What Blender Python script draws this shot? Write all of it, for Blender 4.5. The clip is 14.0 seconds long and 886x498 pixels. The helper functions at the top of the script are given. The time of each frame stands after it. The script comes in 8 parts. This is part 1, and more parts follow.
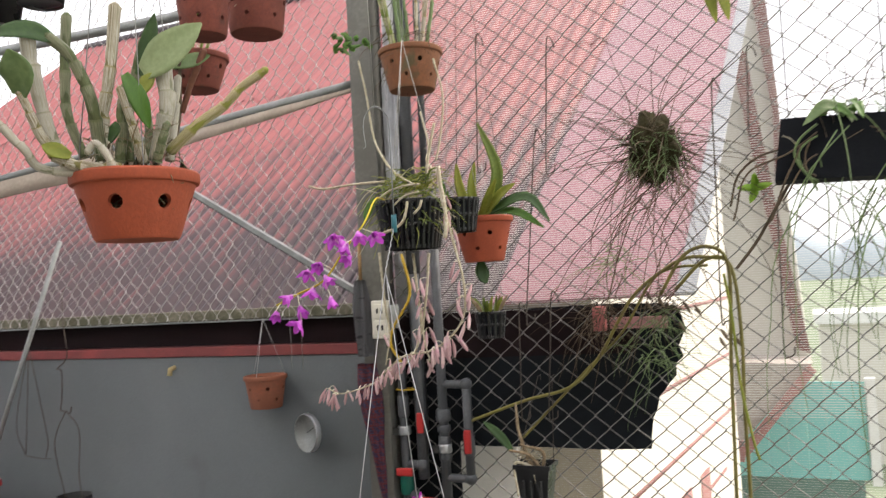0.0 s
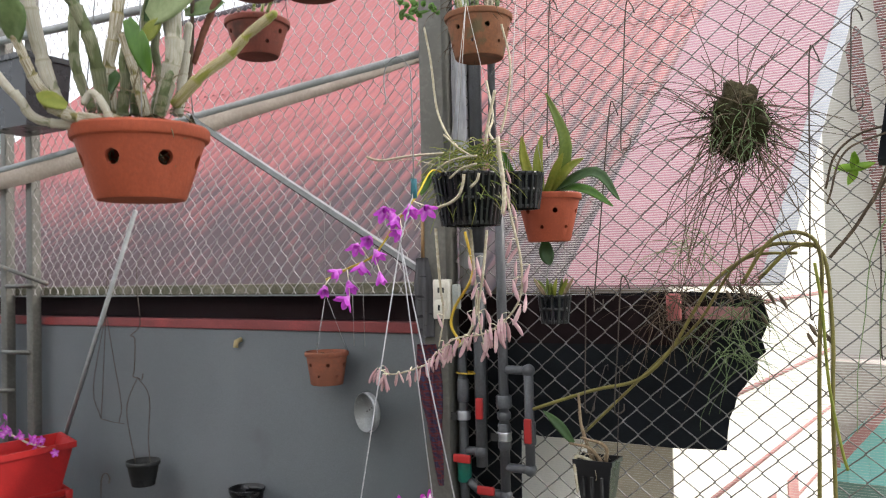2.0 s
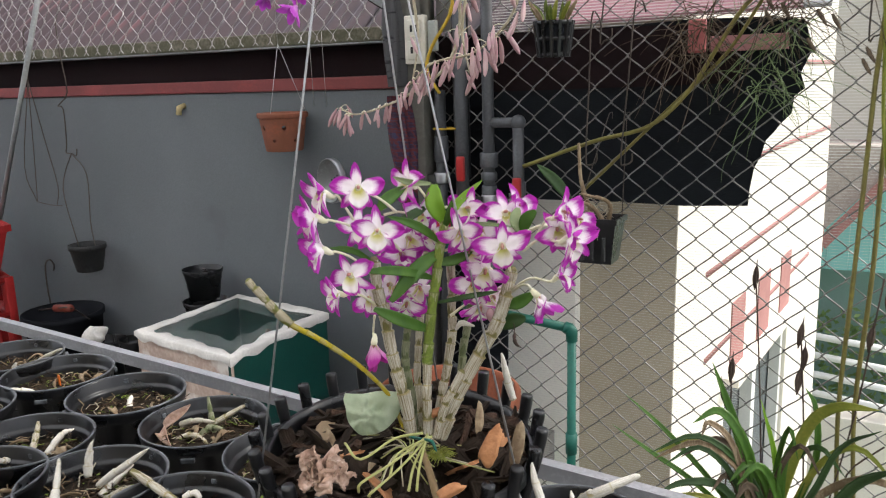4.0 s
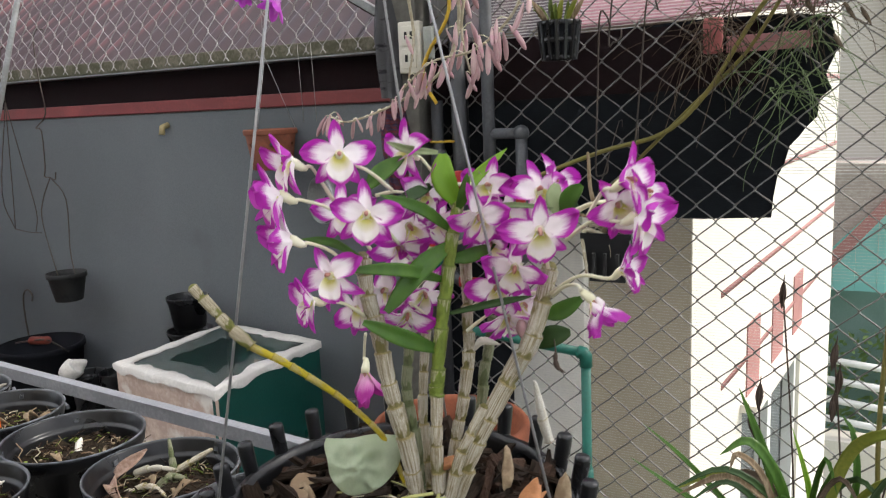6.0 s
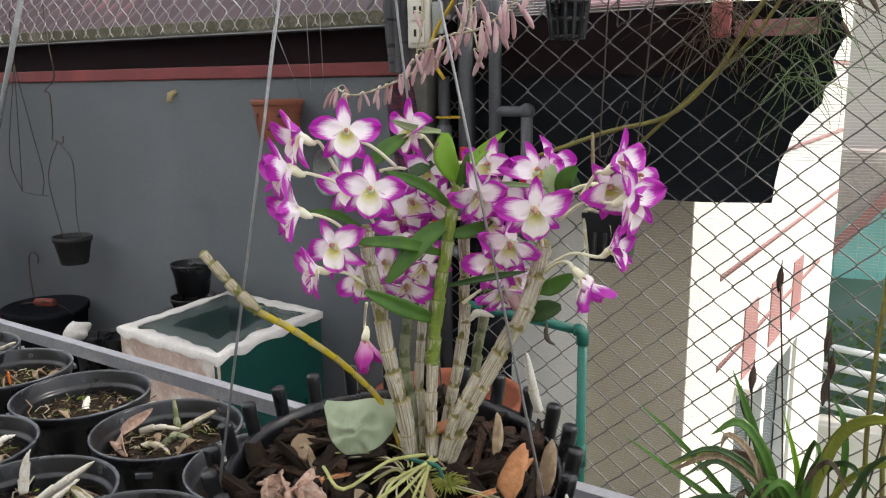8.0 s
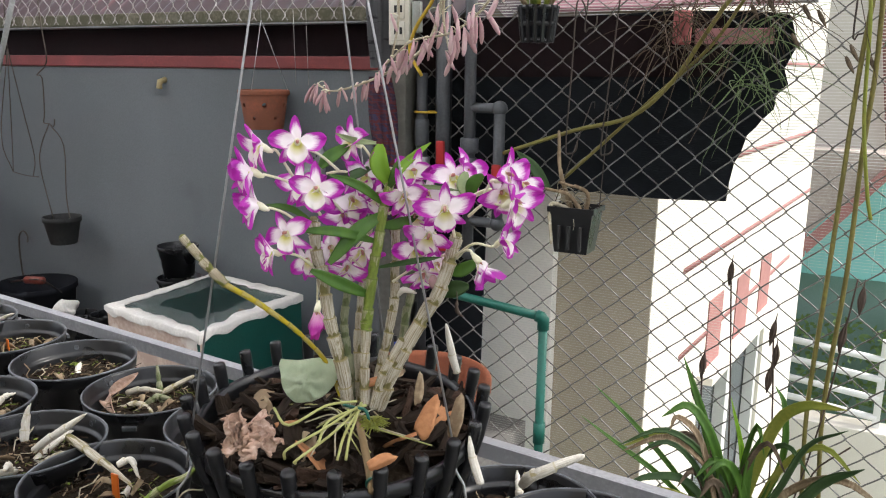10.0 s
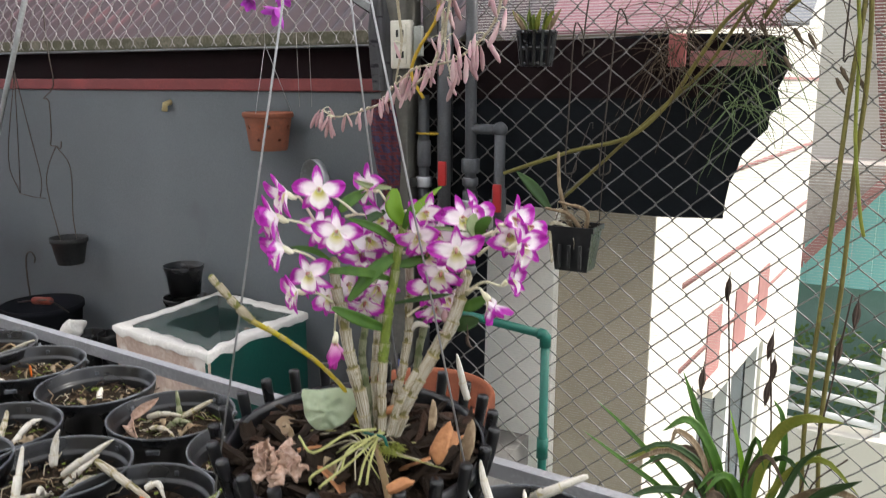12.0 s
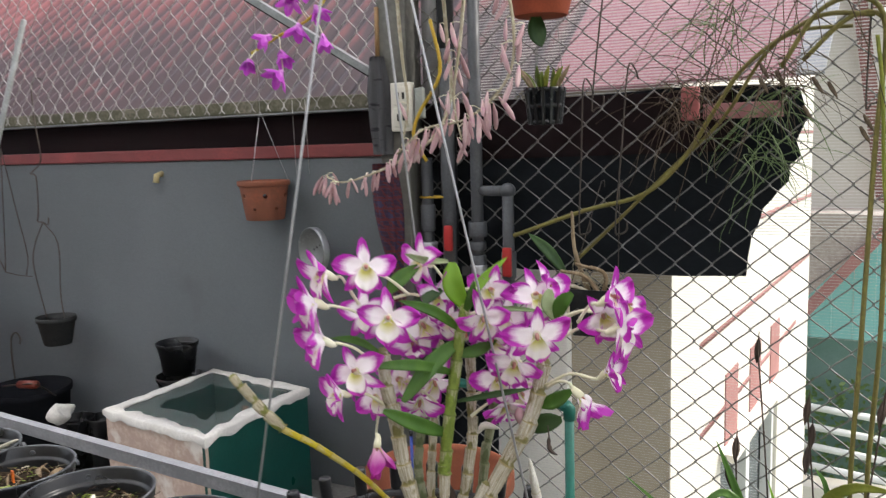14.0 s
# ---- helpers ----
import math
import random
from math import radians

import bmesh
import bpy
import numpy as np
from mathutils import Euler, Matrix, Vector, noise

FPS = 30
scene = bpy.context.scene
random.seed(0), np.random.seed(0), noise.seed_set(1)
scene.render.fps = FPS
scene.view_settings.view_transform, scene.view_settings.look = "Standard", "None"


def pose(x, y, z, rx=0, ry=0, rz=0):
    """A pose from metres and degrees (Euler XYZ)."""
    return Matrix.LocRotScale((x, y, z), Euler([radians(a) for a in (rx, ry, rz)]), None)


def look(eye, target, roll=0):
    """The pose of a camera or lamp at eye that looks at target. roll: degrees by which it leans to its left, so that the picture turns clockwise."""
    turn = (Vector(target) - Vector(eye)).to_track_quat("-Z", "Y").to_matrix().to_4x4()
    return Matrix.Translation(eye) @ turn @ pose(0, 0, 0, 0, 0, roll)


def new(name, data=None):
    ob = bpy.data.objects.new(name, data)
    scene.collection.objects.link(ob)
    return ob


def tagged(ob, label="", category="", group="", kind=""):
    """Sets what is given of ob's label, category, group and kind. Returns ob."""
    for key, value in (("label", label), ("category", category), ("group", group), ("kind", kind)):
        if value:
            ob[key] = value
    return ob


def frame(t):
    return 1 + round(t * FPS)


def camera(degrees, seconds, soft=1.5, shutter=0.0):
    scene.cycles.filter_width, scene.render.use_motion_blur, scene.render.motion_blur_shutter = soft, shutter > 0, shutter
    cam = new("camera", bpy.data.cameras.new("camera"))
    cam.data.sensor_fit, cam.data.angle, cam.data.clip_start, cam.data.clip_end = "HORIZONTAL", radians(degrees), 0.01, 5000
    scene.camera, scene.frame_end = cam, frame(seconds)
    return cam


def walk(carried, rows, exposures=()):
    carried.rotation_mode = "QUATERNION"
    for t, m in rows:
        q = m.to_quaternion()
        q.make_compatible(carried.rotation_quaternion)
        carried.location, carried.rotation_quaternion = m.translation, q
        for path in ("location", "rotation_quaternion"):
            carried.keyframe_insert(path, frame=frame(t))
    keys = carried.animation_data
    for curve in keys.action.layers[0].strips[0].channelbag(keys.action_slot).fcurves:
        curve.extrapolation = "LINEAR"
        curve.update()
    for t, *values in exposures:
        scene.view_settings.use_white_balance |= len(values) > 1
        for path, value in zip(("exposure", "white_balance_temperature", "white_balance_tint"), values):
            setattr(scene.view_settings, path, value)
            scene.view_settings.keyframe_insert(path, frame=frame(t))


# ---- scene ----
cam = camera(57.6, 14.0, soft=1.1, shutter=0.5)
METRES, EYE, TILT, LEAN, TURN = 1.5, 1.6, 2.5, 3.25, 24.0
ROWS = [
    (0.0, 0.0, 0.0, 0.0, 0.0, 0.0, -0.0),
    (0.5, 0.0643, 0.0396, 0.0021, 4.3, -2.02, 0.38),
    (1.0, 0.1051, 0.057, -0.0001, 6.55, -2.53, 0.77),
    (1.5, 0.109, 0.0754, -0.0031, 7.38, -1.82, 0.09),
    (2.0, 0.0682, 0.1054, -0.013, 6.53, -1.3, -1.7),
    (2.5, 0.0441, 0.1617, -0.0757, 2.62, -4.4, -1.78),
    (3.0, 0.0305, 0.227, -0.1142, 0.84, -9.82, -2.62),
    (3.5, 0.0339, 0.3191, -0.1502, 3.15, -13.6, -2.59),
    (6.0, 0.0175, 0.5117, -0.2382, 4.02, -12.63, -0.62),
    (6.5, 0.0217, 0.5039, -0.2325, 3.82, -12.03, -1.56),
    (7.0, 0.0204, 0.5007, -0.2297, 4.29, -11.95, -1.88),
    (7.5, 0.0148, 0.4991, -0.231, 4.81, -13.14, -2.0),
    (8.0, 0.0204, 0.4952, -0.2344, 4.65, -14.41, -2.28),
    (8.5, 0.0246, 0.4785, -0.2308, 4.28, -14.58, -2.07),
    (9.0, 0.0389, 0.4587, -0.2321, 3.99, -14.91, -2.64),
    (11.5, 0.0559, 0.3757, -0.2025, 4.24, -15.13, -3.72),
    (12.0, 0.0519, 0.3818, -0.1867, 4.04, -14.36, -3.2),
    (12.5, 0.0386, 0.3686, -0.172, 5.65, -12.34, -3.53),
    (13.0, 0.0372, 0.3776, -0.1674, 6.46, -10.68, -3.41),
    (13.5, 0.0108, 0.4169, -0.1777, 4.92, -9.14, -2.46),
    (14.0, 0.0066, 0.4629, -0.1981, 2.91, -9.85, -1.52),
]
SEAMS = [
    (3.7, look((-0.184, 0.508, 1.369), (-1.117, 2.227, 0.953), -1.4)),
    (5.8, look((-0.320, 0.730, 1.270), (-1.261, 2.457, 0.909), -2.6)),
    (9.2, look((-0.232, 0.642, 1.285), (-1.141, 2.371, 0.855), 0.2)),
    (11.3, look((-0.175, 0.564, 1.317), (-1.090, 2.290, 0.888), 0.9)),
]
walk(cam, sorted([(t, pose(0, 0, EYE, TILT, LEAN, TURN) @ pose(METRES * x, METRES * y, METRES * z, 90 + pitch, roll, yaw)) for t, x, y, z, yaw, pitch, roll in ROWS] + SEAMS, key=lambda row: row[0]), [(0.0, 0.92, 6900, 11), (0.6, 1.04, 6650, 11), (2.0, 0.98, 6500, 10), (2.5, 0.80, 6500, 10), (3.0, 0.77, 6500, 10), (3.6, 0.82, 6500, 10), (6.0, 0.74, 6500, 10), (8.0, 0.76, 6500, 10), (9.0, 0.84, 6500, 10), (11.5, 0.90, 6500, 10), (14.0, 0.79, 6500, 10)])

# ---- light ----
world = bpy.data.worlds.new("sky")
scene.world = world
world.use_nodes = True
wn, wl = world.node_tree.nodes, world.node_tree.links
wn.clear()
sky = wn.new("ShaderNodeTexSky")
sky.sky_type, sky.sun_disc = "NISHITA", False
sky.sun_elevation, sky.sun_rotation = radians(52), radians(62)
sky.air_density, sky.dust_density, sky.ozone_density = 1.0, 6.0, 0.6
haze = wn.new("ShaderNodeMixRGB")
haze.inputs[0].default_value = 0.72
haze.inputs[2].default_value = (8.8, 9.2, 10.0, 1)
bgd = wn.new("ShaderNodeBackground")
bgd.inputs[1].default_value = 0.13
wout = wn.new("ShaderNodeOutputWorld")
wl.new(sky.outputs[0], haze.inputs[1])
wl.new(haze.outputs[0], bgd.inputs[0])
wl.new(bgd.outputs[0], wout.inputs[0])
sun = new("sun", bpy.data.lights.new("sun", "SUN"))
sun.data.energy, sun.data.angle, sun.data.color = 2.55, radians(6), (1.0, 0.95, 0.87)
sun.matrix_world = look((0, 0, 0), (-0.80, -0.52, -0.90))

# ---- materials ----
def mat(name, c, c2=None, rough=0.6, metal=0.0, scale=9.0, fine=120.0, bump=0.15, spread=0.5, stretch=(1, 1, 1), see=0.0, spots=None, gloss=0.35):
    """A surface whose colour wanders from c to c2 at two scales, with fine relief; see: share of light let through."""
    m = bpy.data.materials.new(name)
    m.use_nodes = True
    n, l = m.node_tree.nodes, m.node_tree.links
    b = n["Principled BSDF"]
    c2 = c2 or tuple(v * 0.7 for v in c)
    tc, info = n.new("ShaderNodeTexCoord"), n.new("ShaderNodeObjectInfo")
    shift = n.new("ShaderNodeVectorMath"); shift.operation = "MULTIPLY_ADD"
    l.new(tc.outputs["Object"], shift.inputs[0]); shift.inputs[1].default_value = stretch
    move = n.new("ShaderNodeMath"); move.operation = "MULTIPLY"; move.inputs[1].default_value = 7.3
    l.new(info.outputs["Random"], move.inputs[0]); l.new(move.outputs[0], shift.inputs[2])
    big, small = n.new("ShaderNodeTexNoise"), n.new("ShaderNodeTexNoise")
    big.inputs["Scale"].default_value, small.inputs["Scale"].default_value = scale, fine
    big.inputs["Detail"].default_value, small.inputs["Detail"].default_value = 4, 3
    for t in (big, small):
        l.new(shift.outputs[0], t.inputs["Vector"])
    both = n.new("ShaderNodeMath"); both.operation = "MULTIPLY_ADD"
    l.new(small.outputs[0], both.inputs[0]); both.inputs[1].default_value = 0.85
    l.new(big.outputs[0], both.inputs[2])
    ramp = n.new("ShaderNodeValToRGB")
    ramp.color_ramp.elements[0].position, ramp.color_ramp.elements[1].position = 0.75 - spread / 2, 0.75 + spread / 2
    ramp.color_ramp.elements[0].color, ramp.color_ramp.elements[1].color = (*c, 1), (*c2, 1)
    l.new(both.outputs[0], ramp.inputs[0])
    colour = ramp.outputs[0]
    if spots:
        sn = n.new("ShaderNodeTexNoise"); sn.inputs["Scale"].default_value = spots[1]; sn.inputs["Detail"].default_value = 6
        l.new(shift.outputs[0], sn.inputs["Vector"])
        sr = n.new("ShaderNodeValToRGB")
        sr.color_ramp.elements[0].position, sr.color_ramp.elements[1].position = spots[2], spots[2] + 0.08
        l.new(sn.outputs[0], sr.inputs[0])
        mx = n.new("ShaderNodeMixRGB"); mx.inputs[2].default_value = (*spots[0], 1)
        l.new(sr.outputs[0], mx.inputs[0]); l.new(colour, mx.inputs[1])
        colour = mx.outputs[0]
    l.new(colour, b.inputs["Base Color"])
    rr = n.new("ShaderNodeMapRange")
    rr.inputs["To Min"].default_value, rr.inputs["To Max"].default_value = max(0.02, rough - 0.12), min(1, rough + 0.12)
    l.new(big.outputs[0], rr.inputs[0]); l.new(rr.outputs[0], b.inputs["Roughness"])
    b.inputs["Metallic"].default_value = metal
    b.inputs["Specular IOR Level"].default_value = gloss
    if bump:
        bp = n.new("ShaderNodeBump"); bp.inputs["Strength"].default_value = bump; bp.inputs["Distance"].default_value = 0.004
        l.new(both.outputs[0], bp.inputs["Height"]); l.new(bp.outputs[0], b.inputs["Normal"])
    if see:
        tr, mix = n.new("ShaderNodeBsdfTranslucent"), n.new("ShaderNodeMixShader")
        l.new(colour, tr.inputs[0]); mix.inputs[0].default_value = see
        l.new(b.outputs[0], mix.inputs[1]); l.new(tr.outputs[0], mix.inputs[2])
        l.new(mix.outputs[0], n["Material Output"].inputs[0])
    return m


def petal_mat(name, heart, edge, start, soft, throat=None, see=0.35, wide=0.35, streak=0.35, power=1.0):
    """Petals, coloured from their base (u = 0) to the tip and along the rim."""
    m = bpy.data.materials.new(name)
    m.use_nodes = True
    n, l = m.node_tree.nodes, m.node_tree.links
    b = n["Principled BSDF"]
    uv, sep = n.new("ShaderNodeUVMap"), n.new("ShaderNodeSeparateXYZ")
    l.new(uv.outputs[0], sep.inputs[0])
    veins = n.new("ShaderNodeTexNoise"); veins.inputs["Scale"].default_value = 3.0; veins.inputs["Detail"].default_value = 3
    vs = n.new("ShaderNodeVectorMath"); vs.operation = "MULTIPLY"; vs.inputs[1].default_value = (0.7, 9, 1)
    l.new(uv.outputs[0], vs.inputs[0]); l.new(vs.outputs[0], veins.inputs["Vector"])
    rim = n.new("ShaderNodeMath"); rim.operation = "SUBTRACT"; rim.inputs[1].default_value = 0.5
    l.new(sep.outputs[1], rim.inputs[0])
    ab = n.new("ShaderNodeMath"); ab.operation = "ABSOLUTE"; l.new(rim.outputs[0], ab.inputs[0])
    dbl = n.new("ShaderNodeMath"); dbl.operation = "MULTIPLY"; dbl.inputs[1].default_value = 2.0
    l.new(ab.outputs[0], dbl.inputs[0])
    pw = n.new("ShaderNodeMath"); pw.operation = "POWER"; pw.inputs[1].default_value = power
    l.new(dbl.outputs[0], pw.inputs[0])
    k = n.new("ShaderNodeMath"); k.operation = "MULTIPLY_ADD"; k.inputs[1].default_value = wide
    l.new(pw.outputs[0], k.inputs[0]); l.new(sep.outputs[0], k.inputs[2])
    vv = n.new("ShaderNodeMath"); vv.operation = "MULTIPLY_ADD"; vv.inputs[1].default_value = streak
    l.new(veins.outputs[0], vv.inputs[0]); l.new(k.outputs[0], vv.inputs[2])
    ramp = n.new("ShaderNodeValToRGB")
    e = ramp.color_ramp.elements
    e[0].position, e[1].position = start, start + soft
    e[0].color, e[1].color = (*heart, 1), (*edge, 1)
    if throat:
        e[0].position = 0.34
        e[0].color = (*throat, 1)
        x = e.new(0.70); x.color = (*heart, 1)
        x = e.new(start); x.color = (*heart, 1)
    l.new(vv.outputs[0], ramp.inputs[0]); l.new(ramp.outputs[0], b.inputs["Base Color"])
    b.inputs["Roughness"].default_value = 0.5
    tr, mix = n.new("ShaderNodeBsdfTranslucent"), n.new("ShaderNodeMixShader")
    l.new(ramp.outputs[0], tr.inputs[0]); mix.inputs[0].default_value = see
    l.new(b.outputs[0], mix.inputs[1]); l.new(tr.outputs[0], mix.inputs[2])
    l.new(mix.outputs[0], n["Material Output"].inputs[0])
    return m


def glass_mat(name, tint, rough=0.05, clear=0.75):
    m = bpy.data.materials.new(name)
    m.use_nodes = True
    n, l = m.node_tree.nodes, m.node_tree.links
    b = n["Principled BSDF"]
    b.inputs["Base Color"].default_value, b.inputs["Roughness"].default_value = (*tint, 1), rough
    tr, mix = n.new("ShaderNodeBsdfTransparent"), n.new("ShaderNodeMixShader")
    mix.inputs[0].default_value = clear
    l.new(b.outputs[0], mix.inputs[1]); l.new(tr.outputs[0], mix.inputs[2])
    l.new(mix.outputs[0], n["Material Output"].inputs[0])
    return m


GREY_WALL = mat("grey_paint", (0.156, 0.170, 0.180), (0.106, 0.118, 0.126), 0.8, scale=1.1, fine=260, bump=0.2, spread=0.7, stretch=(1, 1, 0.8), spots=((0.105, 0.112, 0.12), 2.2, 0.60), gloss=0.2)
RED_TRIM = mat("red_paint", (0.25, 0.042, 0.040), (0.15, 0.032, 0.032), 0.55, scale=6)
# Near-black for board and hem, and for painted shade: eave gap, brace underside.
DARK_BOARD_SHADE = mat("dark_board", (0.007, 0.004, 0.0045), (0.012, 0.006, 0.007), 0.8, gloss=0.12)
MOSSY = mat("mossy_timber", (0.22, 0.195, 0.155), (0.085, 0.085, 0.055), 0.9, scale=9, fine=90, bump=0.5)
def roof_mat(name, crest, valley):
    """Painted corrugated sheet: crest colour, with the valley colour in the troughs and stronger towards the eave. v:
    the wave, u: up the slope.
    """
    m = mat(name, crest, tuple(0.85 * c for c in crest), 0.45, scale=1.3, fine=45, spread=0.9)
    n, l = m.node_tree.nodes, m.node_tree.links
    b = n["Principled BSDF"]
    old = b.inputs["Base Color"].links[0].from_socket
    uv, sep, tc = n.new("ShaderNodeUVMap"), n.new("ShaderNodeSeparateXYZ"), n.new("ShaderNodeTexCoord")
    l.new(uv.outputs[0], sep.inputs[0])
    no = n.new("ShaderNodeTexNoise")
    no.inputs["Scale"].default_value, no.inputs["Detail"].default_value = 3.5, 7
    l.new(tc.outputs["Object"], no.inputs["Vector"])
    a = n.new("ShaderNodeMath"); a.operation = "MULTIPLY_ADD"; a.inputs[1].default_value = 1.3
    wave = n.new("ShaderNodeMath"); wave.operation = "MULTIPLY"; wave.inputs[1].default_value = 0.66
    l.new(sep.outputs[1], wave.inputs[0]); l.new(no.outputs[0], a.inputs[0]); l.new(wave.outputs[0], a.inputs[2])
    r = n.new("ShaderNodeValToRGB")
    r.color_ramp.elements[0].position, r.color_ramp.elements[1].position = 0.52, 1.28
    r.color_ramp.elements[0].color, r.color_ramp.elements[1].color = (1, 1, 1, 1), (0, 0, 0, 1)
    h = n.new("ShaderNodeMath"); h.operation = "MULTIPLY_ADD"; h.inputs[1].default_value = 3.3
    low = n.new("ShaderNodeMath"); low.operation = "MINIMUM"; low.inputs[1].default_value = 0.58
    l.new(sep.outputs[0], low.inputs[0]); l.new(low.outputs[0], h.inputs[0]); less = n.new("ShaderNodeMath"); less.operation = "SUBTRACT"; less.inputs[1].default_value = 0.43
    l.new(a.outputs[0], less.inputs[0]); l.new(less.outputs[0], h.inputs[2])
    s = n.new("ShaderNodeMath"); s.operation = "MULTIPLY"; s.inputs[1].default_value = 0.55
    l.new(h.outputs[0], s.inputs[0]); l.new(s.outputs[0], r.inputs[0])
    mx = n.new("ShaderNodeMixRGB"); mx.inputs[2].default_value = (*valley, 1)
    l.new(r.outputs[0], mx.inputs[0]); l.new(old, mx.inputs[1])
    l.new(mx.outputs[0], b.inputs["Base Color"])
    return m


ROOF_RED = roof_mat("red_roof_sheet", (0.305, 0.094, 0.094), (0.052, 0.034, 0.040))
ROOF_PINK = mat("pink_roof_sheet", (0.335, 0.165, 0.190), (0.28, 0.135, 0.160), 0.5, scale=2.5, fine=30)
FLASHING = mat("zinc_flashing", (0.42, 0.43, 0.45), (0.28, 0.29, 0.31), 0.45, 0.4, scale=5)
SUNLIT_PALE = mat("white_painted_render", (0.86, 0.84, 0.79), (0.78, 0.76, 0.70), 0.85, scale=2.0, fine=80, bump=0.3)
# Cream with the front wall's shade in it; the plain south wall shares it.
SHADED_CREAM = mat("cream_render", (0.47, 0.42, 0.315), (0.39, 0.345, 0.26), 0.9, scale=2.0, fine=80, bump=0.3)
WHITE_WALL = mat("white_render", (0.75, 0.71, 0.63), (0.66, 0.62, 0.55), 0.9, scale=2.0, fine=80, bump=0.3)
FADED_RED = mat("faded_red_tile", (0.42, 0.20, 0.185), (0.33, 0.155, 0.145), 0.7)
BEIGE = mat("beige_render", (0.60, 0.575, 0.51), (0.52, 0.495, 0.44), 0.9, scale=1.5)
TEAL_ROOF = mat("teal_roof_sheet", (0.26, 0.58, 0.55), (0.20, 0.50, 0.48), 0.5, scale=1.0)
TEAL_WALL = mat("teal_wall", (0.20, 0.29, 0.275), (0.12, 0.20, 0.17), 0.8, scale=1.6)
HEDGE_LEAF = mat("shaded_hedge_leaf", (0.13, 0.20, 0.06), (0.08, 0.14, 0.04), 0.6, scale=5, see=0.3)
OLD_ROOF = mat("weathered_roof", (0.52, 0.47, 0.43), (0.36, 0.31, 0.28), 0.9, scale=3.0, fine=30)
WHITE_METAL = mat("white_metal", (0.78, 0.78, 0.76), (0.66, 0.66, 0.64), 0.5)
CONCRETE = mat("concrete", (0.20, 0.195, 0.185), (0.13, 0.125, 0.12), 0.9, scale=2.5, fine=70, bump=0.4)
EARTH = mat("earth", (0.24, 0.26, 0.19), (0.16, 0.20, 0.12), 0.95, scale=0.6, fine=9)
STEEL_POST = mat("grey_steel", (0.155, 0.152, 0.135), (0.10, 0.098, 0.088), 0.55, 0.3, scale=5, fine=60, spots=((0.17, 0.12, 0.08), 9, 0.68))
GALV = mat("galvanised_steel", (0.52, 0.53, 0.55), (0.36, 0.37, 0.39), 0.38, 0.75, scale=18, fine=160, bump=0.08)
GALV_DULL = mat("dull_galvanised_steel", (0.30, 0.31, 0.32), (0.20, 0.21, 0.21), 0.55, 0.5, scale=12)
CANOPY = mat("canopy_sheet", (0.95, 0.95, 0.95), (0.92, 0.92, 0.92), 0.8, bump=0, see=0.92)
WIRE_NEW = mat("bright_chain_link_wire", (0.58, 0.575, 0.57), (0.23, 0.215, 0.205), 0.45, 0.35, scale=2.2, fine=40, bump=0)
WIRE = mat("chain_link_wire", (0.265, 0.262, 0.256), (0.125, 0.120, 0.112), 0.5, 0.3, scale=5, fine=40, bump=0)
SCREEN = mat("white_shade_net", (0.70, 0.69, 0.67), (0.62, 0.61, 0.59), 0.8, scale=2, bump=0, see=0.5)
BLACK_CLOTH = mat("black_woven_cloth", (0.0045, 0.0055, 0.0075), (0.009, 0.011, 0.014), 0.85, scale=3, fine=200, bump=0.5, gloss=0.12, stretch=(0.4, 1, 2.5))
BLACK_NET = mat("black_shade_cloth", (0.006, 0.007, 0.009), (0.012, 0.013, 0.016), 0.9, scale=4, fine=300, bump=0.4, gloss=0.05)
TERRACOTTA = mat("terracotta", (0.37, 0.076, 0.032), (0.28, 0.058, 0.026), 0.75, scale=14, fine=150, bump=0.2, spots=((0.38, 0.17, 0.10), 11, 0.70))
TERRA_DARK = mat("damp_terracotta", (0.21, 0.052, 0.034), (0.14, 0.038, 0.027), 0.8, scale=12, fine=120, bump=0.3, spots=((0.07, 0.03, 0.022), 8, 0.60))
TERRA_OLD = mat("stained_terracotta", (0.26, 0.10, 0.045), (0.17, 0.075, 0.04), 0.85, scale=12, fine=120, bump=0.3, spots=((0.10, 0.075, 0.04), 9, 0.58))
BLACK_PLASTIC = mat("black_plastic", (0.004, 0.0045, 0.006), (0.011, 0.0115, 0.013), 0.29, scale=10, fine=90, bump=0.08, gloss=0.38)
# Grey of tabs and drain holes, and a glint painted on the pot rims.
GREY_GLINT = mat("worn_plastic_rim", (0.20, 0.215, 0.24), (0.05, 0.054, 0.06), 0.35, scale=30, fine=90)
DUSTY_BLACK = mat("dusty_black_plastic", (0.012, 0.013, 0.014), (0.028, 0.029, 0.029), 0.7, scale=12, fine=80, gloss=0.2)
DARK_PVC = mat("dark_grey_pvc", (0.04, 0.043, 0.05), (0.025, 0.027, 0.03), 0.5, scale=9)
GREY_PVC = mat("grey_pvc", (0.095, 0.10, 0.11), (0.06, 0.063, 0.07), 0.45, scale=9)
GREEN_PVC = mat("green_pvc", (0.006, 0.115, 0.082), (0.005, 0.085, 0.062), 0.4, scale=9)
RED_PLASTIC = mat("red_plastic", (0.40, 0.020, 0.020), (0.30, 0.016, 0.016), 0.45, scale=6)
YELLOW = mat("yellow_tie", (0.55, 0.36, 0.03), None, 0.5)
WHITE_PLASTIC = mat("white_plastic", (0.66, 0.64, 0.57), (0.54, 0.52, 0.45), 0.45, scale=15)
DARK_HOLE = mat("dark_slot", (0.03, 0.03, 0.03), None, 0.8)
STEEL = mat("steel_wire", (0.44, 0.44, 0.45), (0.30, 0.30, 0.31), 0.35, 0.4, scale=30, bump=0)
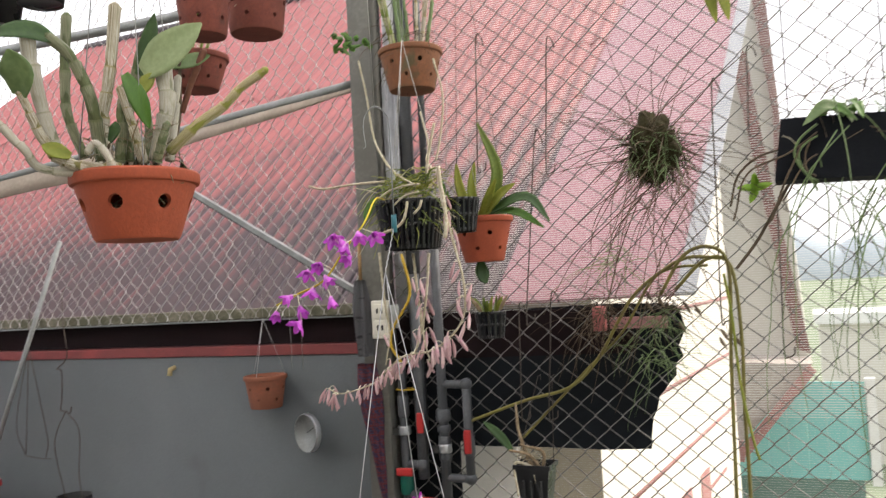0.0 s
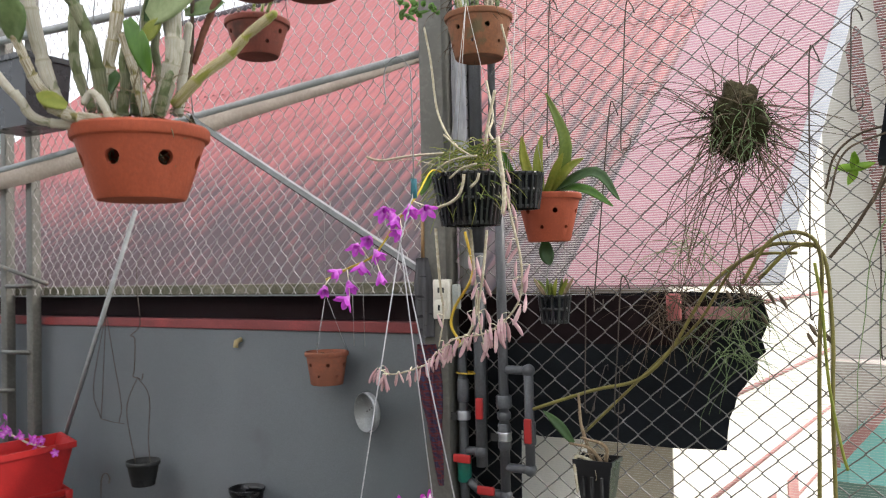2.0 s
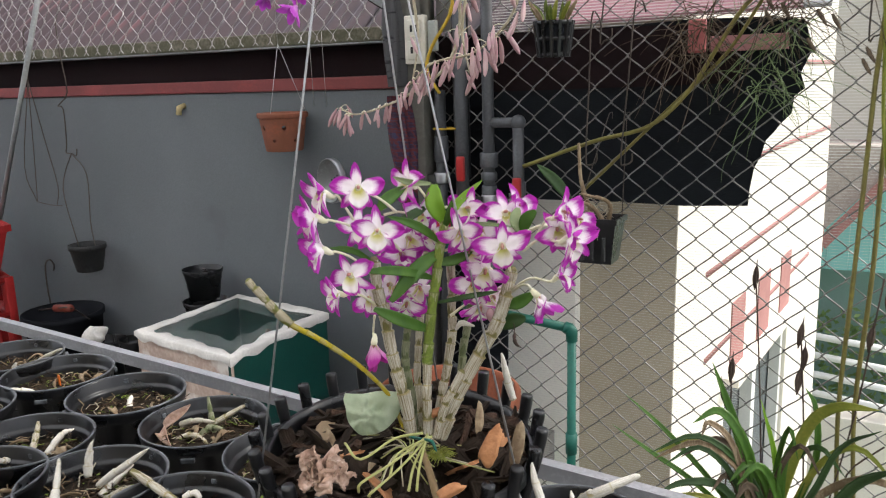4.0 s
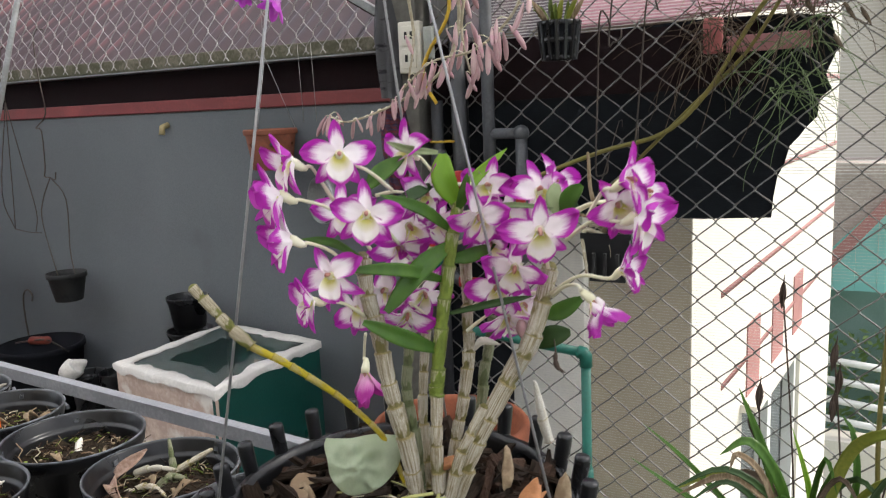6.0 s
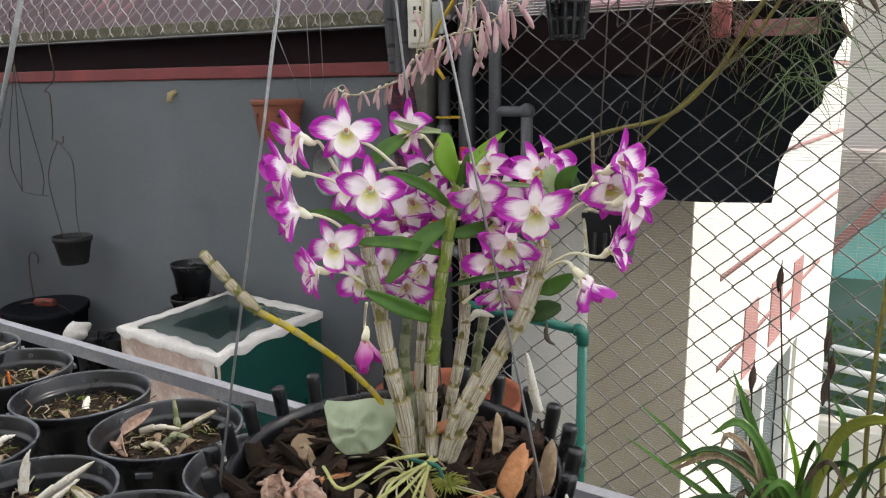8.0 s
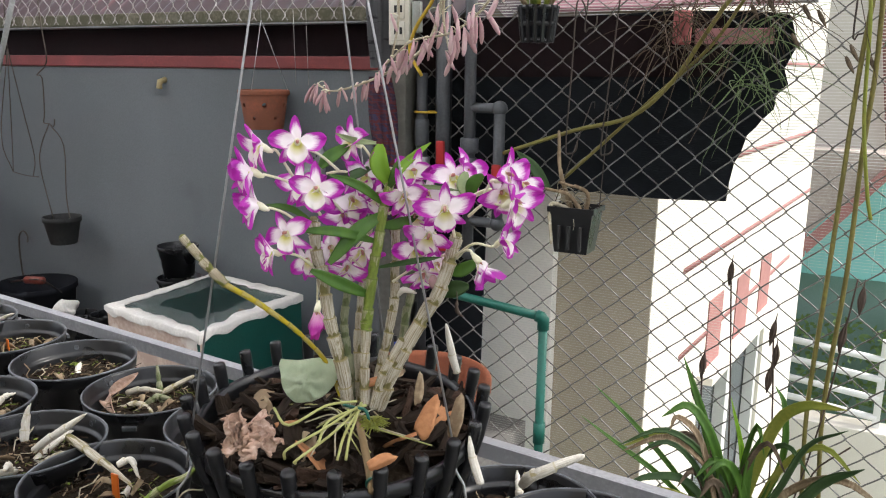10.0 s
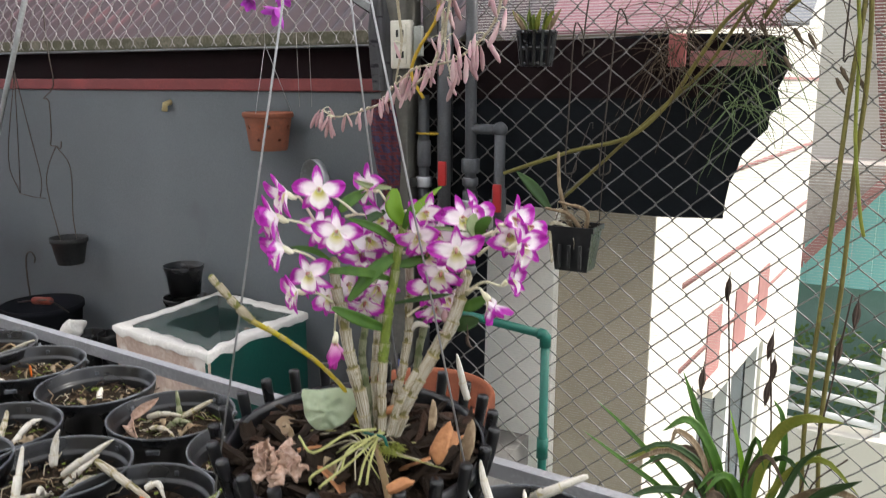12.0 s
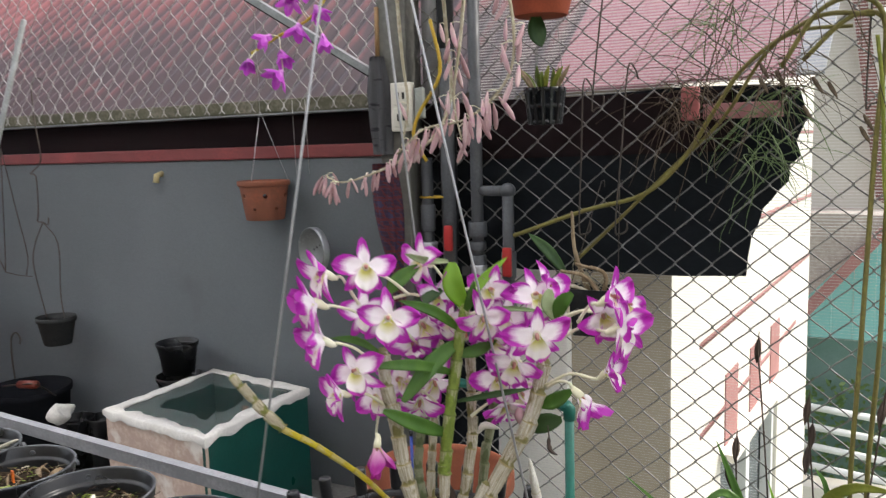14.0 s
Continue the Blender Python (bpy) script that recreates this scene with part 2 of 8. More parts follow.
RUSTY = mat("dark_wire", (0.038, 0.036, 0.034), (0.07, 0.056, 0.045), 0.7, 0.2, scale=30, bump=0)
STRING = mat("nylon_string", (0.40, 0.39, 0.37), None, 0.6, bump=0)
BIN_GREEN = mat("dark_green_plastic", (0.008, 0.075, 0.06), (0.006, 0.055, 0.045), 0.35, scale=5)
TAN_CLOTH = mat("tan_cloth", (0.58, 0.52, 0.45), (0.44, 0.38, 0.32), 0.9, scale=6, fine=60, bump=0.4, see=0.3)
WHITE_CLOTH = mat("white_cloth", (0.70, 0.68, 0.64), (0.52, 0.50, 0.47), 0.9, scale=12, fine=90, bump=0.5)
PAPER = mat("stained_pale_sheet", (0.58, 0.47, 0.40), (0.40, 0.30, 0.25), 0.8, scale=9, fine=60, spots=((0.62, 0.58, 0.54), 7, 0.55))
FILM = glass_mat("clear_film", (0.10, 0.13, 0.125), 0.08, 0.84)
FILM_FOLD = glass_mat("wrinkled_film", (0.26, 0.29, 0.28), 0.16, 0.70)
PANE = glass_mat("window_pane", (0.10, 0.12, 0.13), 0.06, 0.15)
SOIL = mat("dark_compost", (0.008, 0.006, 0.004), (0.026, 0.018, 0.011), 0.95, scale=40, fine=240, bump=0.9, gloss=0.12)
BARK = mat("bark_chips", (0.0045, 0.0035, 0.003), (0.024, 0.016, 0.011), 0.9, scale=45, fine=260, bump=1.0, stretch=(0.3, 1, 1), gloss=0.12)
BARK_RED = mat("reddish_bark", (0.012, 0.007, 0.005), (0.048, 0.028, 0.019), 0.9, scale=45, fine=260, bump=1.0, gloss=0.12)
BARK_LIGHT = mat("pale_bark_chips", (0.52, 0.25, 0.11), (0.36, 0.16, 0.07), 0.75, scale=40, fine=200, bump=0.5)
DRY = mat("dry_husk", (0.40, 0.32, 0.21), (0.18, 0.125, 0.075), 0.85, scale=40, fine=200, bump=0.4, stretch=(1, 1, 0.25))
STAKE = mat("brown_stake_wood", (0.30, 0.21, 0.11), (0.19, 0.13, 0.065), 0.8, scale=30, fine=300, bump=0.3, stretch=(1, 1, 0.3))
DRY_PINK = mat("dry_bract", (0.62, 0.47, 0.39), (0.36, 0.23, 0.17), 0.9, scale=50, fine=200, bump=0.5)


def cane_mat(name, sheath, vein, bare, cover, node=1.0, rough=0.6):
    """A jointed stem: papery sheaths with dark veins over a bare stem that shows above each node. u counts nodes, v goes round."""
    m = mat(name, sheath, tuple(0.78 * c for c in sheath), rough, scale=50, fine=500, bump=0.35, gloss=0.25)
    n, l = m.node_tree.nodes, m.node_tree.links
    b = n["Principled BSDF"]
    old = b.inputs["Base Color"].links[0].from_socket
    uv, sep, info = n.new("ShaderNodeUVMap"), n.new("ShaderNodeSeparateXYZ"), n.new("ShaderNodeObjectInfo")
    l.new(uv.outputs[0], sep.inputs[0])

    def grain(stretch, detail):
        v = n.new("ShaderNodeVectorMath"); v.operation = "MULTIPLY_ADD"; v.inputs[1].default_value = stretch
        k = n.new("ShaderNodeMath"); k.operation = "MULTIPLY"; k.inputs[1].default_value = 31.0
        l.new(info.outputs["Random"], k.inputs[0]); l.new(k.outputs[0], v.inputs[2]); l.new(uv.outputs[0], v.inputs[0])
        t = n.new("ShaderNodeTexNoise"); t.inputs["Scale"].default_value = 1.0; t.inputs["Detail"].default_value = detail
        l.new(v.outputs[0], t.inputs["Vector"])
        return t.outputs[0]

    def ramp(src, a, c):
        r = n.new("ShaderNodeValToRGB")
        r.color_ramp.elements[0].position, r.color_ramp.elements[1].position = a, c
        l.new(src, r.inputs[0])
        return r.outputs[0]

    def mix(f, one, two):
        x = n.new("ShaderNodeMixRGB"); l.new(f, x.inputs[0])
        for s, c in ((x.inputs[1], one), (x.inputs[2], two)):
            if isinstance(c, tuple):
                s.default_value = (*c, 1)
            else:
                l.new(c, s)
        return x.outputs[0]
    fr = n.new("ShaderNodeMath"); fr.operation = "FRACT"; l.new(sep.outputs[0], fr.inputs[0])
    edge = n.new("ShaderNodeMath"); edge.operation = "MULTIPLY_ADD"; edge.inputs[1].default_value = 1.0
    l.new(grain((0.9, 5.0, 1), 3), edge.inputs[0]); half = n.new("ShaderNodeMath"); half.operation = "MULTIPLY"; half.inputs[1].default_value = 0.5
    l.new(fr.outputs[0], half.inputs[0]); l.new(half.outputs[0], edge.inputs[2])
    paper = mix(ramp(grain((1.0, 54.0, 1), 3), 0.42, 0.66), old, vein)
    paper = mix(ramp(grain((2.0, 7.0, 1), 4), 0.56, 0.74), paper, tuple(0.5 * (a + c) for a, c in zip(vein, bare)))
    skin = mix(ramp(grain((3.0, 9.0, 1), 3), 0.4, 0.75), bare, tuple(0.62 * c for c in bare))
    both = mix(ramp(edge.outputs[0], 0.80 - 0.5 * cover, 0.86 - 0.5 * cover), skin, paper)
    l.new(mix(ramp(fr.outputs[0], 0.93, 0.975), both, tuple(node * 0.5 * (c + d) for c, d in zip(bare, vein))), b.inputs["Base Color"])
    return m


CANE = cane_mat("papery_cane", (0.56, 0.52, 0.43), (0.19, 0.145, 0.075), (0.16, 0.14, 0.05), 0.60, 1.5)
CANE_WHITE = cane_mat("bleached_cane", (0.78, 0.75, 0.68), (0.48, 0.44, 0.37), (0.42, 0.36, 0.20), 0.80)
CANE_GREEN = cane_mat("green_cane", (0.44, 0.44, 0.26), (0.13, 0.15, 0.04), (0.15, 0.205, 0.030), 0.20, 0.7)
CANE_FRESH = cane_mat("fresh_green_cane", (0.44, 0.44, 0.26), (0.13, 0.15, 0.04), (0.16, 0.215, 0.035), -0.12, 0.8)
CANE_YELLOW = cane_mat("yellow_cane", (0.50, 0.42, 0.16), (0.36, 0.28, 0.04), (0.47, 0.37, 0.020), 0.10, 0.7)
CANE_TIP = cane_mat("mottled_cane", (0.54, 0.49, 0.36), (0.16, 0.12, 0.06), (0.16, 0.165, 0.04), 0.42, 1.2)
CANE_PALE_TIP = cane_mat("yellowing_cane", (0.50, 0.44, 0.27), (0.24, 0.20, 0.08), (0.26, 0.27, 0.06), 0.52, 1.1)
CANE_GREY = cane_mat("grey_pseudobulb", (0.50, 0.47, 0.40), (0.34, 0.31, 0.24), (0.22, 0.22, 0.14), 0.72)
CANE_OLIVE = cane_mat("olive_pseudobulb", (0.24, 0.25, 0.16), (0.12, 0.12, 0.07), (0.095, 0.115, 0.050), 0.30, 1.3)
ROOT_DULL = mat("weathered_root", (0.34, 0.29, 0.20), (0.17, 0.135, 0.08), 0.85, scale=40)
ROOT = mat("pale_root", (0.58, 0.54, 0.44), (0.33, 0.29, 0.20), 0.75, scale=40)
ROOT_GREEN = mat("green_root", (0.40, 0.42, 0.17), (0.28, 0.28, 0.10), 0.65, scale=40)
TWIG = mat("wiry_root", (0.17, 0.13, 0.09), (0.075, 0.056, 0.04), 0.85, scale=20, bump=0, gloss=0.12)
MOSS = mat("root_moss", (0.055, 0.05, 0.022), (0.03, 0.025, 0.013), 0.95, scale=40, fine=200, bump=0.8, gloss=0.12)
LEAF = mat("green_leaf", (0.105, 0.225, 0.030), (0.062, 0.15, 0.020), 0.36, scale=18, fine=120, bump=0.1, see=0.35, stretch=(1, 1, 0.3))
LEAF_BRIGHT = mat("bright_leaf", (0.30, 0.50, 0.045), (0.20, 0.38, 0.03), 0.4, scale=18, bump=0.1, see=0.4)
LEAF_GREY = mat("leathery_leaf", (0.20, 0.27, 0.12), (0.12, 0.18, 0.07), 0.45, scale=14, fine=90, bump=0.15, see=0.2, spots=((0.28, 0.27, 0.18), 12, 0.68))
LEAF_OLIVE = mat("olive_leaf", (0.20, 0.26, 0.05), (0.13, 0.18, 0.035), 0.45, scale=14, fine=90, bump=0.1, see=0.35)
LEAF_DARK = mat("dark_leaf", (0.05, 0.105, 0.025), (0.03, 0.07, 0.018), 0.45, scale=16, see=0.2)
LEAF_PALE = mat("pale_leaf_back", (0.34, 0.40, 0.22), (0.25, 0.31, 0.15), 0.6, scale=14, see=0.3)
LEAF_YELLOW = mat("yellowing_leaf", (0.34, 0.33, 0.06), (0.22, 0.25, 0.04), 0.5, scale=14, see=0.3)
SAGE = mat("pale_green_gauze", (0.80, 0.88, 0.66), (0.56, 0.66, 0.44), 0.85, scale=70, fine=1500, bump=1.0, see=0.15, spread=0.6)
VINE = mat("yellow_green_vine", (0.20, 0.18, 0.04), (0.13, 0.11, 0.03), 0.6, scale=20)
POD = mat("dark_seed_pod", (0.035, 0.025, 0.02), (0.06, 0.04, 0.03), 0.8, scale=40)
PEDICEL = mat("cream_pedicel", (0.80, 0.77, 0.66), (0.66, 0.64, 0.45), 0.5, scale=30, bump=0)
BUD = mat("pink_bud", (0.52, 0.25, 0.34), (0.56, 0.40, 0.40), 0.55, scale=30, fine=90, bump=0, see=0.25)
BUD_PALE = mat("dry_pink_bud", (0.50, 0.35, 0.33), (0.42, 0.25, 0.27), 0.65, scale=30, bump=0, see=0.2)
ORANGE = mat("orange_plastic", (0.70, 0.16, 0.02), None, 0.45)
UMBRELLA = mat("plaid_cloth", (0.010, 0.014, 0.055), (0.030, 0.012, 0.030), 0.8, scale=30, fine=50, spread=0.30, stretch=(1, 1, 0.35), spots=((0.03, 0.03, 0.075), 34, 0.58))
def plaid(m, red, pale):
    """Weave crossing red and pale bands into a dark cloth."""
    n, l = m.node_tree.nodes, m.node_tree.links
    b = n["Principled BSDF"]
    old = b.inputs["Base Color"].links[0].from_socket
    tc = n.new("ShaderNodeTexCoord")
    for kind, axis, size, width, c in (("BANDS", "Z", 9.0, 0.70, red), ("BANDS", "DIAGONAL", 16.0, 0.72, red), ("BANDS", "Z", 26.0, 0.93, pale)):
        w = n.new("ShaderNodeTexWave"); w.bands_direction = axis
        w.inputs["Scale"].default_value, w.inputs["Distortion"].default_value, w.inputs["Detail Scale"].default_value = size, 3.0, 4.0
        l.new(tc.outputs["Object"], w.inputs["Vector"])
        r = n.new("ShaderNodeValToRGB")
        r.color_ramp.elements[0].position, r.color_ramp.elements[1].position = width, width + 0.06
        l.new(w.outputs["Fac"], r.inputs[0])
        x = n.new("ShaderNodeMixRGB"); x.inputs[2].default_value = (*c, 1)
        l.new(r.outputs[0], x.inputs[0]); l.new(old, x.inputs[1])
        old = x.outputs[0]
    l.new(old, b.inputs["Base Color"])


plaid(UMBRELLA, (0.085, 0.014, 0.018), (0.035, 0.038, 0.075))
UMBRELLA_B = mat("striped_black_cloth", (0.010, 0.011, 0.014), (0.06, 0.06, 0.065), 0.8, scale=24, fine=50, spread=0.1, stretch=(0.4, 0.4, 1.6))
PETAL = petal_mat("white_magenta_petal", (0.93, 0.87, 0.90), (0.46, 0.022, 0.41), 0.75, 0.23, wide=0.44, power=3.2, streak=0.46)
PETAL_DEEP = petal_mat("deep_pink_petal", (0.80, 0.48, 0.66), (0.50, 0.03, 0.36), 0.30, 0.6, wide=0.1)
LIP = petal_mat("cream_magenta_lip", (0.93, 0.90, 0.86), (0.49, 0.035, 0.42), 0.93, 0.08, throat=(0.62, 0.60, 0.16), wide=0.26, streak=0.10, power=2.2)
PURPLE = petal_mat("purple_petal", (0.74, 0.36, 0.74), (0.52, 0.07, 0.56), 0.42, 0.5)
PURPLE_LIP = petal_mat("dark_purple_lip", (0.20, 0.02, 0.24), (0.45, 0.05, 0.48), 0.45, 0.4)

# ---- mesh helpers ----
def thing(name, label, category, group="", kind="", at=(0, 0, 0)):
    ob = new(name)
    ob.empty_display_size = 0.05
    ob.location = at
    return tagged(ob, label, category, group, kind)


def link(name, me, parent=None, label="", loc=None, m=None):
    ob = new(name, me)
    if parent is not None:
        ob.parent = parent
    if m is not None:
        ob.matrix_basis = m
    if loc is not None:
        ob.location = loc
    return tagged(ob, label)


def mesh(name, bm, material, smooth=True):
    me = bpy.data.meshes.new(name)
    bm.to_mesh(me)
    bm.free()
    for x in (material if isinstance(material, (list, tuple)) else [material]):
        me.materials.append(x)
    if smooth:
        me.shade_smooth()
    return me


def part(name, bm, material, parent=None, label="", smooth=True, loc=None, m=None):
    return link(name, mesh(name, bm, material, smooth), parent, label, loc, m)


def box(bm, a, b, bevel=0.0):
    """A block from corner a to corner b."""
    s = [abs(b[i] - a[i]) for i in range(3)]
    c = [(a[i] + b[i]) / 2 for i in range(3)]
    got = bmesh.ops.create_cube(bm, size=1, matrix=Matrix.LocRotScale(c, None, s))
    if bevel:
        edges = list({e for v in got["verts"] for e in v.link_edges})
        bmesh.ops.bevel(bm, geom=edges, offset=bevel, segments=2, affect="EDGES", profile=0.6)
    return bm


def block(a, b, bevel=0.0):
    return box(bmesh.new(), a, b, bevel)


def tube(bm, pts, r, n=6, cap=True):
    """A round rod along pts; r is one radius or one for each point."""
    pts = [Vector(p) for p in pts]
    rs = r if isinstance(r, (list, tuple)) else [r] * len(pts)
    side, rings = None, []
    for i, p in enumerate(pts):
        d = (pts[min(i + 1, len(pts) - 1)] - pts[max(i - 1, 0)]).normalized()
        if side is None:
            side = d.orthogonal().normalized()
        side = (side - d * side.dot(d)).normalized()
        up = d.cross(side)
        rings.append([bm.verts.new(p + rs[i] * (math.cos(a) * side + math.sin(a) * up)) for a in [2 * math.pi * k / n for k in range(n)]])
    for a, b in zip(rings, rings[1:]):
        for k in range(n):
            bm.faces.new((a[k], a[(k + 1) % n], b[(k + 1) % n], b[k]))
    if cap:
        bm.faces.new(rings[0][::-1])
        bm.faces.new(rings[-1])
    return bm


def rod(pts, r, n=6):
    return tube(bmesh.new(), pts, r, n)


def smooth_line(pts, k=4):
    """More points along a curve through pts."""
    P = [Vector(p) for p in pts]
    P = [2 * P[0] - P[1]] + P + [2 * P[-1] - P[-2]]
    out = []
    for i in range(1, len(P) - 2):
        a, b, c, d = P[i - 1:i + 3]
        for j in range(k):
            t = j / k
            out.append(0.5 * (2 * b + (c - a) * t + (2 * a - 5 * b + 4 * c - d) * t * t + (3 * b - a - 3 * c + d) * t ** 3))
    return out + [P[-2]]


def spin(bm, prof, n=32, close=False):
    """Turn a profile of (radius, z) round the z axis."""
    rings = [[bm.verts.new((r * math.cos(2 * math.pi * k / n), r * math.sin(2 * math.pi * k / n), z)) for k in range(n)] for r, z in prof]
    for a, b in zip(rings, rings[1:]):
        for k in range(n):
            bm.faces.new((a[k], a[(k + 1) % n], b[(k + 1) % n], b[k]))
    if close:
        bm.faces.new(rings[0][::-1])
        bm.faces.new(rings[-1])
    return bm


def turned(prof, n=32, close=False):
    return spin(bmesh.new(), prof, n, close)


def blade(bm, pts, width, n=5, fold=0.25, tip=0.05, base=0.45, twist=0.0, up=(0, 0, 1), thick=0.0012, widest=0.45):
    """A leaf along pts: pointed, folded along its middle, with thickness and UVs (u along, v across)."""
    P = smooth_line(pts, 4)
    uv = bm.loops.layers.uv.verify()
    tops, lows = [], []
    m = len(P) - 1
    for i, p in enumerate(P):
        u = i / m
        d = (P[min(i + 1, m)] - P[max(i - 1, 0)]).normalized()
        s = d.cross(Vector(up))
        s = s.normalized() if s.length > 1e-4 else d.orthogonal().normalized()
        s = Matrix.Rotation(twist * u, 3, d) @ s
        nrm = s.cross(d)
        if u < widest:
            w = base + (1 - base) * math.sin(u / widest * math.pi / 2)
        else:
            w = tip + (1 - tip) * math.cos((u - widest) / (1 - widest) * math.pi / 2) ** 0.8
        row, row2 = [], []
        for k in range(n):
            v = k / (n - 1) * 2 - 1
            q = p + s * v * w * width / 2 + nrm * abs(v) * fold * w * width / 2
            row.append((bm.verts.new(q), u, k / (n - 1)))
            row2.append((bm.verts.new(q - nrm * thick), u, k / (n - 1)))
        tops.append(row)
        lows.append(row2)

    def quad(q):
        f = bm.faces.new([x[0] for x in q])
        for lp, x in zip(f.loops, q):
            lp[uv].uv = (x[1], x[2])
    for i in range(m):
        for k in range(n - 1):
            quad((tops[i][k], tops[i][k + 1], tops[i + 1][k + 1], tops[i + 1][k]))
            quad((lows[i][k + 1], lows[i][k], lows[i + 1][k], lows[i + 1][k + 1]))
        quad((tops[i][0], tops[i + 1][0], lows[i + 1][0], lows[i][0]))
        quad((tops[i + 1][-1], tops[i][-1], lows[i][-1], lows[i + 1][-1]))
    return bm


def leaf(pts, width, **kw):
    return blade(bmesh.new(), pts, width, **kw)


def V(p, dx=0, dy=0, dz=0):
    return (p[0] + dx, p[1] + dy, p[2] + dz)


def mixp(a, b, t):
    return tuple(a[i] + (b[i] - a[i]) * t for i in range(3))


def outline(pts, depth, y):
    """A flat sheet in a wall's plane: pts are (x, z), from y back by depth."""
    bm = bmesh.new()
    f = bm.faces.new([bm.verts.new((x, y, z)) for x, z in pts])
    got = bmesh.ops.extrude_face_region(bm, geom=[f])
    bmesh.ops.translate(bm, vec=(0, depth, 0), verts=[v for v in got["geom"] if isinstance(v, bmesh.types.BMVert)])
    bmesh.ops.recalc_face_normals(bm, faces=bm.faces)
    return bm


rng = random.Random(5)

# ---- structure ----
tagged(part("ground", block((-60, -60, -3.4), (60, 400, -3.3)), EARTH, smooth=False), "dark earth and low green far below the terrace", "ground", kind="structure")
tagged(part("floor_low", block((-1.25, 1.9, -0.45), (2.2, 3.3, -0.32)), CONCRETE, smooth=False), "lower concrete strip along the fence", "floor", kind="structure")
tagged(part("floor", block((-7.0, -3.0, -0.12), (2.2, 1.9, 0.0)), CONCRETE, smooth=False), "grey concrete terrace floor", "floor", kind="structure")
tagged(part("floor_west", block((-7.0, 1.9, -0.12), (-1.25, 3.3, 0.0)), CONCRETE, smooth=False), "grey concrete terrace floor", "floor", kind="structure")
tagged(part("wall_north", block((-7.0, 3.2, 0.0), (-1.72, 3.32, 1.305), 0.004), GREY_WALL, smooth=False), "blue-grey painted parapet wall with faint stains", "wall", kind="structure")
tagged(part("wall_south", block((-7.0, -3.1, 0.0), (2.2, -3.0, 3.6)), SHADED_CREAM, smooth=False), "plain cream house wall behind the terrace", "wall", kind="structure")
tagged(part("wall_west", block((-7.1, -3.0, 0.0), (-7.0, 3.3, 1.3)), GREY_WALL, smooth=False), "blue-grey painted side parapet", "wall", kind="structure")
tagged(part("trim_red", block((-7.0, 3.19, 1.307), (-1.74, 3.30, 1.357), 0.006), RED_TRIM, smooth=False), "dull red metal capping on the grey wall", "trim", kind="structure")
# Dark strip put here for the shade in the gap below the roof.
tagged(part("trim_dark", block((-7.0, 3.235, 1.359), (-1.72, 3.30, 1.482)), DARK_BOARD_SHADE, smooth=False), "near-black strip standing for the shade under the roof edge", "trim", kind="structure")
tagged(part("trim_mossy", block((-7.0, 3.17, 1.484), (-1.72, 3.27, 1.535), 0.006), MOSSY, smooth=False), "mossy timber rail along the roof edge", "trim", kind="structure")
tagged(part("trim_drip", block((-7.0, 3.155, 1.476), (-1.72, 3.235, 1.482), 0.001), GALV_DULL, smooth=False), "thin bright metal drip edge under the mossy rail", "trim", kind="structure")
# Out-of-view sheet added to diffuse the sun and carry the hanging lines.
tagged(part("canopy", block((-7.0, -3.0, 3.75), (2.2, 3.0, 3.76)), CANOPY, smooth=False), "unseen translucent roof added over the terrace to soften the sun", "canopy", kind="structure")

# chain-link fence: zigzag wires that hook into one another


HOOKED = ((-0.15, -0.136, -0.0035), (-0.045, -0.021, -0.003), (0.0, 0.028, 0.0005), (0.045, -0.021, 0.004), (0.15, -0.130, 0.0035))
ROUNDED = ((-0.16, -0.135, -0.0035), (-0.07, -0.020, -0.003), (0.0, 0.012, 0.0005), (0.07, -0.012, 0.004), (0.16, -0.120, 0.0035))


def zigzag(height, turn, FW, FH, knuckle, material):
    """One wire of the mesh: it bends round its neighbour at each knuckle."""
    bm, pts, n = bmesh.new(), [], int(height / (FH / 2))
    for i in range(n + 1):
        s = 1 if (i + turn) % 2 else -1
        for dz, dx, dy in knuckle:
            pts.append((s * FW * (0.25 + dx), dy * s, i * FH / 2 + FH * dz))
    return mesh("wire", tube(bm, pts, 0.0023 if FW > 0.1 else 0.0020, 4), material)


def chain_link(parent, x0, x1, z0, height, y, wave, FW, FH, knuckle, lean, loose, material):
    two = (zigzag(height, 0, FW, FH, knuckle, material), zigzag(height, 1, FW, FH, knuckle, material))
    for k in range(int((x1 - x0) / (FW / 2))):
        x = x0 + k * FW / 2
        ob = link("wire", two[k % 2], parent, loc=(x, y + 0.012 * math.sin(wave * x), z0))
        ob.rotation_euler = (0, lean + loose * math.sin(2.1 * x + wave), 0)


fence = thing("chain_link_fence", "galvanised chain-link fence on the roof edge above the grey wall", "fence")
chain_link(fence, -7.1230, -1.70, 1.5030, 1.77, 3.10, 2.3, 0.0748, 0.0980, ROUNDED, -0.008, 0.003, WIRE_NEW)
railA, railB = (-1.735, 3.060, 2.497), (-3.995, 3.060, 2.314)
far = mixp(railA, railB, 2.1)
part("rail", rod([railA, far], 0.021, 10), GALV_DULL, fence)
bm = bmesh.new()
prev = None
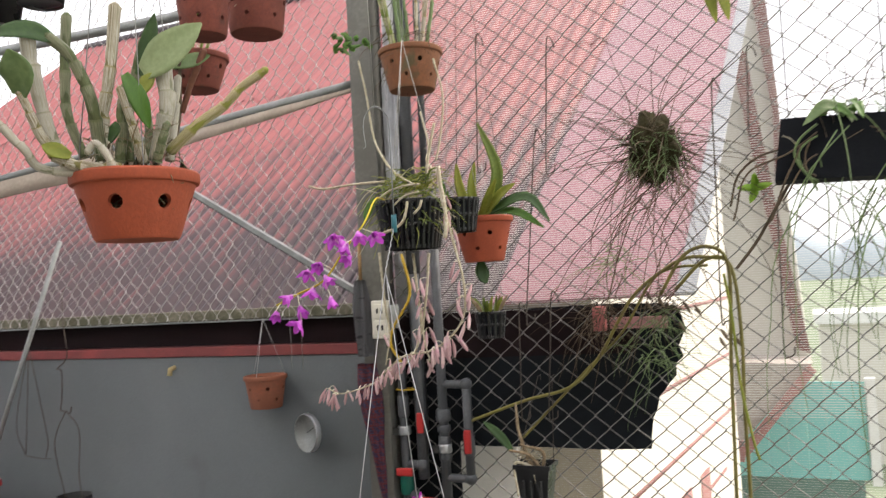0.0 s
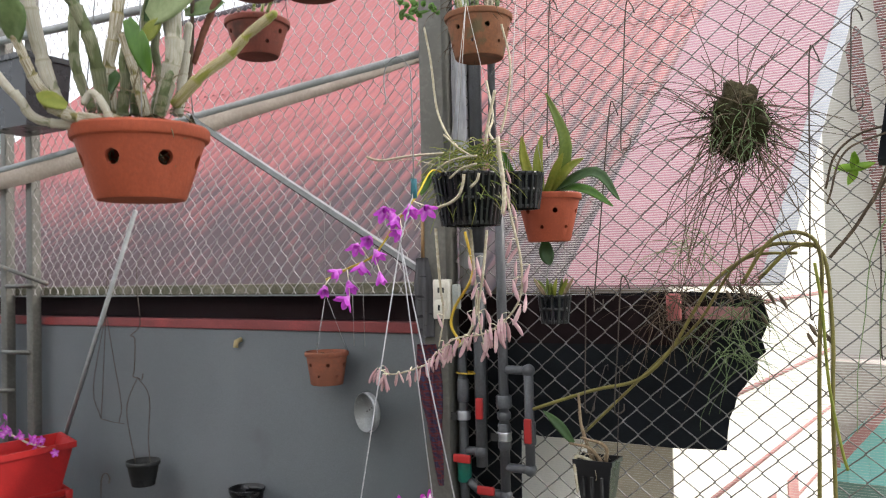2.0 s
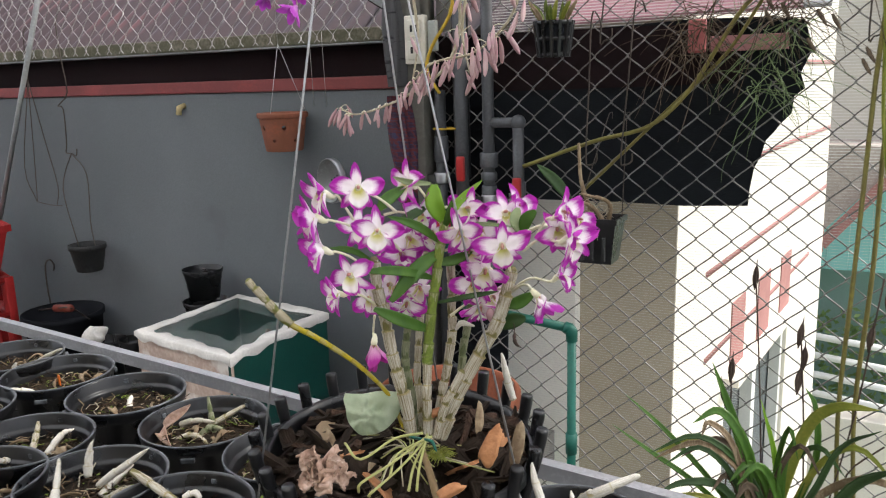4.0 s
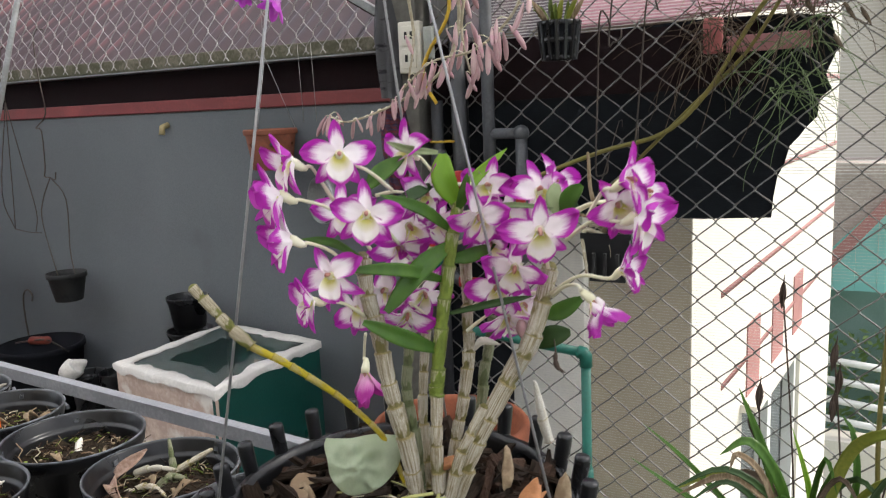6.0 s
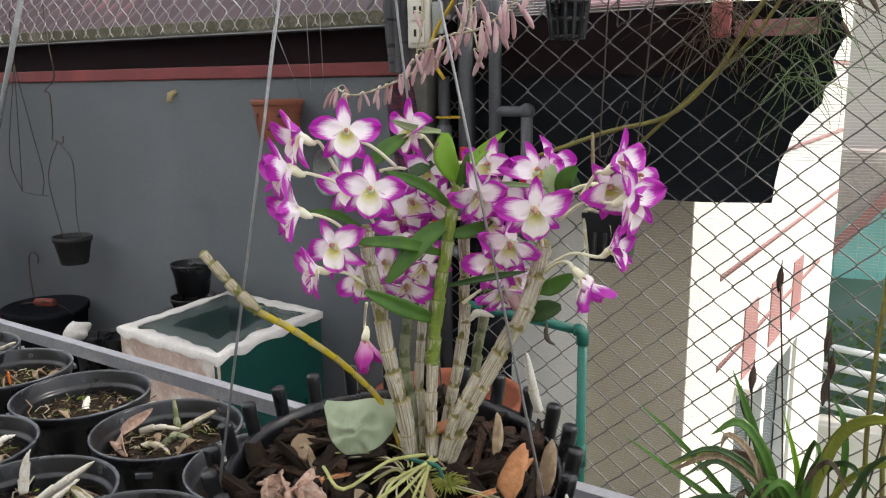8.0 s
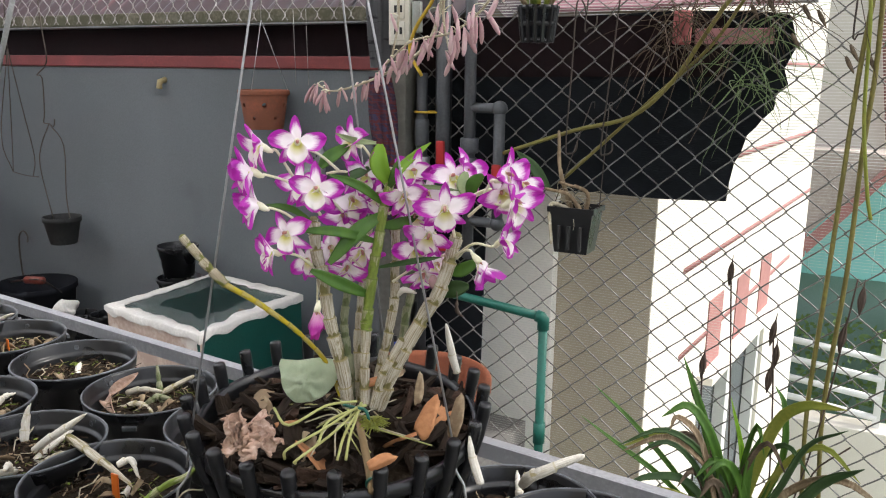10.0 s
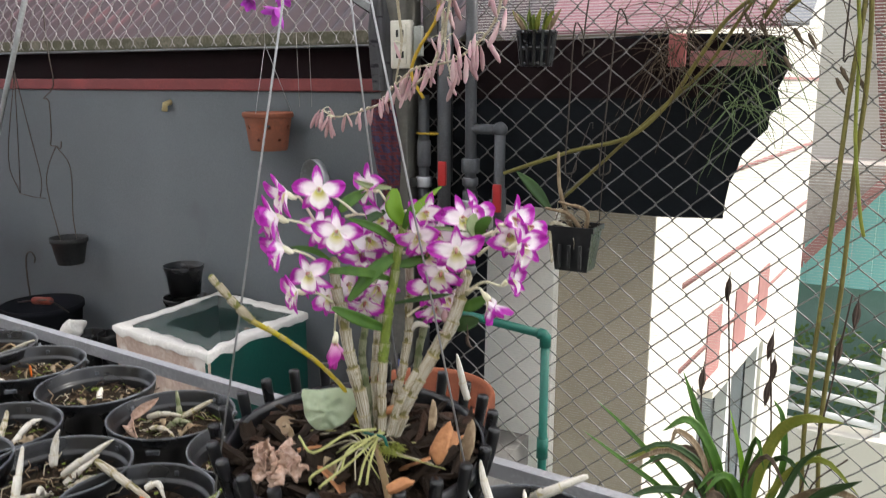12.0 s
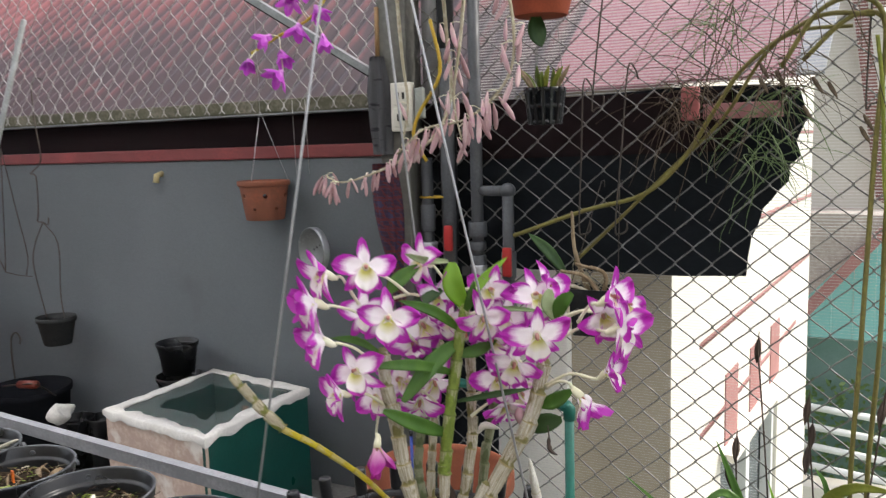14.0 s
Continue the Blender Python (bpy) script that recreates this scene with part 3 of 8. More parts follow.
for i in range(49):
    a = mixp(railA, far, i / 48)
    sag = min(0.115, 0.030 + 0.0058 * i) + 0.006 * math.sin(i * 0.5)
    row = [bm.verts.new(v) for v in ((a[0], 3.050, a[2] - 0.012), (a[0], 3.036 + 0.006 * math.sin(i), a[2] - 0.04), (a[0], 3.048, a[2] - sag), (a[0], 3.052, a[2] - sag), (a[0], 3.046, a[2] - 0.04))]
    if prev:
        for k in range(4):
            bm.faces.new((prev[k], row[k], row[k + 1], prev[k + 1]))
    prev = row
part("cloth_strip", bm, TAN_CLOTH, fence, "off-white cloth strip hanging under the rail")
part("rail", rod([(-5.811, 3.060, 3.085), (-2.753, 3.060, 2.984), (-1.6, 3.06, 3.04)], 0.024, 10), GALV_DULL, fence)
part("brace", rod([(-3.130, 3.040, 2.396), (-1.766, 3.040, 1.591)], 0.017, 4), GALV_DULL, fence, "flat grey steel brace", smooth=False)
# Near-black rod draws the shade along the brace's underside.
part("flange", rod([(-3.130, 3.034, 2.380), (-1.766, 3.034, 1.575)], 0.005, 4), DARK_BOARD_SHADE, fence, "lower edge of the brace with its shade in the colour", smooth=False)
for p in ((-4.832, 3.120, 1.973), (-4.568, 3.120, 1.955)):
    part("post", block((p[0] - 0.03, 3.10, 0.0), (p[0] + 0.03, 3.16, 3.3), 0.006), STEEL_POST, fence)
for a, b in (((-4.782, 3.090, 1.545), (-4.504, 3.090, 1.545)), ((-4.823, 3.090, 1.143), (-4.556, 3.090, 1.147)), ((-5.245, 3.090, 0.870), (-4.707, 3.090, 0.914)), ((-5.115, 3.090, 1.736), (-4.378, 3.090, 1.555))):
    part("rung", rod([a, b], 0.014, 6), STEEL_POST, fence)

fence2 = thing("chain_link_fence", "galvanised chain-link fence from floor to top beside the grey wall", "fence")
chain_link(fence2, -1.583, 1.3, -0.2763, 3.70, 3.07, 1.7, 0.10374, 0.09257, HOOKED, -0.0226, 0.002, WIRE)
tagged(part("trim_kerb", block((-1.25, 3.2, -0.32), (2.2, 3.3, -0.24)), CONCRETE, smooth=False), "low concrete edge of the terrace under the fence", "kerb", kind="structure")

# striped white shade net behind the fence
bm = bmesh.new()
for i in range(400):
    z = -0.35 + i * 0.009
    reach = -0.52 if z < 0.75 else 1.35
    y = 3.155 + 0.004 * math.sin(i * 0.07)
    fine = 0.0006 if z < 1.05 else 0.0019
    vs = [bm.verts.new((x, y + 0.006 * math.sin(2.3 * x), zz)) for zz in (z, z + fine) for x in (-1.45, -1.45 + 0.25 * (reach + 1.45), -1.45 + 0.5 * (reach + 1.45), -1.45 + 0.75 * (reach + 1.45), reach)]
    for k in range(4):
        bm.faces.new((vs[k], vs[k + 1], vs[k + 6], vs[k + 5]))
tagged(part("shade_net", bm, SCREEN, smooth=False), "fine white horizontally striped shade net behind the fence", "net", kind="stuff")

# black shade cloth tied behind the fence
def xz(*pts):
    return [(p[0], p[2]) for p in pts]


cloth = [(-1.72, 1.478), (-1.13, 1.476)] + xz((-0.741, 3.105, 1.489), (-0.520, 3.105, 1.484), (-0.432, 3.105, 1.470), (-0.408, 3.105, 1.390), (-0.436, 3.105, 1.324), (-0.422, 3.105, 1.282), (-0.450, 3.105, 1.258), (-0.453, 3.105, 1.212), (-0.482, 3.105, 1.181),
        (-0.496, 3.105, 1.160), (-0.519, 3.105, 1.134), (-0.531, 3.105, 1.087), (-0.548, 3.105, 1.051), (-0.557, 3.105, 0.994), (-0.561, 3.105, 0.937), (-0.751, 3.105, 0.928), (-0.962, 3.105, 0.931), (-1.263, 3.105, 0.927)) + [(-1.345, 0.945), (-1.36, 0.02), (-1.72, 0.02)]
black = thing("shade_cloth", "black shade cloth with a ragged edge tied behind the fence", "cloth")
part("sheet", outline(cloth, 0.006, 3.105), BLACK_CLOTH, black, smooth=False)
part("hem", outline([(-1.72, 1.482), (-0.60, 1.474), (-0.60, 1.30), (-1.72, 1.285)], 0.01, 3.092), DARK_BOARD_SHADE, black, "dark brown folded upper hem", smooth=False)

# ---- neighbouring house ----
house = thing("neighbour_house", "neighbouring house with red corrugated roof and cream walls", "house")
SL = math.tan(radians(40))


def roof_sheet(x0, x1, y0, y1, lift):
    bm = bmesh.new()
    nx, ny = int((x1 - x0) / 0.0125), 6
    rows = []
    for j in range(ny + 1):
        y = y0 + (y1 - y0) * j / ny
        rows.append([bm.verts.new((x0 + i * 0.0125 + 0.10 * (y - 3.2), y, 1.50 + SL * (y - 3.2) + lift + 0.016 * math.sin((x0 + i * 0.0125) * 2 * math.pi / 0.1))) for i in range(nx + 1)])
    uv = bm.loops.layers.uv.verify()
    for j in range(ny):
        for i in range(nx):
            f = bm.faces.new((rows[j][i], rows[j][i + 1], rows[j + 1][i + 1], rows[j + 1][i]))
            for lp, (jj, ii) in zip(f.loops, ((j, i), (j, i + 1), (j + 1, i + 1), (j + 1, i))):
                lp[uv].uv = ((y0 + (y1 - y0) * jj / ny - 3.2) / 3.75, 0.5 + 0.5 * math.sin((x0 + ii * 0.0125) * 2 * math.pi / 0.1))
    return bm


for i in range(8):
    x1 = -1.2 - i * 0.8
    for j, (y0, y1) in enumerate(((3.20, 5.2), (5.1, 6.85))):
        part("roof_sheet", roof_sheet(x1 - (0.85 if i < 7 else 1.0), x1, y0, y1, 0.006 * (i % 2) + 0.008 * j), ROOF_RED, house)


def slope_panel(xa, xb, y0, y1, lift, t=0.012):
    bm = bmesh.new()
    q = []
    for dz in (0, -t):
        for y in (y0, y1):
            for x in (xa, xb):
                q.append(bm.verts.new((x + 0.10 * (y - 3.2), y, 1.50 + SL * (y - 3.2) + lift + dz)))
    for f in ((0, 1, 3, 2), (4, 6, 7, 5), (0, 4, 5, 1), (2, 3, 7, 6), (0, 2, 6, 4), (1, 5, 7, 3)):
        bm.faces.new([q[k] for k in f])
    return bm


part("roof_panel", slope_panel(-1.2, -0.82, 3.19, 6.9, 0.02), ROOF_PINK, house, "flat faded pink roof sheet", smooth=False)
part("roof_panel", slope_panel(-0.818, -0.44, 3.19, 6.9, 0.024), ROOF_PINK, house, "flat faded pink roof sheet", smooth=False)
part("flashing", slope_panel(-0.445, -0.37, 3.18, 6.9, 0.035), FLASHING, house, "grey zinc verge flashing", smooth=False)
part("ridge_cap", rod([(-7.42, 6.86, 4.575), (0.1, 6.86, 4.575)], 0.05, 10), ROOF_RED, house)
part("eave_board", block((-7.75, 3.33, 1.33), (-0.50, 3.36, 1.475)), DARK_BOARD_SHADE, house, smooth=False)
# Front face is darker than the side: its shade is in the render colour.
part("front_wall", block((-7.7, 3.46, -3.3), (-0.845, 3.58, 1.6)), SHADED_CREAM, house, smooth=False)


pil = (-1.203, 3.400, 0.313)
# Near-white tone stands for sun on this part of the front wall.
part("pilaster", block((-1.62, 3.40, -3.3), (pil[0], 3.458, 1.30), 0.004), SUNLIT_PALE, house, "pale pilaster on the front wall, whitened to look sunlit", smooth=False)


def face(y, z, off=0.0):
    """A place on the side wall, which turns slightly away."""
    return (-0.842 + 0.09 * (y - 3.46) + off, y - 0.09 * off, z)


def face_slab(y0, y1, z0, z1, off0, off1):
    bm = bmesh.new()
    q = [bm.verts.new(face(y, z, o)) for o in (off0, off1) for z in (z0, z1) for y in (y0, y1)]
    for f in ((0, 1, 3, 2), (4, 6, 7, 5), (0, 4, 5, 1), (2, 3, 7, 6), (0, 2, 6, 4), (1, 5, 7, 3)):
        bm.faces.new([q[k] for k in f])
    bmesh.ops.recalc_face_normals(bm, faces=bm.faces)
    return bm


# side wall built round its window opening
W0, W1, S0, S1 = 4.22, 5.62, -1.15, -0.06
for y0, y1, z0, z1 in ((3.462, W0, -3.3, 4.2), (W1, 6.75, -3.3, 4.2), (W0, W1, S1, 4.2), (W0, W1, -3.3, S0)):
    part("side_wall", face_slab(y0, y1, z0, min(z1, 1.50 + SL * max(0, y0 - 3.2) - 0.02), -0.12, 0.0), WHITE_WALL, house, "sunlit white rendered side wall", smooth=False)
for z, y0, y1 in ((0.53, 3.84, 6.74), (0.155, 3.86, 6.2), (0.94, 4.2, 6.74), (1.37, 4.9, 6.74)):
    part("band", face_slab(y0, y1, z - 0.012, z + 0.012, 0.0, 0.004), FADED_RED, house, "thin faded red band")
for y0, y1 in ((4.28, 4.52), (4.80, 5.06), (5.34, 5.60)):
    part("tile_panel", face_slab(y0, y1, -0.03, 0.30, 0.0, 0.006), FADED_RED, house, "faded red tile panel over the window", smooth=False)
win = part("window", face_slab(W0, W1, S0, S1, -0.10, -0.085), PANE, house, "window with white frame", smooth=False)
for y0, y1, z0, z1 in ((W0, W0 + 0.06, S0, S1), (W1 - 0.06, W1, S0, S1), (4.86, 4.94, S0, S1), (W0, W1, S1 - 0.05, S1), (W0, W1, S0, S0 + 0.05)):
    part("frame", face_slab(y0, y1, z0, z1, -0.08, -0.02), WHITE_METAL, win, smooth=False)
part("sill", face_slab(W0 - 0.05, W1 + 0.05, S0 - 0.06, S0, -0.02, 0.05), WHITE_WALL, win, smooth=False)
part("lintel", face_slab(W0 - 0.04, W1 + 0.06, S1, S1 + 0.035, 0.0, 0.07), WHITE_WALL, house, smooth=False)

# ---- farther buildings ----
back = thing("beige_house", "tall beige house behind with a dull red verge board", "house")
part("wall", outline([(-2.5, 0.5), (0.02, 0.5), (0.0, 0.75), (-0.24, 5.2), (-2.5, 5.2)], 2.5, 9.0), BEIGE, back, smooth=False)
part("base", block((-2.5, 10.6, -3.3), (-0.1, 11.5, 0.5)), BEIGE, back, smooth=False)
VERGE = mat("dull_red_board", (0.24, 0.10, 0.09), (0.17, 0.075, 0.07), 0.7, scale=3)
part("verge_board", outline([(-0.10, 0.75), (0.03, 0.70), (-0.208, 2.357), (-0.328, 3.374), (-0.366, 3.80), (-0.41, 3.86), (-0.502, 3.63), (-0.329, 2.372)], 0.06, 8.86), VERGE, back, "dull red sloping verge board", smooth=False)
part("verge_board", outline([(-0.185, 2.45), (-0.075, 2.45), (-0.095, 3.123), (-0.145, 4.336), (-0.24, 5.2), (-0.39, 5.2), (-0.279, 4.362), (-0.160, 3.136)], 0.06, 8.92), VERGE, back, "dull red sloping verge board", smooth=False)
shed = thing("low_roof", "weathered low concrete roof with red fascia board", "roof")
part("roof_slab", outline([(-1.2, 0.70), (0.03, 0.66), (-0.62, -0.06), (-1.2, -0.06)], 0.8, 8.3), OLD_ROOF, shed, smooth=False)
part("fascia", outline([(0.0, 0.66), (0.06, 0.60), (-0.60, -0.22), (-0.66, -0.14)], 0.06, 8.22), FADED_RED, shed, "faded red fascia board", smooth=False)
part("fascia", outline([(-1.2, -0.06), (-0.62, -0.06), (-0.62, -0.26), (-1.2, -0.26)], 0.06, 8.24), FADED_RED, shed, "faded red fascia board", smooth=False)
teal = thing("teal_building", "low building with pale teal metal roof", "building")
for i in range(9):
    x = -1.2 + i * 0.19
    part("roof_sheet", block((x, 9.3 - 0.012 * (i % 2), -0.64), (x + 0.186, 9.36, 0.36)), TEAL_ROOF, teal, smooth=False)
part("edge_trim", block((0.51, 9.24, -0.68), (0.60, 9.36, 0.40)), WHITE_METAL, teal, smooth=False)
part("wall", block((-1.3, 9.5, -3.3), (0.45, 10.5, -0.60)), TEAL_WALL, teal, smooth=False)
stair = thing("railing", "white painted horizontal metal railing", "railing")
for i in range(4):
    z = -1.12 - i * 0.19
    part("rail", rod([(-1.2, 8.7, z), (0.12, 8.7, z - 0.12)], 0.034, 8), WHITE_METAL, stair)
for x in (-1.1, 0.12):
    part("post", block((x - 0.03, 8.68, -1.90), (x + 0.03, 8.74, -1.05)), WHITE_METAL, stair, smooth=False)
tagged(part("garden_wall", block((-1.6, 8.55, -3.3), (1.4, 8.85, -1.90), 0.01), WHITE_WALL, smooth=False), "sunlit cream garden wall under the white railing", "wall")
pale = thing("pale_building", "pale hazy rooftop far beyond the houses", "building")
part("wall", block((0.3, 22, -3.3), (6, 24, 0.1)), BEIGE, pale, smooth=False)
part("roof", block((0.2, 21.8, 0.1), (6.1, 24.2, 0.35)), WHITE_METAL, pale, smooth=False)
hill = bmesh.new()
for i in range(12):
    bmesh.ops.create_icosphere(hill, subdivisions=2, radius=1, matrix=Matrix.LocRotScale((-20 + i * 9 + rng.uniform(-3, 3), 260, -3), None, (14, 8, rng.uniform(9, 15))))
# Distance haze is mixed into the hills' own colour.
tagged(part("backdrop", hill, mat("far_hill", (0.46, 0.51, 0.55), (0.40, 0.45, 0.49), 1.0, scale=0.2, fine=1)), "far hills with haze in their pale blue-grey colour", "hills", kind="structure")
hedge = thing("hedge", "sparse green shrubs growing beyond the fence", "shrub", kind="stuff")
bm = bmesh.new()
for i in range(1500):
    p = (rng.uniform(-1.2, 1.0), rng.uniform(8.9, 9.4), -2.0 + 0.95 * rng.random())
    if p[0] < 0.0 and rng.random() < 0.4:
        continue
    d = Vector((rng.uniform(-1, 1), rng.uniform(-1, 1), rng.uniform(-0.3, 1))).normalized() * rng.uniform(0.05, 0.12)
    s = d.orthogonal().normalized() * 0.022
    a = Vector(p)
    bm.faces.new([bm.verts.new(v) for v in (a, a + d * 0.5 + s, a + d, a + d * 0.5 - s)])
part("leaves", bm, HEDGE_LEAF, hedge, smooth=False)

# ---- bench with seedling pots ----
bench = thing("potting_bench", "galvanised steel bench frame carrying black pots", "bench")
R0, R1 = (-3.028, 1.784, 0.800), (-0.233, 1.522, 0.800)
ang = math.atan2(R1[1] - R0[1], R1[0] - R0[0])
ln = math.hypot(R1[0] - R0[0], R1[1] - R0[1])
bm = block((0, -0.003, -0.024), (ln, 0.0, 0.0), 0.0008)
box(bm, (0, 0.0, -0.003), (ln, 0.016, 0.0), 0.0008)
part("edge_angle", bm, GALV, bench, "bright galvanised angle bar", smooth=False, m=pose(R0[0], R0[1], 0.80, 0, 0, math.degrees(ang)))
# Slats are coloured near black to hold the shade under the pots.
for k in range(20):
    part("slat", block((-2.6, 0.55 + k * 0.045, 0.738), (-0.35, 0.572 + k * 0.045, 0.75)), BLACK_NET, bench, smooth=False)
for x in (-2.5, -1.2, -0.4):
    for y in (0.6, 1.40):
        part("leg", block((x - 0.015, y - 0.015, 0.0), (x + 0.015, y + 0.015, 0.738)), GALV_DULL, bench, smooth=False)

POT_PROF = [(0.0, 0.003), (0.060, 0.003), (0.064, 0.0), (0.081, 0.112), (0.085, 0.114), (0.0872, 0.127), (0.0872, 0.131), (0.0855, 0.132), (0.0838, 0.130), (0.0822, 0.116), (0.0806, 0.1135), (0.0778, 0.1125), (0.0768, 0.1095), (0.0752, 0.095)]


def chip(r, seed, wild=0.45):
    """A ragged lump or splinter of bark."""
    g = random.Random(seed)
    bm = bmesh.new()
    bmesh.ops.create_cube(bm, size=1, matrix=Matrix.Diagonal((r * g.uniform(1.3, 2.6), r * g.uniform(0.6, 1.3), r * g.uniform(0.25, 0.6), 1)))
    bmesh.ops.subdivide_edges(bm, edges=bm.edges, cuts=2, use_grid_fill=True)
    bend = g.uniform(-18, 18)
    for v in bm.verts:
        q = v.co * (0.7 / r) + Vector((seed * 3.1, seed, 0))
        v.co *= 1 + wild * noise.noise(q * 1.7) + 0.5 * wild * noise.noise(q * 4)
        v.co.z += bend * v.co.x * v.co.x * (0.01 / r)
    return bm


CHIPS = [mesh("bark_chip", chip(0.006, s), BARK if s else DRY, False) for s in range(8)]
BITS = [mesh("root_bit", rod([(0, 0, 0), (0.004, 0.003, 0.002), (0.009, 0.001, 0.001), (0.014, 0.004, 0.0)], 0.00032, 4), [BARK, DRY, ROOT][s % 3], False) for s in range(3)]


def soil(bm, r, z, seed, amp=0.006, n=22):
    """A rough bed of compost."""
    rings = []
    c = bm.verts.new((0, 0, z + amp))
    for j in range(1, 7):
        rr = r * j / 6
        rings.append([bm.verts.new((rr * math.cos(a), rr * math.sin(a), z + amp * (noise.noise((rr * 60 * math.cos(a) + seed, rr * 60 * math.sin(a), seed)) + 0.3 * (1 - j / 6)))) for a in [2 * math.pi * k / n for k in range(n)]])
    for k in range(n):
        bm.faces.new((c, rings[0][k], rings[0][(k + 1) % n]))
    for a, b in zip(rings, rings[1:]):
        for k in range(n):
            bm.faces.new((a[k], b[k], b[(k + 1) % n], a[(k + 1) % n]))
    return bm


POT_ME = mesh("pot", turned(POT_PROF, 40), BLACK_PLASTIC)
RIM_ME = mesh("rim", turned([(0.0856, 0.1315), (0.0872, 0.1325), (0.0881, 0.1312), (0.0878, 0.1298), (0.0866, 0.1300), (0.0856, 0.1315)], 40), GREY_GLINT)
TAB_ME = mesh("pot_tab", block((-0.009, 0, -0.006), (0.009, 0.005, 0.0), 0.001), GREY_GLINT, False)
HOLE_ME = mesh("drain_hole", block((-0.0032, -0.0006, -0.0032), (0.0032, 0.0006, 0.0032), 0.0012), GREY_GLINT, False)


def cane(bm, pts, r, n=8, nodes=6, bulge=0.22, point=0.0):
    """A jointed stem in papery sheaths; u of its UVs counts the nodes, v goes round."""
    P = smooth_line(pts, max(5, int(9 * nodes / max(1, len(pts) - 1))))
    m = len(P) - 1
    uv = bm.loops.layers.uv.verify()
    a, b = (r if isinstance(r, tuple) else (r, r))
    ph = (P[0].x * 91 + P[0].z * 57) % 6
    side, rings = None, []
    for i, p in enumerate(P):
        t = i / m * nodes
        t = t + 0.16 * math.sin(t * 2.1 + ph)
        f = t % 1
        w = 0.90 + bulge * (0.9 * min(1, f * 4) + 0.35 * f) + (0.10 if f > 0.90 else 0)
        w *= 1 - point * (0.9 * (i / m) ** 3 + 0.35 * (1 - i / m) ** 2)
        d = (P[min(i + 1, m)] - P[max(i - 1, 0)]).normalized()
        side = d.orthogonal().normalized() if side is None else (side - d * side.dot(d)).normalized()
        up = d.cross(side)
        q = p + (side * math.sin(math.floor(t) * 2.4 + ph) + up * math.cos(math.floor(t) * 1.7)) * 0.09 * a
        rings.append((t, [bm.verts.new(q + (a + (b - a) * i / m) * w * (1 + 0.07 * math.sin(3 * k + math.floor(t) * 1.3)) * (math.cos(2 * math.pi * k / n) * side + math.sin(2 * math.pi * k / n) * up)) for k in range(n)]))
    for (t0, x), (t1, y) in zip(rings, rings[1:]):
        for k in range(n):
            f = bm.faces.new((x[k], x[(k + 1) % n], y[(k + 1) % n], y[k]))
            for lp, c in zip(f.loops, ((t0, k / n), (t0, (k + 1) / n), (t1, (k + 1) / n), (t1, k / n))):
                lp[uv].uv = c
    tip = [bm.verts.new(P[-1] + (v.co - P[-1]) * 0.45 + (P[-1] - P[-2]).normalized() * b * 0.7) for v in rings[-1][1]]
    for k in range(n):
        bm.faces.new((rings[-1][1][k], rings[-1][1][(k + 1) % n], tip[(k + 1) % n], tip[k]))
    bm.faces.new(rings[0][1][::-1])
    bm.faces.new(tip)
    return bm


def litter(seed):
    """Dry rootlets and crumbs strewn over compost."""
    g = random.Random(seed)
    bm = bmesh.new()
    for k in range(230):
        a, rr = g.uniform(0, 6.28), 0.073 * g.random() ** 0.5
        p = Vector((rr * math.cos(a), rr * math.sin(a), g.uniform(0.100, 0.107)))
        d = Vector((g.uniform(-1, 1), g.uniform(-1, 1), g.uniform(-0.15, 0.35))).normalized() * g.uniform(0.006, 0.022)
        q = Vector((g.uniform(-1, 1), g.uniform(-1, 1), g.uniform(0, 1))) * 0.003
        n0 = len(bm.faces)
        if k % 3:
            tube(bm, [p, p + d * 0.5 + q, p + d], g.uniform(0.0003, 0.0009), 4)
        else:
            c = g.uniform(0.001, 0.003)
            bmesh.ops.create_icosphere(bm, subdivisions=1, radius=c, matrix=Matrix.Translation(p) @ Matrix.Diagonal((g.uniform(0.8, 2), 1, 0.6, 1)))
        bm.faces.ensure_lookup_table()
        kind = g.choice((0, 0, 0, 0, 1, 1, 1, 2, 3))
        for f in bm.faces[n0:]:
            f.material_index = kind
    return bm


LITTER = [mesh("litter", litter(s), [BARK, BARK_RED, DRY, CANE_GREEN], False) for s in (1, 2, 3)]


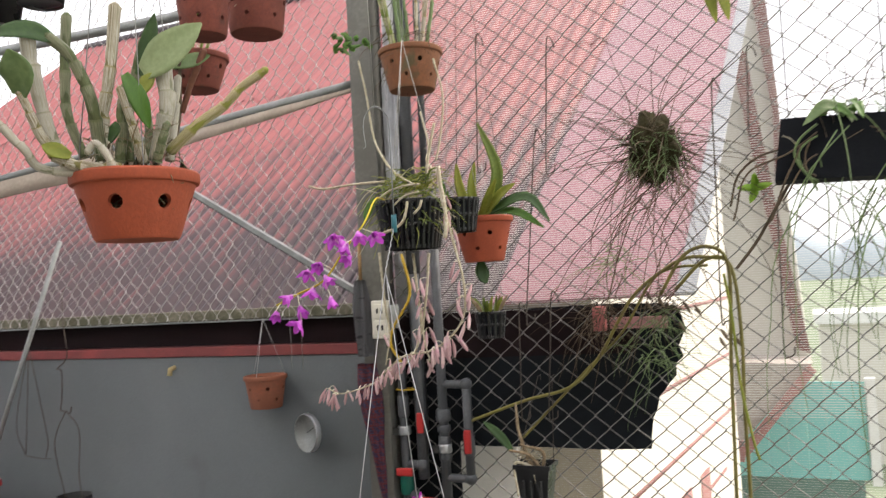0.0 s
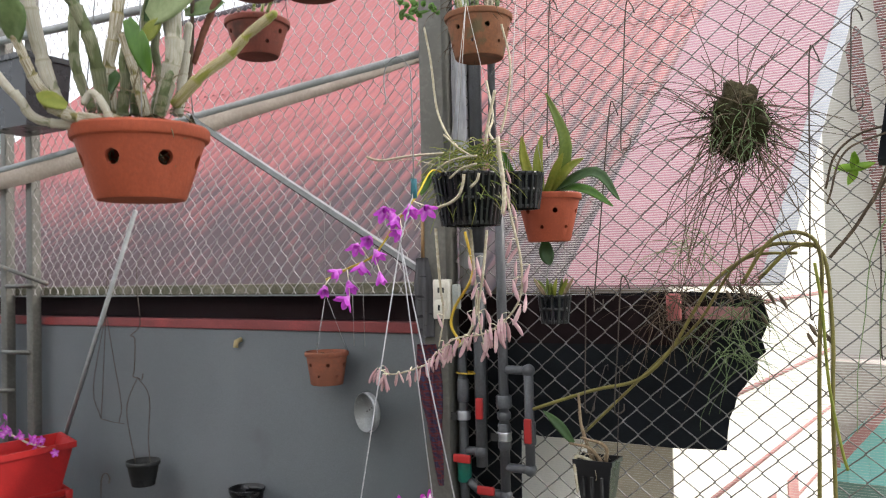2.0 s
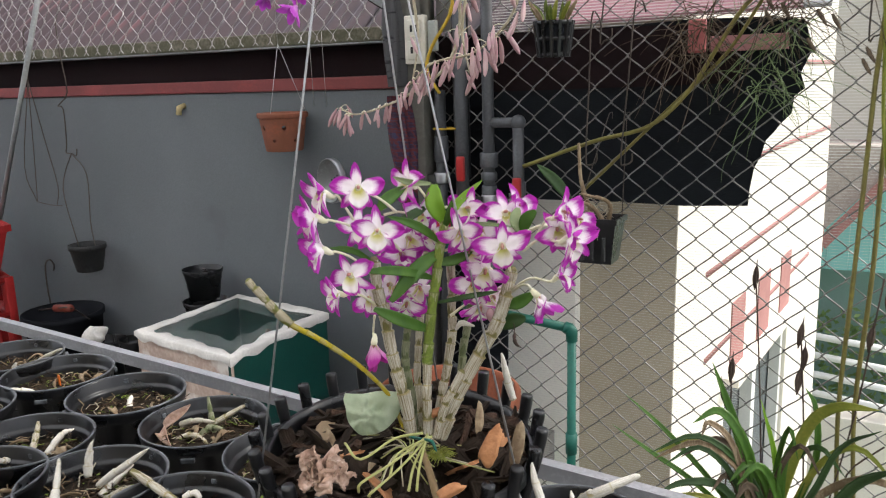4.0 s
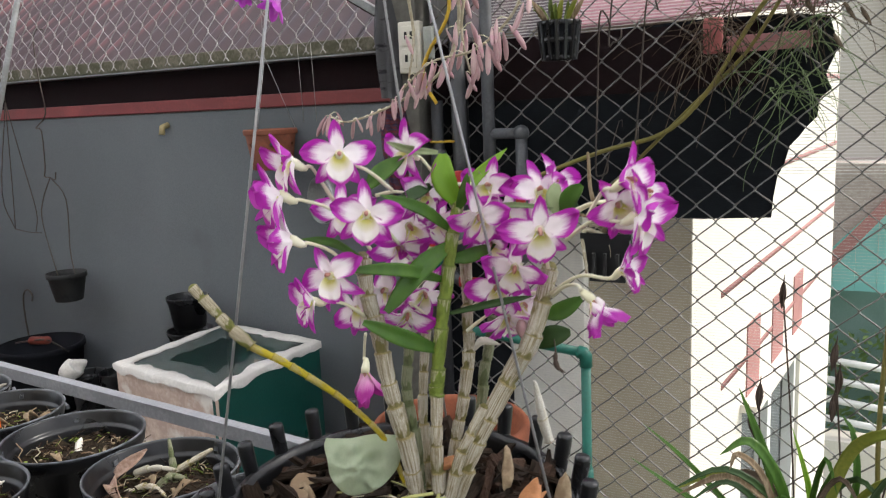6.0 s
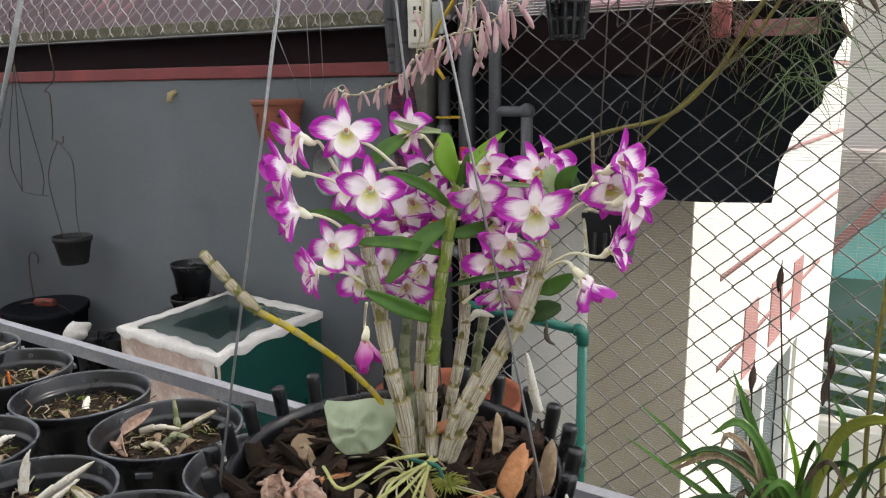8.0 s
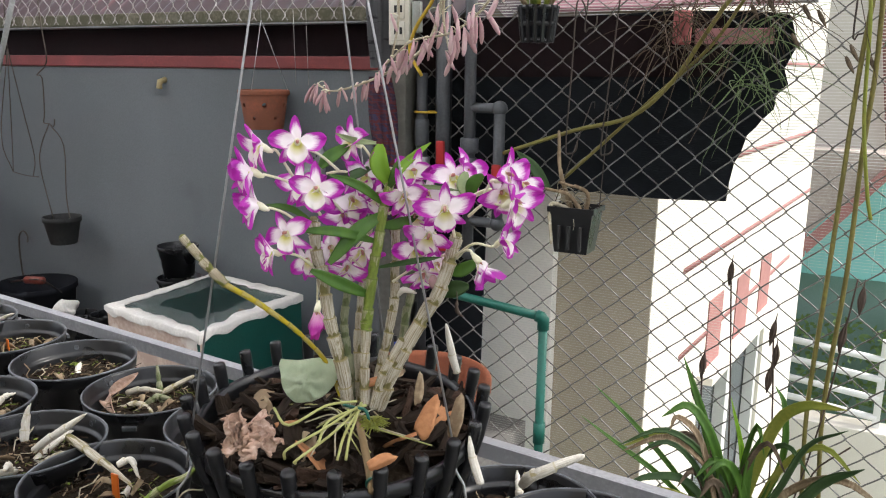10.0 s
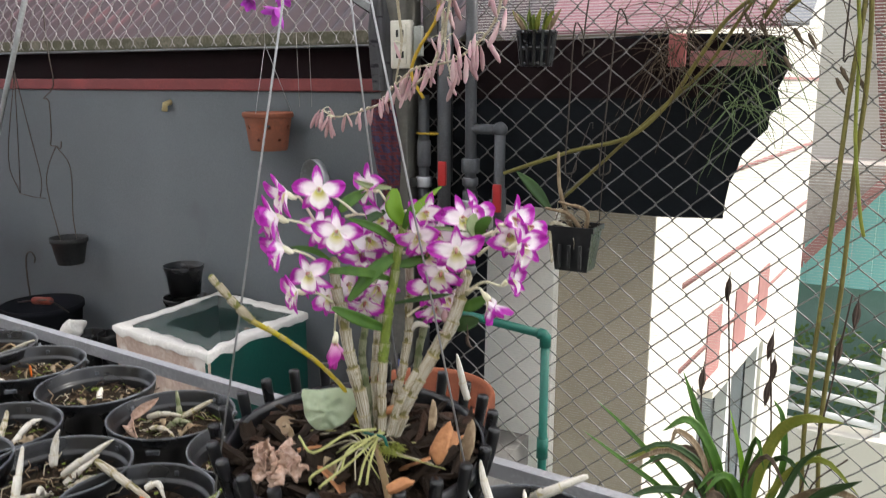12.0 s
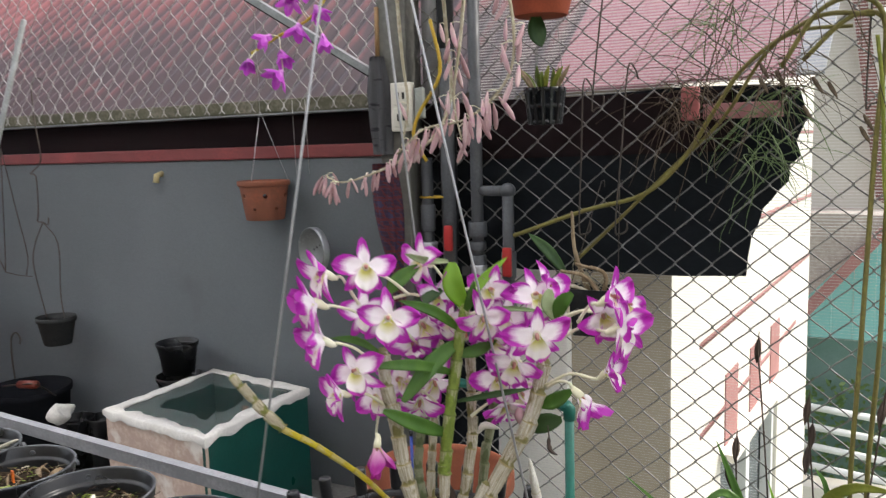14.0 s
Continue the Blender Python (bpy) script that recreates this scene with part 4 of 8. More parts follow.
def seedling_pot(p, seed, sticks):
    g = random.Random(seed)
    ob = link("seedling_pot", POT_ME, loc=(p[0], p[1], 0.75))
    ob.rotation_euler = (0, 0, g.uniform(0, 6))
    tagged(ob, "black plastic nursery pot with short orchid cuttings in compost", "plant pot", "seedling pots on the bench")
    part("compost", soil(bmesh.new(), 0.0765, 0.097, seed, 0.012, 36), SOIL, ob)
    link("rim", RIM_ME, ob, "rim edge with a painted pale glint")
    tagged(link("litter", LITTER[seed % 3], ob, "dry rootlets and crumbs of bark", m=pose(0, 0, 0, 0, 0, 77 * seed)), kind="stuff")
    for k in range(3):
        a = 2.1 * k + 0.4
        link("tab", TAB_ME, ob, m=pose(0.0868 * math.cos(a), 0.0868 * math.sin(a), 0.117, 0, 0, math.degrees(a) - 90))
    for k in range(4):
        a = 1.57 * k + 0.9
        link("drain_hole", HOLE_ME, ob, m=pose(0.0826 * math.cos(a), 0.0826 * math.sin(a), 0.1215, 0, 0, math.degrees(a) + 90))
    for k in range(36):
        a, rr = g.uniform(0, 6.28), 0.072 * g.random() ** 0.5
        if k % 4:
            link("root_bit", BITS[k % 3], ob, m=pose(rr * math.cos(a), rr * math.sin(a), 0.1015, g.uniform(-20, 20), g.uniform(-35, 5), g.uniform(0, 360)) @ Matrix.Scale(g.uniform(1.0, 2.8), 4))
        else:
            link("bark_chip", CHIPS[k % 8], ob, m=pose(rr * math.cos(a), rr * math.sin(a), 0.102, g.uniform(-30, 30), g.uniform(-30, 30), g.uniform(0, 360)) @ Matrix.Scale(g.uniform(0.5, 0.95), 4))
    for k in range(sticks):
        a, rr, ln = g.uniform(0, 6.28), g.uniform(0.0, 0.035), g.uniform(0.02, 0.06)
        lean = g.uniform(0.6, 1.7)
        b = a + g.uniform(-0.8, 0.8)
        q = (rr * math.cos(a), rr * math.sin(a), 0.1)
        tip = (q[0] + ln * math.cos(b) * lean, q[1] + ln * math.sin(b) * lean, 0.104 + ln * g.uniform(0.15, 0.8))
        part("cutting", cane(bmesh.new(), [q, V(mixp(q, tip, 0.5), g.uniform(-0.006, 0.006), g.uniform(-0.006, 0.006), g.uniform(0, 0.008)), tip], (0.0046, 0.0030), 7, 4, 0.35, 0.6), [CANE, CANE_WHITE, CANE_GREY, CANE_WHITE, CANE_GREEN][g.randrange(5)], ob)
    for k in range(2 + sticks // 2):
        a, rr = g.uniform(0, 6.28), g.uniform(0.01, 0.06)
        q = (rr * math.cos(a), rr * math.sin(a), 0.104)
        b = g.uniform(0, 6.28)
        husk = leaf([q, V(q, 0.015 * math.cos(b), 0.015 * math.sin(b), 0.010), V(q, 0.03 * math.cos(b + 0.5), 0.03 * math.sin(b + 0.5), 0.004)], g.uniform(0.006, 0.011), fold=0.7, twist=g.uniform(-2, 2), n=3)
        part('husk', husk, DRY, ob)
    return ob


pots = []
for i, (p, s) in enumerate((((-1.548, 1.392, 0.880), 4), ((-1.392, 1.371, 0.880), 3), ((-1.208, 1.354, 0.880), 1), ((-1.021, 1.328, 0.880), 0), ((-1.199, 1.179, 0.880), 5),
                            ((-1.022, 1.145, 0.880), 4), ((-0.849, 1.308, 0.880), 2), ((-1.408, 1.202, 0.880), 3), ((-0.874, 1.134, 0.880), 2), ((-1.160, 1.078, 0.880), 3), ((-1.760, 1.397, 0.880), 3))):
    pots.append(seedling_pot(p, 11 + i, s))
mark = block((-0.004, -0.001, 0.09), (0.004, 0.001, 0.125), 0.0006)
part("plant_tag", mark, ORANGE, pots[1], "orange plastic tag", smooth=False)

tg = (-0.860, 1.132, 0.862)
tagged(part("plant_tag", block((tg[0] - 0.005, tg[1] - 0.001, 0.85), (tg[0] + 0.005, tg[1] + 0.001, 0.888), 0.0008), ORANGE, smooth=False), "orange plastic tag stuck in the compost", "plant tag")

# pots at the right end of the bench
for p, s in (((-0.469, 1.289, 0.880), 31), ((-0.395, 1.272, 0.880), 32)):
    ob = seedling_pot(p, s, 2)
stick = (-0.443, 1.277, 0.930), (-0.404, 1.293, 0.950)
ob = part("orchid_cutting", cane(bmesh.new(), [(-0.466, 1.301, 0.900), stick[0], stick[1]], (0.0062, 0.0048), 10, 4, 0.2, 0.5), CANE_WHITE)
tagged(ob, "pale dry orchid cane lying across black pots", "orchid cane")

for m_, r_, pts in ((CANE_WHITE, (0.0062, 0.0040), ((-0.922, 1.016, 0.860), (-0.918, 1.023, 0.925), (-0.936, 1.047, 0.965))), (CANE, (0.0046, 0.0036), ((-0.765, 1.107, 0.885), (-0.790, 1.085, 0.890), (-0.830, 1.055, 0.885)))):
    ob = part("orchid_cutting", cane(bmesh.new(), pts, r_, 10, 4, 0.2, 0.7), m_)
    tagged(ob, "pale dry orchid cane standing among black pots", "orchid cane", "loose orchid canes")
for k, (m_, r_, pts) in enumerate(((CANE_WHITE, (0.0065, 0.004), ((-1.066, 1.170, 0.860), (-1.067, 1.175, 0.885), (-1.061, 1.179, 0.905))), (CANE_WHITE, (0.006, 0.0045), ((-1.034, 1.161, 0.860), (-0.995, 1.169, 0.890), (-0.970, 1.185, 0.910))), (CANE, (0.006, 0.0045), ((-0.983, 1.171, 0.885), (-0.920, 1.154, 0.885), (-0.836, 1.133, 0.880))), (CANE_WHITE, (0.005, 0.003), ((-0.877, 1.151, 0.885), (-0.866, 1.159, 0.890), (-0.852, 1.156, 0.875))), (CANE_GREEN, (0.0040, 0.0034), ((-0.812, 1.112, 0.868), (-0.785, 1.130, 0.895), (-0.770, 1.150, 0.903), (-0.775, 1.188, 0.910))))):
    ob = part("orchid_cutting", cane(bmesh.new(), pts, r_, 10, 3, 0.18, 0.8), m_)
    tagged(ob, ("pale dry orchid cane lying across black pots", "green orchid cane lying across black pots")[k == 4], "orchid cane", "loose orchid canes")

for m_, r_, pts in ((CANE_OLIVE, (0.0048, 0.0026), ((-1.035, 1.356, 0.846), (-1.045, 1.364, 0.868), (-1.056, 1.372, 0.892))), (CANE, (0.0046, 0.0034), ((-1.046, 1.348, 0.850), (-1.027, 1.364, 0.866), (-1.003, 1.387, 0.882))),
                    (CANE_GREY, (0.0040, 0.0030), ((-1.075, 1.333, 0.862), (-1.052, 1.343, 0.869), (-1.030, 1.354, 0.866))), (CANE_OLIVE, (0.0052, 0.0040), ((-1.040, 1.330, 0.848), (-1.030, 1.345, 0.860), (-1.012, 1.352, 0.858))), (CANE, (0.0042, 0.0030), ((-1.060, 1.312, 0.850), (-1.038, 1.322, 0.858), (-1.010, 1.318, 0.853)))):
    part("cutting", cane(bmesh.new(), [V(p, 1.021, -1.328, -0.75) for p in pts], r_, 9, 3, 0.35, 0.5), m_, pots[3]).rotation_euler = (0, 0, -pots[3].rotation_euler.z)
for pts in (((-1.098, 1.318, 0.852), (-1.085, 1.330, 0.868), (-1.064, 1.345, 0.890)), ((-1.098, 1.312, 0.852), (-1.075, 1.303, 0.860), (-1.052, 1.292, 0.852))):
    part("husk", leaf([V(p, 1.021, -1.328, -0.75) for p in pts], 0.017, fold=0.8, twist=1.4, n=5, tip=0.1), DRY_PINK, pots[3], "curled pale husk").rotation_euler = (0, 0, -pots[3].rotation_euler.z)

# large terracotta pot on the floor
def clay_profile(rt, rb, h, rim=0.022, t=0.008):
    return [(0.0, 0.0), (rb, 0.0), (rb + 0.003, 0.004), (rt - 0.008, h - rim), (rt - 0.002, h - rim + 0.002), (rt, h - rim + 0.006), (rt, h - 0.004), (rt - 0.003, h), (rt - t, h), (rt - t - 0.003, h - 0.006), (rb - t + 0.002, 0.014), (0.0, 0.014)]


def punch(me, cuts):
    """Cut openings through a mesh."""
    a, b = new("shell", me), new("cutter", cuts)
    mod = a.modifiers.new("holes", "BOOLEAN")
    mod.operation, mod.object, mod.solver = "DIFFERENCE", b, "EXACT"
    bpy.context.view_layer.update()
    out = bpy.data.meshes.new_from_object(a.evaluated_get(bpy.context.evaluated_depsgraph_get()))
    out.name = me.name
    for o in (a, b):
        bpy.data.objects.remove(o)
    return out


def clay_mesh(rt, rb, h, material, holes=5, at=0.62, hr=0.009, turn=0.0, second=0):
    me = mesh("pot", turned(clay_profile(rt, rb, h), 48), material)
    bm = bmesh.new()
    for ring, (lvl, rad) in enumerate(((at, hr), (at - 0.33, hr * 0.75), (0.80, 0.004))[:1 + second]):
        for k in range(holes):
            a = turn + 2 * math.pi * k / holes + ring * math.pi / holes
            r = rb + (rt - rb) * lvl
            bmesh.ops.create_cone(bm, cap_ends=True, segments=14, radius1=rad, radius2=rad, depth=0.06,
                                  matrix=Matrix.Translation((r * math.cos(a), r * math.sin(a), h * lvl)) @ Matrix.Rotation(a, 4, "Z") @ Matrix.Rotation(math.pi / 2, 4, "Y"))
    out = punch(me, mesh("cut", bm, material))
    for p in out.polygons:
        p.use_smooth = True
    out.set_sharp_from_angle(angle=radians(35))
    return out


big = mesh("pot", turned([(0.0, 0.0), (0.150, 0.0), (0.156, 0.006), (0.212, 0.315), (0.226, 0.318), (0.232, 0.326), (0.232, 0.360), (0.227, 0.368), (0.214, 0.368), (0.208, 0.352), (0.140, 0.03), (0.0, 0.03)], 56), mat("dull_terracotta", (0.25, 0.075, 0.034), (0.18, 0.055, 0.027), 0.85, scale=7, fine=90, bump=0.3))
ob = link("clay_pot", big, loc=(-1.381, 2.697, 0.0))
tagged(ob, "large plain terracotta pot standing on the floor by the wall", "plant pot")
part("compost", soil(bmesh.new(), 0.160, 0.11, 9), SOIL, ob)

# ---- hanging basket with the flowering orchid ----
BC, BR = (-0.615, 1.195), 0.132
basket = thing("hanging_basket", "black plastic peg-rimmed orchid basket hung on steel wires", "plant basket")
BM = Matrix.Translation((BC[0], BC[1], 0.98)) @ Matrix.Rotation(radians(4.5), 4, Vector((0.873, 0.488, 0))) @ Matrix.Translation((0, 0, -0.15))
basket.matrix_basis = BM
IN_BASKET = BM.inverted()
part("bottom", turned([(0.0, 0.0), (0.095, 0.0), (0.095, 0.006), (0.0, 0.006)], 32), BLACK_PLASTIC, basket)
for z, r in ((0.05, 0.108), (0.105, 0.122), (0.15, BR)):
    part("ring", turned([(r - 0.004, z - 0.006), (r + 0.002, z - 0.006), (r + 0.002, z + 0.006), (r - 0.004, z + 0.006), (r - 0.004, z - 0.006)], 48), BLACK_PLASTIC, basket)
part("liner", turned([(0.093, 0.004), (0.128, 0.148)], 40), BLACK_PLASTIC, basket)
PEG = mesh("peg", rod([(0.096, 0, 0.0), (0.1355, 0, 0.15), (0.1395, 0, 0.172), (0.1403, 0, 0.178), (0.1406, 0, 0.180)], [0.0045, 0.0058, 0.0063, 0.0063, 0.0056], 10), BLACK_PLASTIC)
for k in range(24):
    link("peg", PEG, basket, m=pose(0, 0, 0, 0, 0, 15 * k + 4))
apex, knot = IN_BASKET @ Vector((-0.629, 1.181, 1.625)), IN_BASKET @ Vector((-0.629, 1.222, 1.705))
for q in ((-0.0895, -0.1105, 0.130), (0.138, -0.022, 0.158), (-0.030, 0.132, 0.160)):
    part("wire", rod([q, apex], 0.0010, 6), STEEL, basket, "thin steel hanging wire")
    part("wire_end", rod([(q[0] * 0.97, q[1] * 0.97, q[2]), V(q, 0, 0, -0.01), (q[0] * 1.06, q[1] * 1.06, q[2] - 0.02), (q[0] * 1.08, q[1] * 1.08, q[2] - 0.035)], 0.0012, 6), STEEL, basket)
part("twist", rod([apex.lerp(knot, k / 24) + Vector((0.0009 * math.cos(k * 1.9), 0.0009 * math.sin(k * 1.9), 0)) for k in range(25)], 0.0011, 6), STEEL, basket, "twisted wire ends")
TEAL_CLIP = mat("teal_plastic_clip", (0.03, 0.16, 0.19), (0.02, 0.11, 0.14), 0.45, scale=60)
part("clip", rod([V(knot, 0, 0, -0.012), V(knot, 0, 0, 0.018)], 0.0050, 10), TEAL_CLIP, basket, "teal plastic clip")
hook = [(0.0, 0.0, 0.0), (0.0, 0, 0.16), (-0.006, 0, 0.19), (-0.026, 0, 0.205), (-0.046, 0, 0.19), (-0.05, 0, 0.165), (-0.047, 0, 0.14), (-0.052, 0, 0.135)]
part("hook", rod(smooth_line([V(knot, *h) for h in hook], 3), 0.0011, 6), GALV_DULL, basket, "steel wire hook")
part("line", rod([V(knot, -0.026, 0, 0.203), IN_BASKET @ Vector((-0.676, 1.212, 3.75))], 0.0005, 4), STRING, basket, "fine nylon line")
part("compost", soil(bmesh.new(), 0.127, 0.135, 3, 0.016, 30), SOIL, basket)
BIG = [mesh("bark_chip", chip(0.011 if s else 0.013, 40 + s), (BARK if s != 13 else DRY) if s else BARK_LIGHT, False) for s in range(20)]
BIG += [mesh("bark_chip", chip(0.013, 90 + s, 0.6), (BARK, BARK_RED, BARK)[s % 3], False) for s in range(9)]
g = random.Random(77)
for k in range(230):
    a, rr = g.uniform(0, 6.28), 0.12 * g.random() ** 0.5
    link("bark_chip", BIG[1 + k % 28 if k % 60 else 0], basket, m=pose(rr * math.cos(a), rr * math.sin(a), 0.146 + 0.012 * (1 - rr / 0.12) + g.uniform(-0.004, 0.007), g.uniform(-40, 40), g.uniform(-40, 40), g.uniform(0, 360)) @ Matrix.Diagonal((g.uniform(0.6, 2.2), g.uniform(0.5, 1.3), g.uniform(0.5, 1.3), 1)))
def flake(lx, ly, lz, seed):
    """A smooth curled flake of bark or husk."""
    bm = bmesh.new()
    bmesh.ops.create_icosphere(bm, subdivisions=3, radius=1)
    for v in bm.verts:
        k = 1 + 0.28 * noise.noise(v.co * 1.4 + Vector((seed, 0, 0))) + 0.10 * noise.noise(v.co * 5)
        v.co = Vector((v.co.x * lx * k, v.co.y * ly * k * (1 - 0.3 * v.co.x), v.co.z * lz * k + 0.35 * ly * v.co.y ** 2))
    return bm


for p, l_, m_, tilt, a in (((-0.496, 1.159, 1.023), (0.019, 0.0085, 0.004), BARK_LIGHT, -62, 60), ((-0.484, 1.187, 1.016), (0.021, 0.006, 0.003), DRY, -72, 75), ((-0.508, 1.102, 1.004), (0.013, 0.006, 0.004), BARK_LIGHT, -25, 20),
                           ((-0.556, 1.166, 1.039), (0.011, 0.006, 0.003), BARK_LIGHT, -20, 10), ((-0.525, 1.192, 1.031), (0.016, 0.004, 0.003), DRY, -50, 110)):
    part("bark_flake", flake(*l_, a), m_, basket, m=IN_BASKET @ Matrix.Translation(p) @ pose(0, 0, 0, 15, tilt, a))

# crumpled gauze bag of fertiliser
bag = bmesh.new()
NB = 52
for side in (1, -1):
    gv = []
    for i in range(NB + 1):
        u = i / NB * 2 - 1
        row = []
        for j in range(NB + 1):
            v = j / NB
            x = u * 0.029 * (1 - 0.36 * v ** 2 + 0.03 * math.sin(9 * v)) + 0.002 * (1 - v)
            z = 0.019 + 0.003 * u + 0.0008 * math.sin(5 * u + 1) - 0.040 * v + 0.010 * u * u * v
            du, dz = (x + 0.004) / 0.011, (z + 0.006) / 0.011
            r = math.hypot(du, dz)
            fan = 0.0019 * math.cos(7 * math.atan2(du, dz) + 1.5 * noise.noise((du, dz, 3))) * math.exp(-(r - 1.3) ** 2 / 0.7)
            knot_ = math.exp(-r * r * 2.2)
            rough_ = 0.0055 * noise.noise((x * 70, z * 70, 5)) + 0.0026 * noise.noise((x * 260, z * 200, 2)) * (0.35 + 3 * knot_) + 0.003 * u * (1 - v) * noise.noise((u * 2, 4, 1))
            puff = 0.0085 * math.sqrt(max(0, 1 - u * u)) * v ** 0.7 * (1 - v) ** 0.35
            row.append(bag.verts.new((x * (1 - 0.10 * knot_), side * (0.0004 + puff) + fan + rough_ - 0.0120 * knot_, z)))
        gv.append(row)
    for i in range(NB):
        for j in range(NB):
            q = (gv[i][j], gv[i + 1][j], gv[i + 1][j + 1], gv[i][j + 1])
            bag.faces.new(q if side < 0 else q[::-1])
bp_ = (-0.612, 1.146, 1.038)
ob = part("fertiliser_bag", bag, SAGE, None, m=pose(*bp_, -32, 4, 27))
tagged(ob, "pale green gauze bag of fertiliser lying on bark chips", "gauze bag")

stake = thing("plant_stake", "thin blue plastic stake standing in the large clay pot", "plant stake")
pq = (-1.481, 2.720, 0.110)
part("rod", rod([V(pq, 0.004, 0, 0), V(pq, 0.002, 0, 0.18), V(pq, 0, 0, 0.345)], 0.0050, 10), mat("blue_stake", (0.02, 0.05, 0.30), (0.015, 0.035, 0.22), 0.35, scale=40), stake)
part("cap", rod([V(pq, 0, 0, 0.345), V(pq, 0, 0, 0.362)], 0.0062, 10), BLACK_PLASTIC, stake, "black cap")

# crumpled dry bract
bm = bmesh.new()
for k in range(5):
    got = bmesh.ops.create_grid(bm, x_segments=26, y_segments=18, size=0.5)["verts"]
    turn_ = Matrix.Translation((0.009 * math.cos(k * 1.35), 0.006 * math.sin(k * 1.35), 0.004 * (k % 3))) @ Euler((0.9 * math.sin(k * 2.0), 0.8 * math.cos(k * 1.7), k * 1.26)).to_matrix().to_4x4()
    for v in got:
        x, y = v.co.x, v.co.y
        a = y * (3.2 + 0.8 * k % 2) + 1.5 * x
        r = 0.0075 + 0.0035 * noise.noise((x * 3 + k, y * 3, 2.0)) + 0.0028 * noise.noise((x * 9, y * 7 + k, 4.0))
        v.co = turn_ @ Vector((0.027 * x + 0.004 * noise.noise((x * 6, y * 6, k)), r * math.sin(a), r * (1 - math.cos(a)) * 0.9 + 0.003 * noise.noise((x * 12, y * 12, k + 7))))
ob = part("dry_bract", bm, DRY_PINK, None, m=Matrix.Translation((-0.602, 1.056, 1.020)) @ pose(0, 0, 0, 18, 6, 20))
sol = ob.modifiers.new("thick", "SOLIDIFY")
sol.thickness = 0.0007
tagged(ob, "crumpled pinkish-brown dead bract on the bark", "dead leaf")

# ---- the flowering orchid ----
orchid = thing("orchid", "orchid with white and magenta flowers on jointed canes", "orchid")
CANES = (
    (CANE, (0.0054, 0.0043), 10, ((-0.576, 1.156, 1.018), (-0.579, 1.148, 1.062), (-0.585, 1.141, 1.104), (-0.590, 1.141, 1.135), (-0.596, 1.141, 1.158), (-0.600, 1.143, 1.184))),
    (CANE_OLIVE, (0.0040, 0.0030), 6, ((-0.577, 1.162, 1.019), (-0.579, 1.160, 1.062), (-0.582, 1.159, 1.093), (-0.581, 1.164, 1.118))),
    (CANE, (0.0041, 0.0039), 4, ((-0.561, 1.159, 1.020), (-0.561, 1.159, 1.053), (-0.561, 1.162, 1.089))),
    (CANE_FRESH, (0.0044, 0.0035), 8, ((-0.561, 1.162, 1.088), (-0.560, 1.164, 1.108), (-0.556, 1.171, 1.155), (-0.553, 1.179, 1.193), (-0.552, 1.187, 1.213))),
    (CANE, (0.0058, 0.0050), 9, ((-0.554, 1.168, 1.015), (-0.539, 1.171, 1.052), (-0.522, 1.178, 1.088), (-0.505, 1.186, 1.121), (-0.496, 1.193, 1.152), (-0.493, 1.198, 1.172))),
)
CANES_BEHIND = (
    (CANE, (0.0040, 0.0035), 10, ((-0.562, 1.172, 1.014), (-0.556, 1.181, 1.058), (-0.552, 1.191, 1.097), (-0.554, 1.199, 1.132), (-0.558, 1.206, 1.171))),
    (CANE_OLIVE, (0.0037, 0.0031), 7, ((-0.559, 1.177, 1.017), (-0.547, 1.193, 1.059), (-0.544, 1.202, 1.095), (-0.540, 1.209, 1.131))),
    (CANE, (0.0033, 0.0028), 8, ((-0.575, 1.172, 1.015), (-0.582, 1.179, 1.058), (-0.584, 1.187, 1.098), (-0.584, 1.198, 1.146), (-0.584, 1.206, 1.178))),
    (CANE, (0.0039, 0.0031), 4, ((-0.554, 1.161, 1.018), (-0.544, 1.163, 1.051), (-0.531, 1.172, 1.081))),
    (CANE_OLIVE, (0.0032, 0.0028), 4, ((-0.511, 1.191, 1.113), (-0.504, 1.192, 1.124), (-0.499, 1.193, 1.136))),
)
for m_, r_, nd, pts in CANES + CANES_BEHIND:
    part("cane", cane(bmesh.new(), pts, r_, 12, nd, 0.20), m_, orchid)
part("cane", cane(bmesh.new(), [(-0.587, 1.160, 1.021), (-0.603, 1.160, 1.052), (-0.624, 1.143, 1.084), (-0.648, 1.124, 1.109), (-0.669, 1.109, 1.126)], (0.0017, 0.0026), 10, 9, 0.14), CANE_YELLOW, orchid, "bare yellow cane arching sideways")
part("cane", cane(bmesh.new(), [(-0.669, 1.109, 1.126), (-0.683, 1.103, 1.141), (-0.695, 1.098, 1.156), (-0.703, 1.095, 1.167)], (0.0034, 0.0026), 9, 4, 0.4), CANE_TIP, orchid, "withered papery cane tip")

